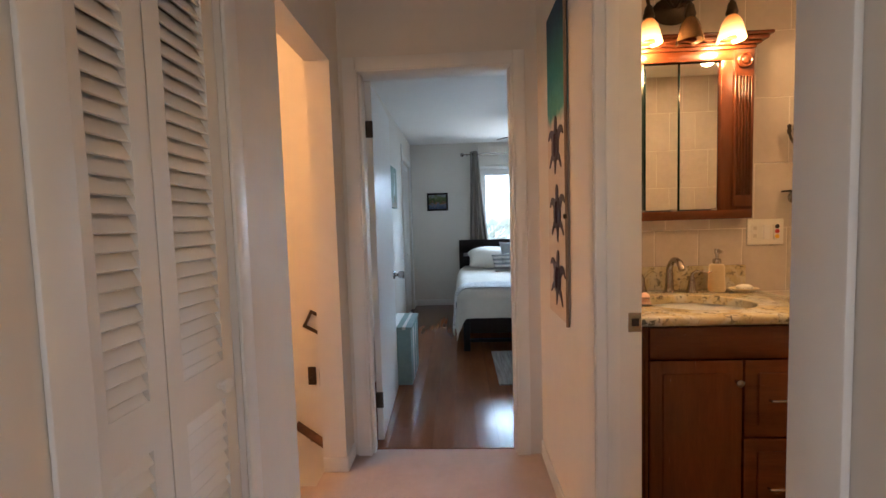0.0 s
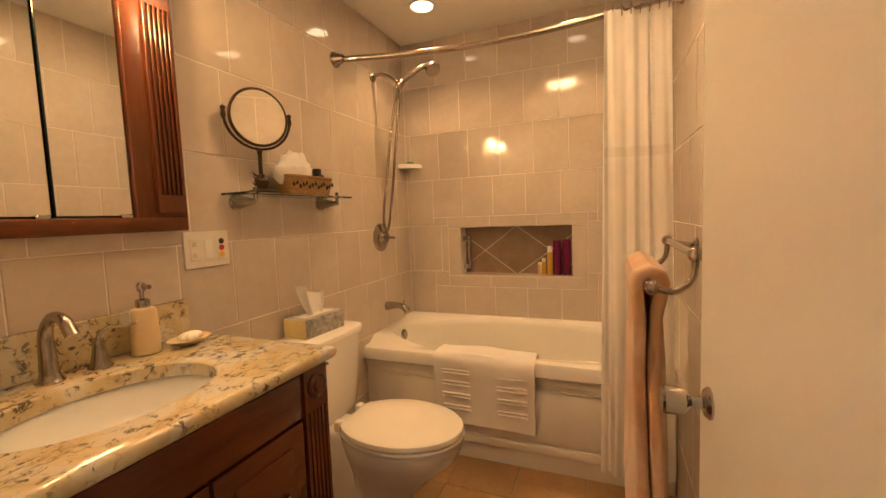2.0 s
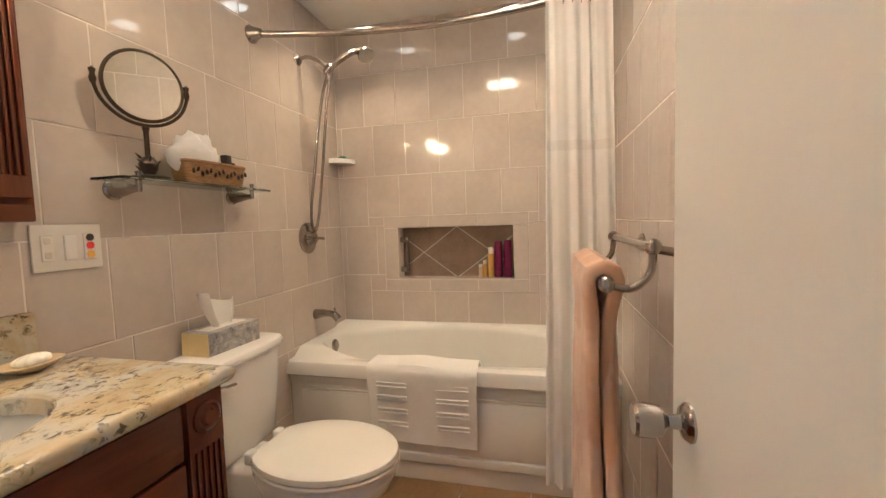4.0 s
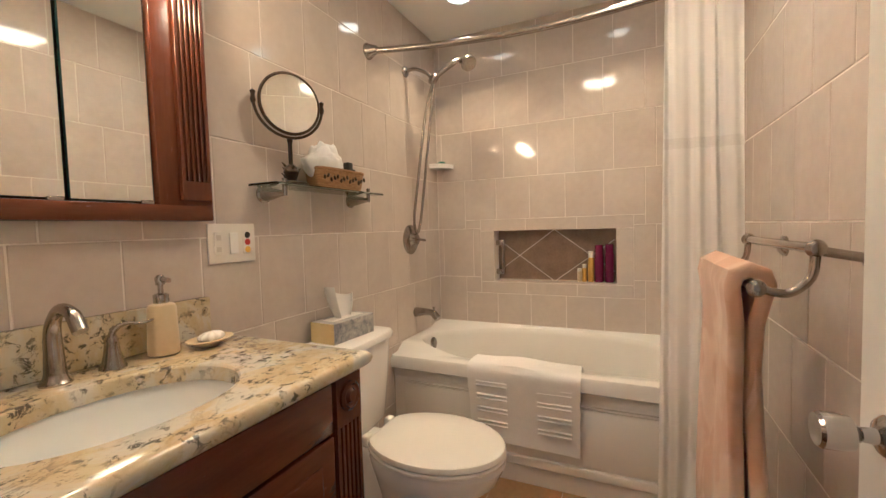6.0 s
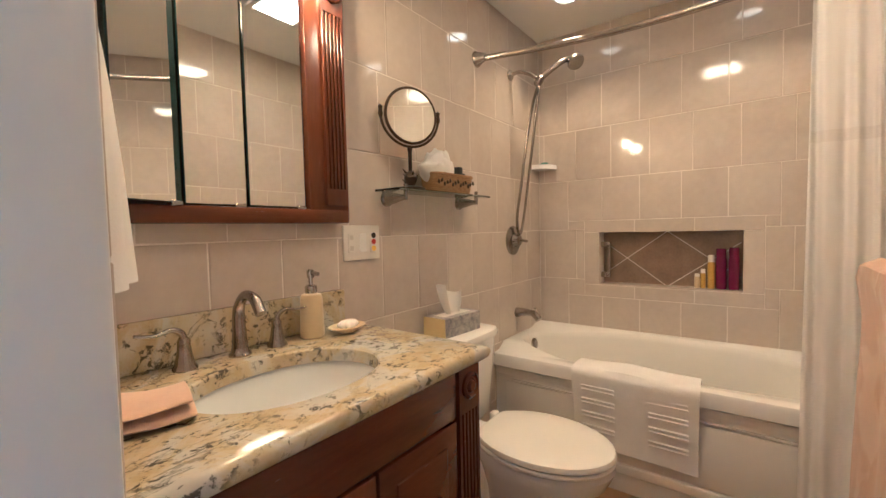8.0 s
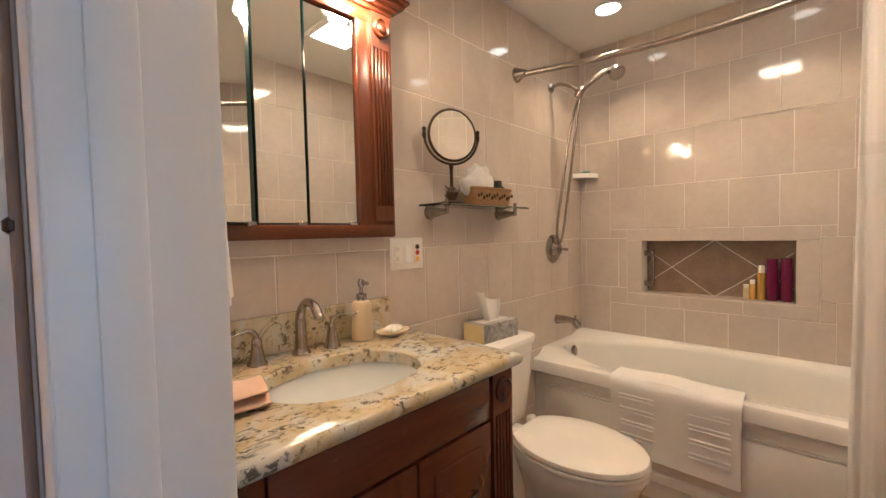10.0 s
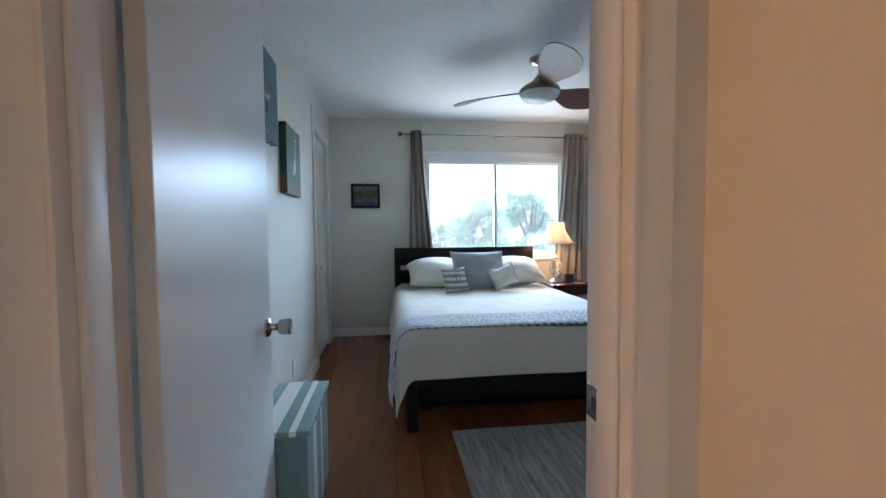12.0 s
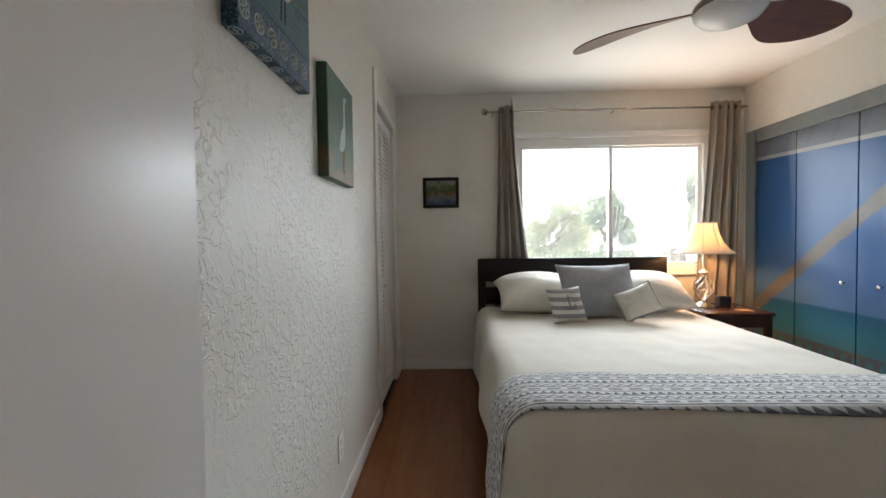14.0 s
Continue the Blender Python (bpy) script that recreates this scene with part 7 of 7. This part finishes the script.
    for i, (b, a) in enumerate(zip(edges, edges[1:])):
        th = thing("mural_closet_door", (BED_E, 0, 0), "glossy closet door panel printed with a tropical beach", "closet door", "mural closet doors")
        part("panel", box(0.010, 0.034, a + 0.003, b - 0.003, 0.02, 2.005, 0.002), m, th)
        if i in (1, 2, 3):
            hy = (a + 0.08) if i != 2 else (b - 0.16)
            part("knob", lathe([(0.006, 0), (0.006, 0.012), (0.012, 0.018), (0.012, 0.026), (0, 0.028)], 16, Matrix.Translation((0.010, hy, 0.86)) @ WEST_M), M["chrome"], th, "small chrome knob")
    tr = thing("door_track", (BED_E, 0, 0), "grey metal sliding door track under the soffit", "track", kind="structure")
    part("track", box(0.004, 0.060, 4.52, 8.085, 2.007, 2.0585, 0.002), M["track"], tr)
    part("valance", box(-0.014, 0.003, 4.52, 7.97, 1.945, 2.056, 0.003), M["valance"], tr, "grey glossy valance board")
    part("side_board", box(-0.014, 0.009, 7.985, 8.085, 0.014, 2.056, 0.003), M["valance"], tr)
    part("floor_guide", box(0.004, 0.050, 4.52, 8.085, 0.0, 0.014, 0.002), M["track"], tr)


M["valance"] = surface("grey_valance", (0.17, 0.19, 0.20), (0.22, 0.24, 0.25), 3, 0.18)
M["track"] = surface("grey_track", (0.16, 0.17, 0.19), (0.22, 0.23, 0.25), 5, 0.4, 0.3)
mural()

# ---- outside the window ----


def leaf_material(name, c1, c2):
    m, t, nodes, bsdf = shader(name)
    g = nodes.new("ShaderNodeNewGeometry")
    link(t, ramp(t, g.outputs["Random Per Island"], [(0.0, c1), (1.0, c2)]), bsdf.inputs["Base Color"])
    bsdf.inputs["Roughness"].default_value = 0.6
    tr = nodes.new("ShaderNodeBsdfTranslucent")
    tr.inputs[0].default_value = (*(c * 1.3 for c in c2), 1)
    mx = nodes.new("ShaderNodeMixShader")
    mx.inputs[0].default_value = 0.55
    link(t, bsdf.outputs[0], mx.inputs[1])
    link(t, tr.outputs[0], mx.inputs[2])
    link(t, mx.outputs[0], nodes["Material Output"].inputs[0])
    return m


M["leaf"] = leaf_material("tree_leaves", (0.12, 0.17, 0.10), (0.22, 0.27, 0.17))
M["palm_leaf"] = leaf_material("palm_leaves", (0.18, 0.21, 0.13), (0.30, 0.32, 0.22))
M["bark"] = surface("bark", (0.11, 0.085, 0.06), (0.20, 0.16, 0.12), 3, 0.9, bump=0.9, bump_scale=12, distance=0.03)
GROUND = -3.2


def leafy_tree(x, y, height, spread, seed, label):
    rnd = random.Random(seed)
    th = thing("tree", (x, y, GROUND), label, "tree", "trees outside")
    part("trunk", tube(smooth_path([(0, 0, 0), (0.15, 0.05, height * 0.25), (-0.1, 0.1, height * 0.5), (0.05, 0, height * 0.8)], 4), 0.3, 10, [0.28 - 0.018 * i for i in range(13)]), M["bark"], th)
    verts, faces, hubs = [], [], []
    for k in range(26):
        a, q = rnd.uniform(0, 6.283), rnd.random() ** 0.6
        h = rnd.uniform(0.40, 0.98)
        r = spread * q * math.sin(math.pi * min(0.98, h * 0.78 + 0.10)) ** 0.8
        hubs.append((r * math.cos(a), r * math.sin(a), height * h, rnd.uniform(0.5, 1.0) * spread * 0.34))
    for k in range(7):
        hx, hy, hz, _ = hubs[k]
        part("limb", tube([(0, 0, height * 0.42), (hx * 0.5, hy * 0.5, (height * 0.42 + hz) / 2 + 0.2), (hx, hy, hz)], 0.08, 6, [0.11, 0.07, 0.03]), M["bark"], th)
    for hx, hy, hz, hr in hubs:
        for _ in range(330):
            d = Vector((rnd.gauss(0, 1), rnd.gauss(0, 1), rnd.gauss(0, 0.8))).normalized() * hr * rnd.random() ** 0.4
            c = Vector((hx, hy, hz)) + d
            u = Vector((rnd.gauss(0, 1), rnd.gauss(0, 1), rnd.gauss(0, 1))).normalized()
            w = u.orthogonal().normalized()
            s = rnd.uniform(0.10, 0.21)
            i = len(verts)
            verts += [tuple(c - u * s), tuple(c + w * s * 0.5), tuple(c + u * s), tuple(c - w * s * 0.5)]
            faces.append((i, i + 1, i + 2, i + 3))
    me = bpy.data.meshes.new("crown")
    me.from_pydata(verts, [], faces)
    me.materials.append(M["leaf"])
    c = new("crown", me)
    c.parent = th
    tagged(c, "dense green leafy crown")


def palm(x, y, height, seed, label):
    rnd = random.Random(seed)
    th = thing("palm_tree", (x, y, GROUND), label, "palm tree", "trees outside")
    part("trunk", tube(smooth_path([(0, 0, 0), (0.1, 0, height * 0.4), (0.0, 0.1, height * 0.75), (0, 0, height)], 5), 0.16, 10, [0.20 - 0.004 * i for i in range(16)]), M["bark"], th)
    for k in range(34):
        a, rise = rnd.uniform(0, 6.283), rnd.uniform(-0.5, 1.0)
        ln = rnd.uniform(1.1, 1.6)
        verts, faces = [], []
        fx, fy = math.cos(a), math.sin(a)
        hub = Vector((fx * 0.8 * (1 - 0.3 * abs(rise)), fy * 0.8 * (1 - 0.3 * abs(rise)), height + 0.1 + 0.9 * rise))
        out = (hub - Vector((0, 0, height))).normalized()
        side = out.orthogonal().normalized()
        up = out.cross(side)
        for j in range(22):
            q = math.radians(-115 + 230 * j / 21)
            d = (out * math.cos(q) + side * math.sin(q)).normalized()
            tip = hub + d * ln * 0.62 + Vector((0, 0, -0.22 * rnd.random())) + up * rnd.uniform(-0.06, 0.06)
            wv = d.cross(up).normalized() * 0.035
            i = len(verts)
            verts += [tuple(hub - wv * 0.5), tuple(hub + d * ln * 0.3 - wv), tuple(tip), tuple(hub + d * ln * 0.3 + wv)]
            faces.append((i, i + 1, i + 2, i + 3))
        me = bpy.data.meshes.new("frond")
        me.from_pydata(verts, [], faces)
        me.materials.append(M["palm_leaf"])
        f = new("frond", me)
        f.parent = th
        part("stalk", tube([(0, 0, height - 0.1), tuple(hub)], 0.02, 5), M["bark"], f)


palm(4.7, 19.5, 4.3, 1, "sunlit fan palm outside the window")
palm(3.2, 24.0, 3.6, 2, "lower sunlit fan palm by the house")
palm(9.6, 20.5, 5.4, 3, "taller fan palm at the side of the view")
leafy_tree(9.8, 27.0, 7.3, 2.7, 5, "round dense green tree beyond the palms")
leafy_tree(14.6, 29.0, 7.6, 3.4, 6, "wide green tree in the distance")
leafy_tree(7.2, 33.0, 5.2, 2.8, 7, "low green tree far across the lawn")

# ---- tiles and planks ----
TILE = {}


def tile_mesh(w, h, mat, depth=0.008, name="tile"):
    key = (round(w, 3), round(h, 3), mat)
    if key not in TILE:
        c = 0.0004 if mat == "floor_wood" else 0.0018
        v = [(-w / 2, -h / 2, 0), (w / 2, -h / 2, 0), (w / 2, h / 2, 0), (-w / 2, h / 2, 0)]
        v += [(x, y, depth - c) for x, y, _ in v[:4]]
        v += [(x - math.copysign(c, x), y - math.copysign(c, y), depth) for x, y, _ in v[:4]]
        f = [(8, 9, 10, 11)]
        for i in range(4):
            j = (i + 1) % 4
            f += [(i, j, 4 + j, 4 + i), (4 + i, 4 + j, 8 + j, 8 + i)]
        me = bpy.data.meshes.new(name)
        me.from_pydata(v, [], f)
        me.materials.append(M[mat])
        TILE[key] = me
    return TILE[key]


def cut(r, hole):
    """The pieces of a rectangle (a0, a1, b0, b1) outside another."""
    a0, a1, b0, b1 = r
    h0, h1, k0, k1 = hole
    if a1 <= h0 or a0 >= h1 or b1 <= k0 or b0 >= k1:
        return [r]
    out = []
    if b0 < k0:
        out.append((a0, a1, b0, k0))
    if b1 > k1:
        out.append((a0, a1, k1, b1))
    m0, m1 = max(b0, k0), min(b1, k1)
    if a0 < h0:
        out.append((a0, h0, m0, m1))
    if a1 > h1:
        out.append((h1, a1, m0, m1))
    return out


UNEVEN = random.Random(4)


def lay(parent, place, a0, a1, b0, b1, w, h, start, base, bond, mat, name, holes=(), gap=0.0035):
    """Lays pieces over a rectangle of a wall or floor; place(a, b) gives the pose of a piece's back."""
    row = math.floor((b0 - base) / h)
    while base + row * h < b1:
        z0, z1 = max(b0, base + row * h), min(b1, base + (row + 1) * h)
        off = start + bond * w * (row % 2)
        k = math.floor((a0 - off) / w)
        while off + k * w < a1:
            cells = [(max(a0, off + k * w), min(a1, off + (k + 1) * w), z0, z1)]
            for hole in holes:
                cells = [c for r in cells for c in cut(r, hole)]
            for c in cells:
                ww, hh = c[1] - c[0] - gap, c[3] - c[2] - gap
                if ww > 0.012 and hh > 0.012:
                    ob = new(name, tile_mesh(ww, hh, mat, name=name))
                    ob.parent = parent
                    ob.matrix_basis = place((c[0] + c[1]) / 2, (c[2] + c[3]) / 2)
                    if mat == "tile":
                        ob.matrix_basis = ob.matrix_basis @ pose(0, 0, 0, UNEVEN.uniform(-0.22, 0.22), UNEVEN.uniform(-0.22, 0.22), 0)
            k += 1
        row += 1


NORTH = Matrix(((1, 0, 0, 0), (0, 0, -1, 0), (0, 1, 0, 0), (0, 0, 0, 1)))
SOUTH = Matrix(((-1, 0, 0, 0), (0, 0, 1, 0), (0, 1, 0, 0), (0, 0, 0, 1)))
EASTW = Matrix(((0, 0, -1, 0), (-1, 0, 0, 0), (0, 1, 0, 0), (0, 0, 0, 1)))
WESTW = Matrix(((0, 0, 1, 0), (1, 0, 0, 0), (0, 1, 0, 0), (0, 0, 0, 1)))
OB = bpy.data.objects
frame_hole = (NY0 - 0.085, NY1 + 0.085, NZ0 - 0.07, NZ1 + 0.07)
lay(OB["wall_bath_north"], lambda a, b: Matrix.Translation((a, BATH_N + 0.008, b)) @ NORTH, BATH_W, BATH_E, 0.0, BATH_H, 0.203, 0.30, 2.831, 0.885, 0.25, "tile", "tile")
lay(OB["wall_bath_south"], lambda a, b: Matrix.Translation((a, BATH_S - 0.008, b)) @ SOUTH, BATH_W, BATH_E, 0.0, BATH_H, 0.203, 0.30, 2.70, 0.885, 0.5, "tile", "tile")
lay(OB["wall_bath_east"], lambda a, b: Matrix.Translation((BATH_E + 0.008, a, b)) @ EASTW, BATH_S, BATH_N, 0.45, BATH_H, 0.203, 0.30, 2.812, 0.885, 0.25, "tile", "tile", (frame_hole,))
lay(OB["wall_hall_east"], lambda a, b: Matrix.Translation((BATH_W, a, b)) @ WESTW, BATH_Y1 + 0.004, BATH_N, 0.0, BATH_H, 0.203, 0.30, 3.1, 0.885, 0.5, "tile", "tile")
for r in ((NY0 - 0.085, NY1 + 0.085, NZ1, NZ1 + 0.07), (NY0 - 0.085, NY1 + 0.085, NZ0 - 0.07, NZ0)):
    lay(OB["wall_bath_east"], lambda a, b: Matrix.Translation((BATH_E + 0.007, a, b)) @ EASTW, *r, 0.29, 0.07, r[0], r[2], 0, "tile", "border_tile")
for a in (NY0 - 0.085, NY1):
    lay(OB["wall_bath_east"], lambda a_, b_: Matrix.Translation((BATH_E + 0.007, a_, b_)) @ EASTW, a, a + 0.085, NZ0, NZ1, 0.085, NZ1 - NZ0, a, NZ0, 0, "tile", "border_tile")
# the niche is lined with brown tiles laid on the diagonal at its back
nb = bmesh.new()
box(BATH_E + 0.0985, BATH_E + 0.1045, NY0 + 0.001, NY1 - 0.001, NZ0 + 0.001, NZ1 - 0.001, bm=nb)
back = part("niche_back", nb, M["niche_tile"], OB["wall_bath_east"], "brown stone niche back", smooth=False)
zm = (NZ0 + NZ1) / 2
for c in [(NY0 + NY1) / 2 + 0.21 * k for k in (-3, -1, 1, 3)]:
    for sgn in (1, -1):
        zs = [z for z in [NZ0 + 0.002 + (NZ1 - NZ0 - 0.004) * q / 40 for q in range(41)] if NY0 + 0.004 < c + sgn * (z - zm) * 1.35 < NY1 - 0.004]
        if len(zs) > 6:
            part("joint", tube([(BATH_E + 0.098, c + sgn * (z - zm) * 1.35, z) for z in (zs[0], zs[-1])], 0.0022, 6), M["grout"], back)
part("niche_floor", blocks([(BATH_E + 0.001, BATH_E + 0.098, NY0 + 0.001, NY1 - 0.001, NZ0 + 0.0005, NZ0 + 0.008)]), M["tile"], OB["wall_bath_east"], smooth=False)
lay(OB["floor_bath"], lambda a, b: Matrix.Translation((a, b, -0.006)), BATH_W, 3.70, BATH_S, BATH_N, 0.305, 0.305, 1.9, 2.4, 0, "bath_floor", "tile")
lay(OB["floor_bedroom"], lambda a, b: Matrix.Translation((b, a, -0.006)) @ pose(0, 0, 0, 0, 0, 90), 4.075, BED_N, BED_W, BED_E + 0.06, 1.25, 0.127, 4.3, 0.6, 0.43, "floor_wood", "plank", gap=0.0006)
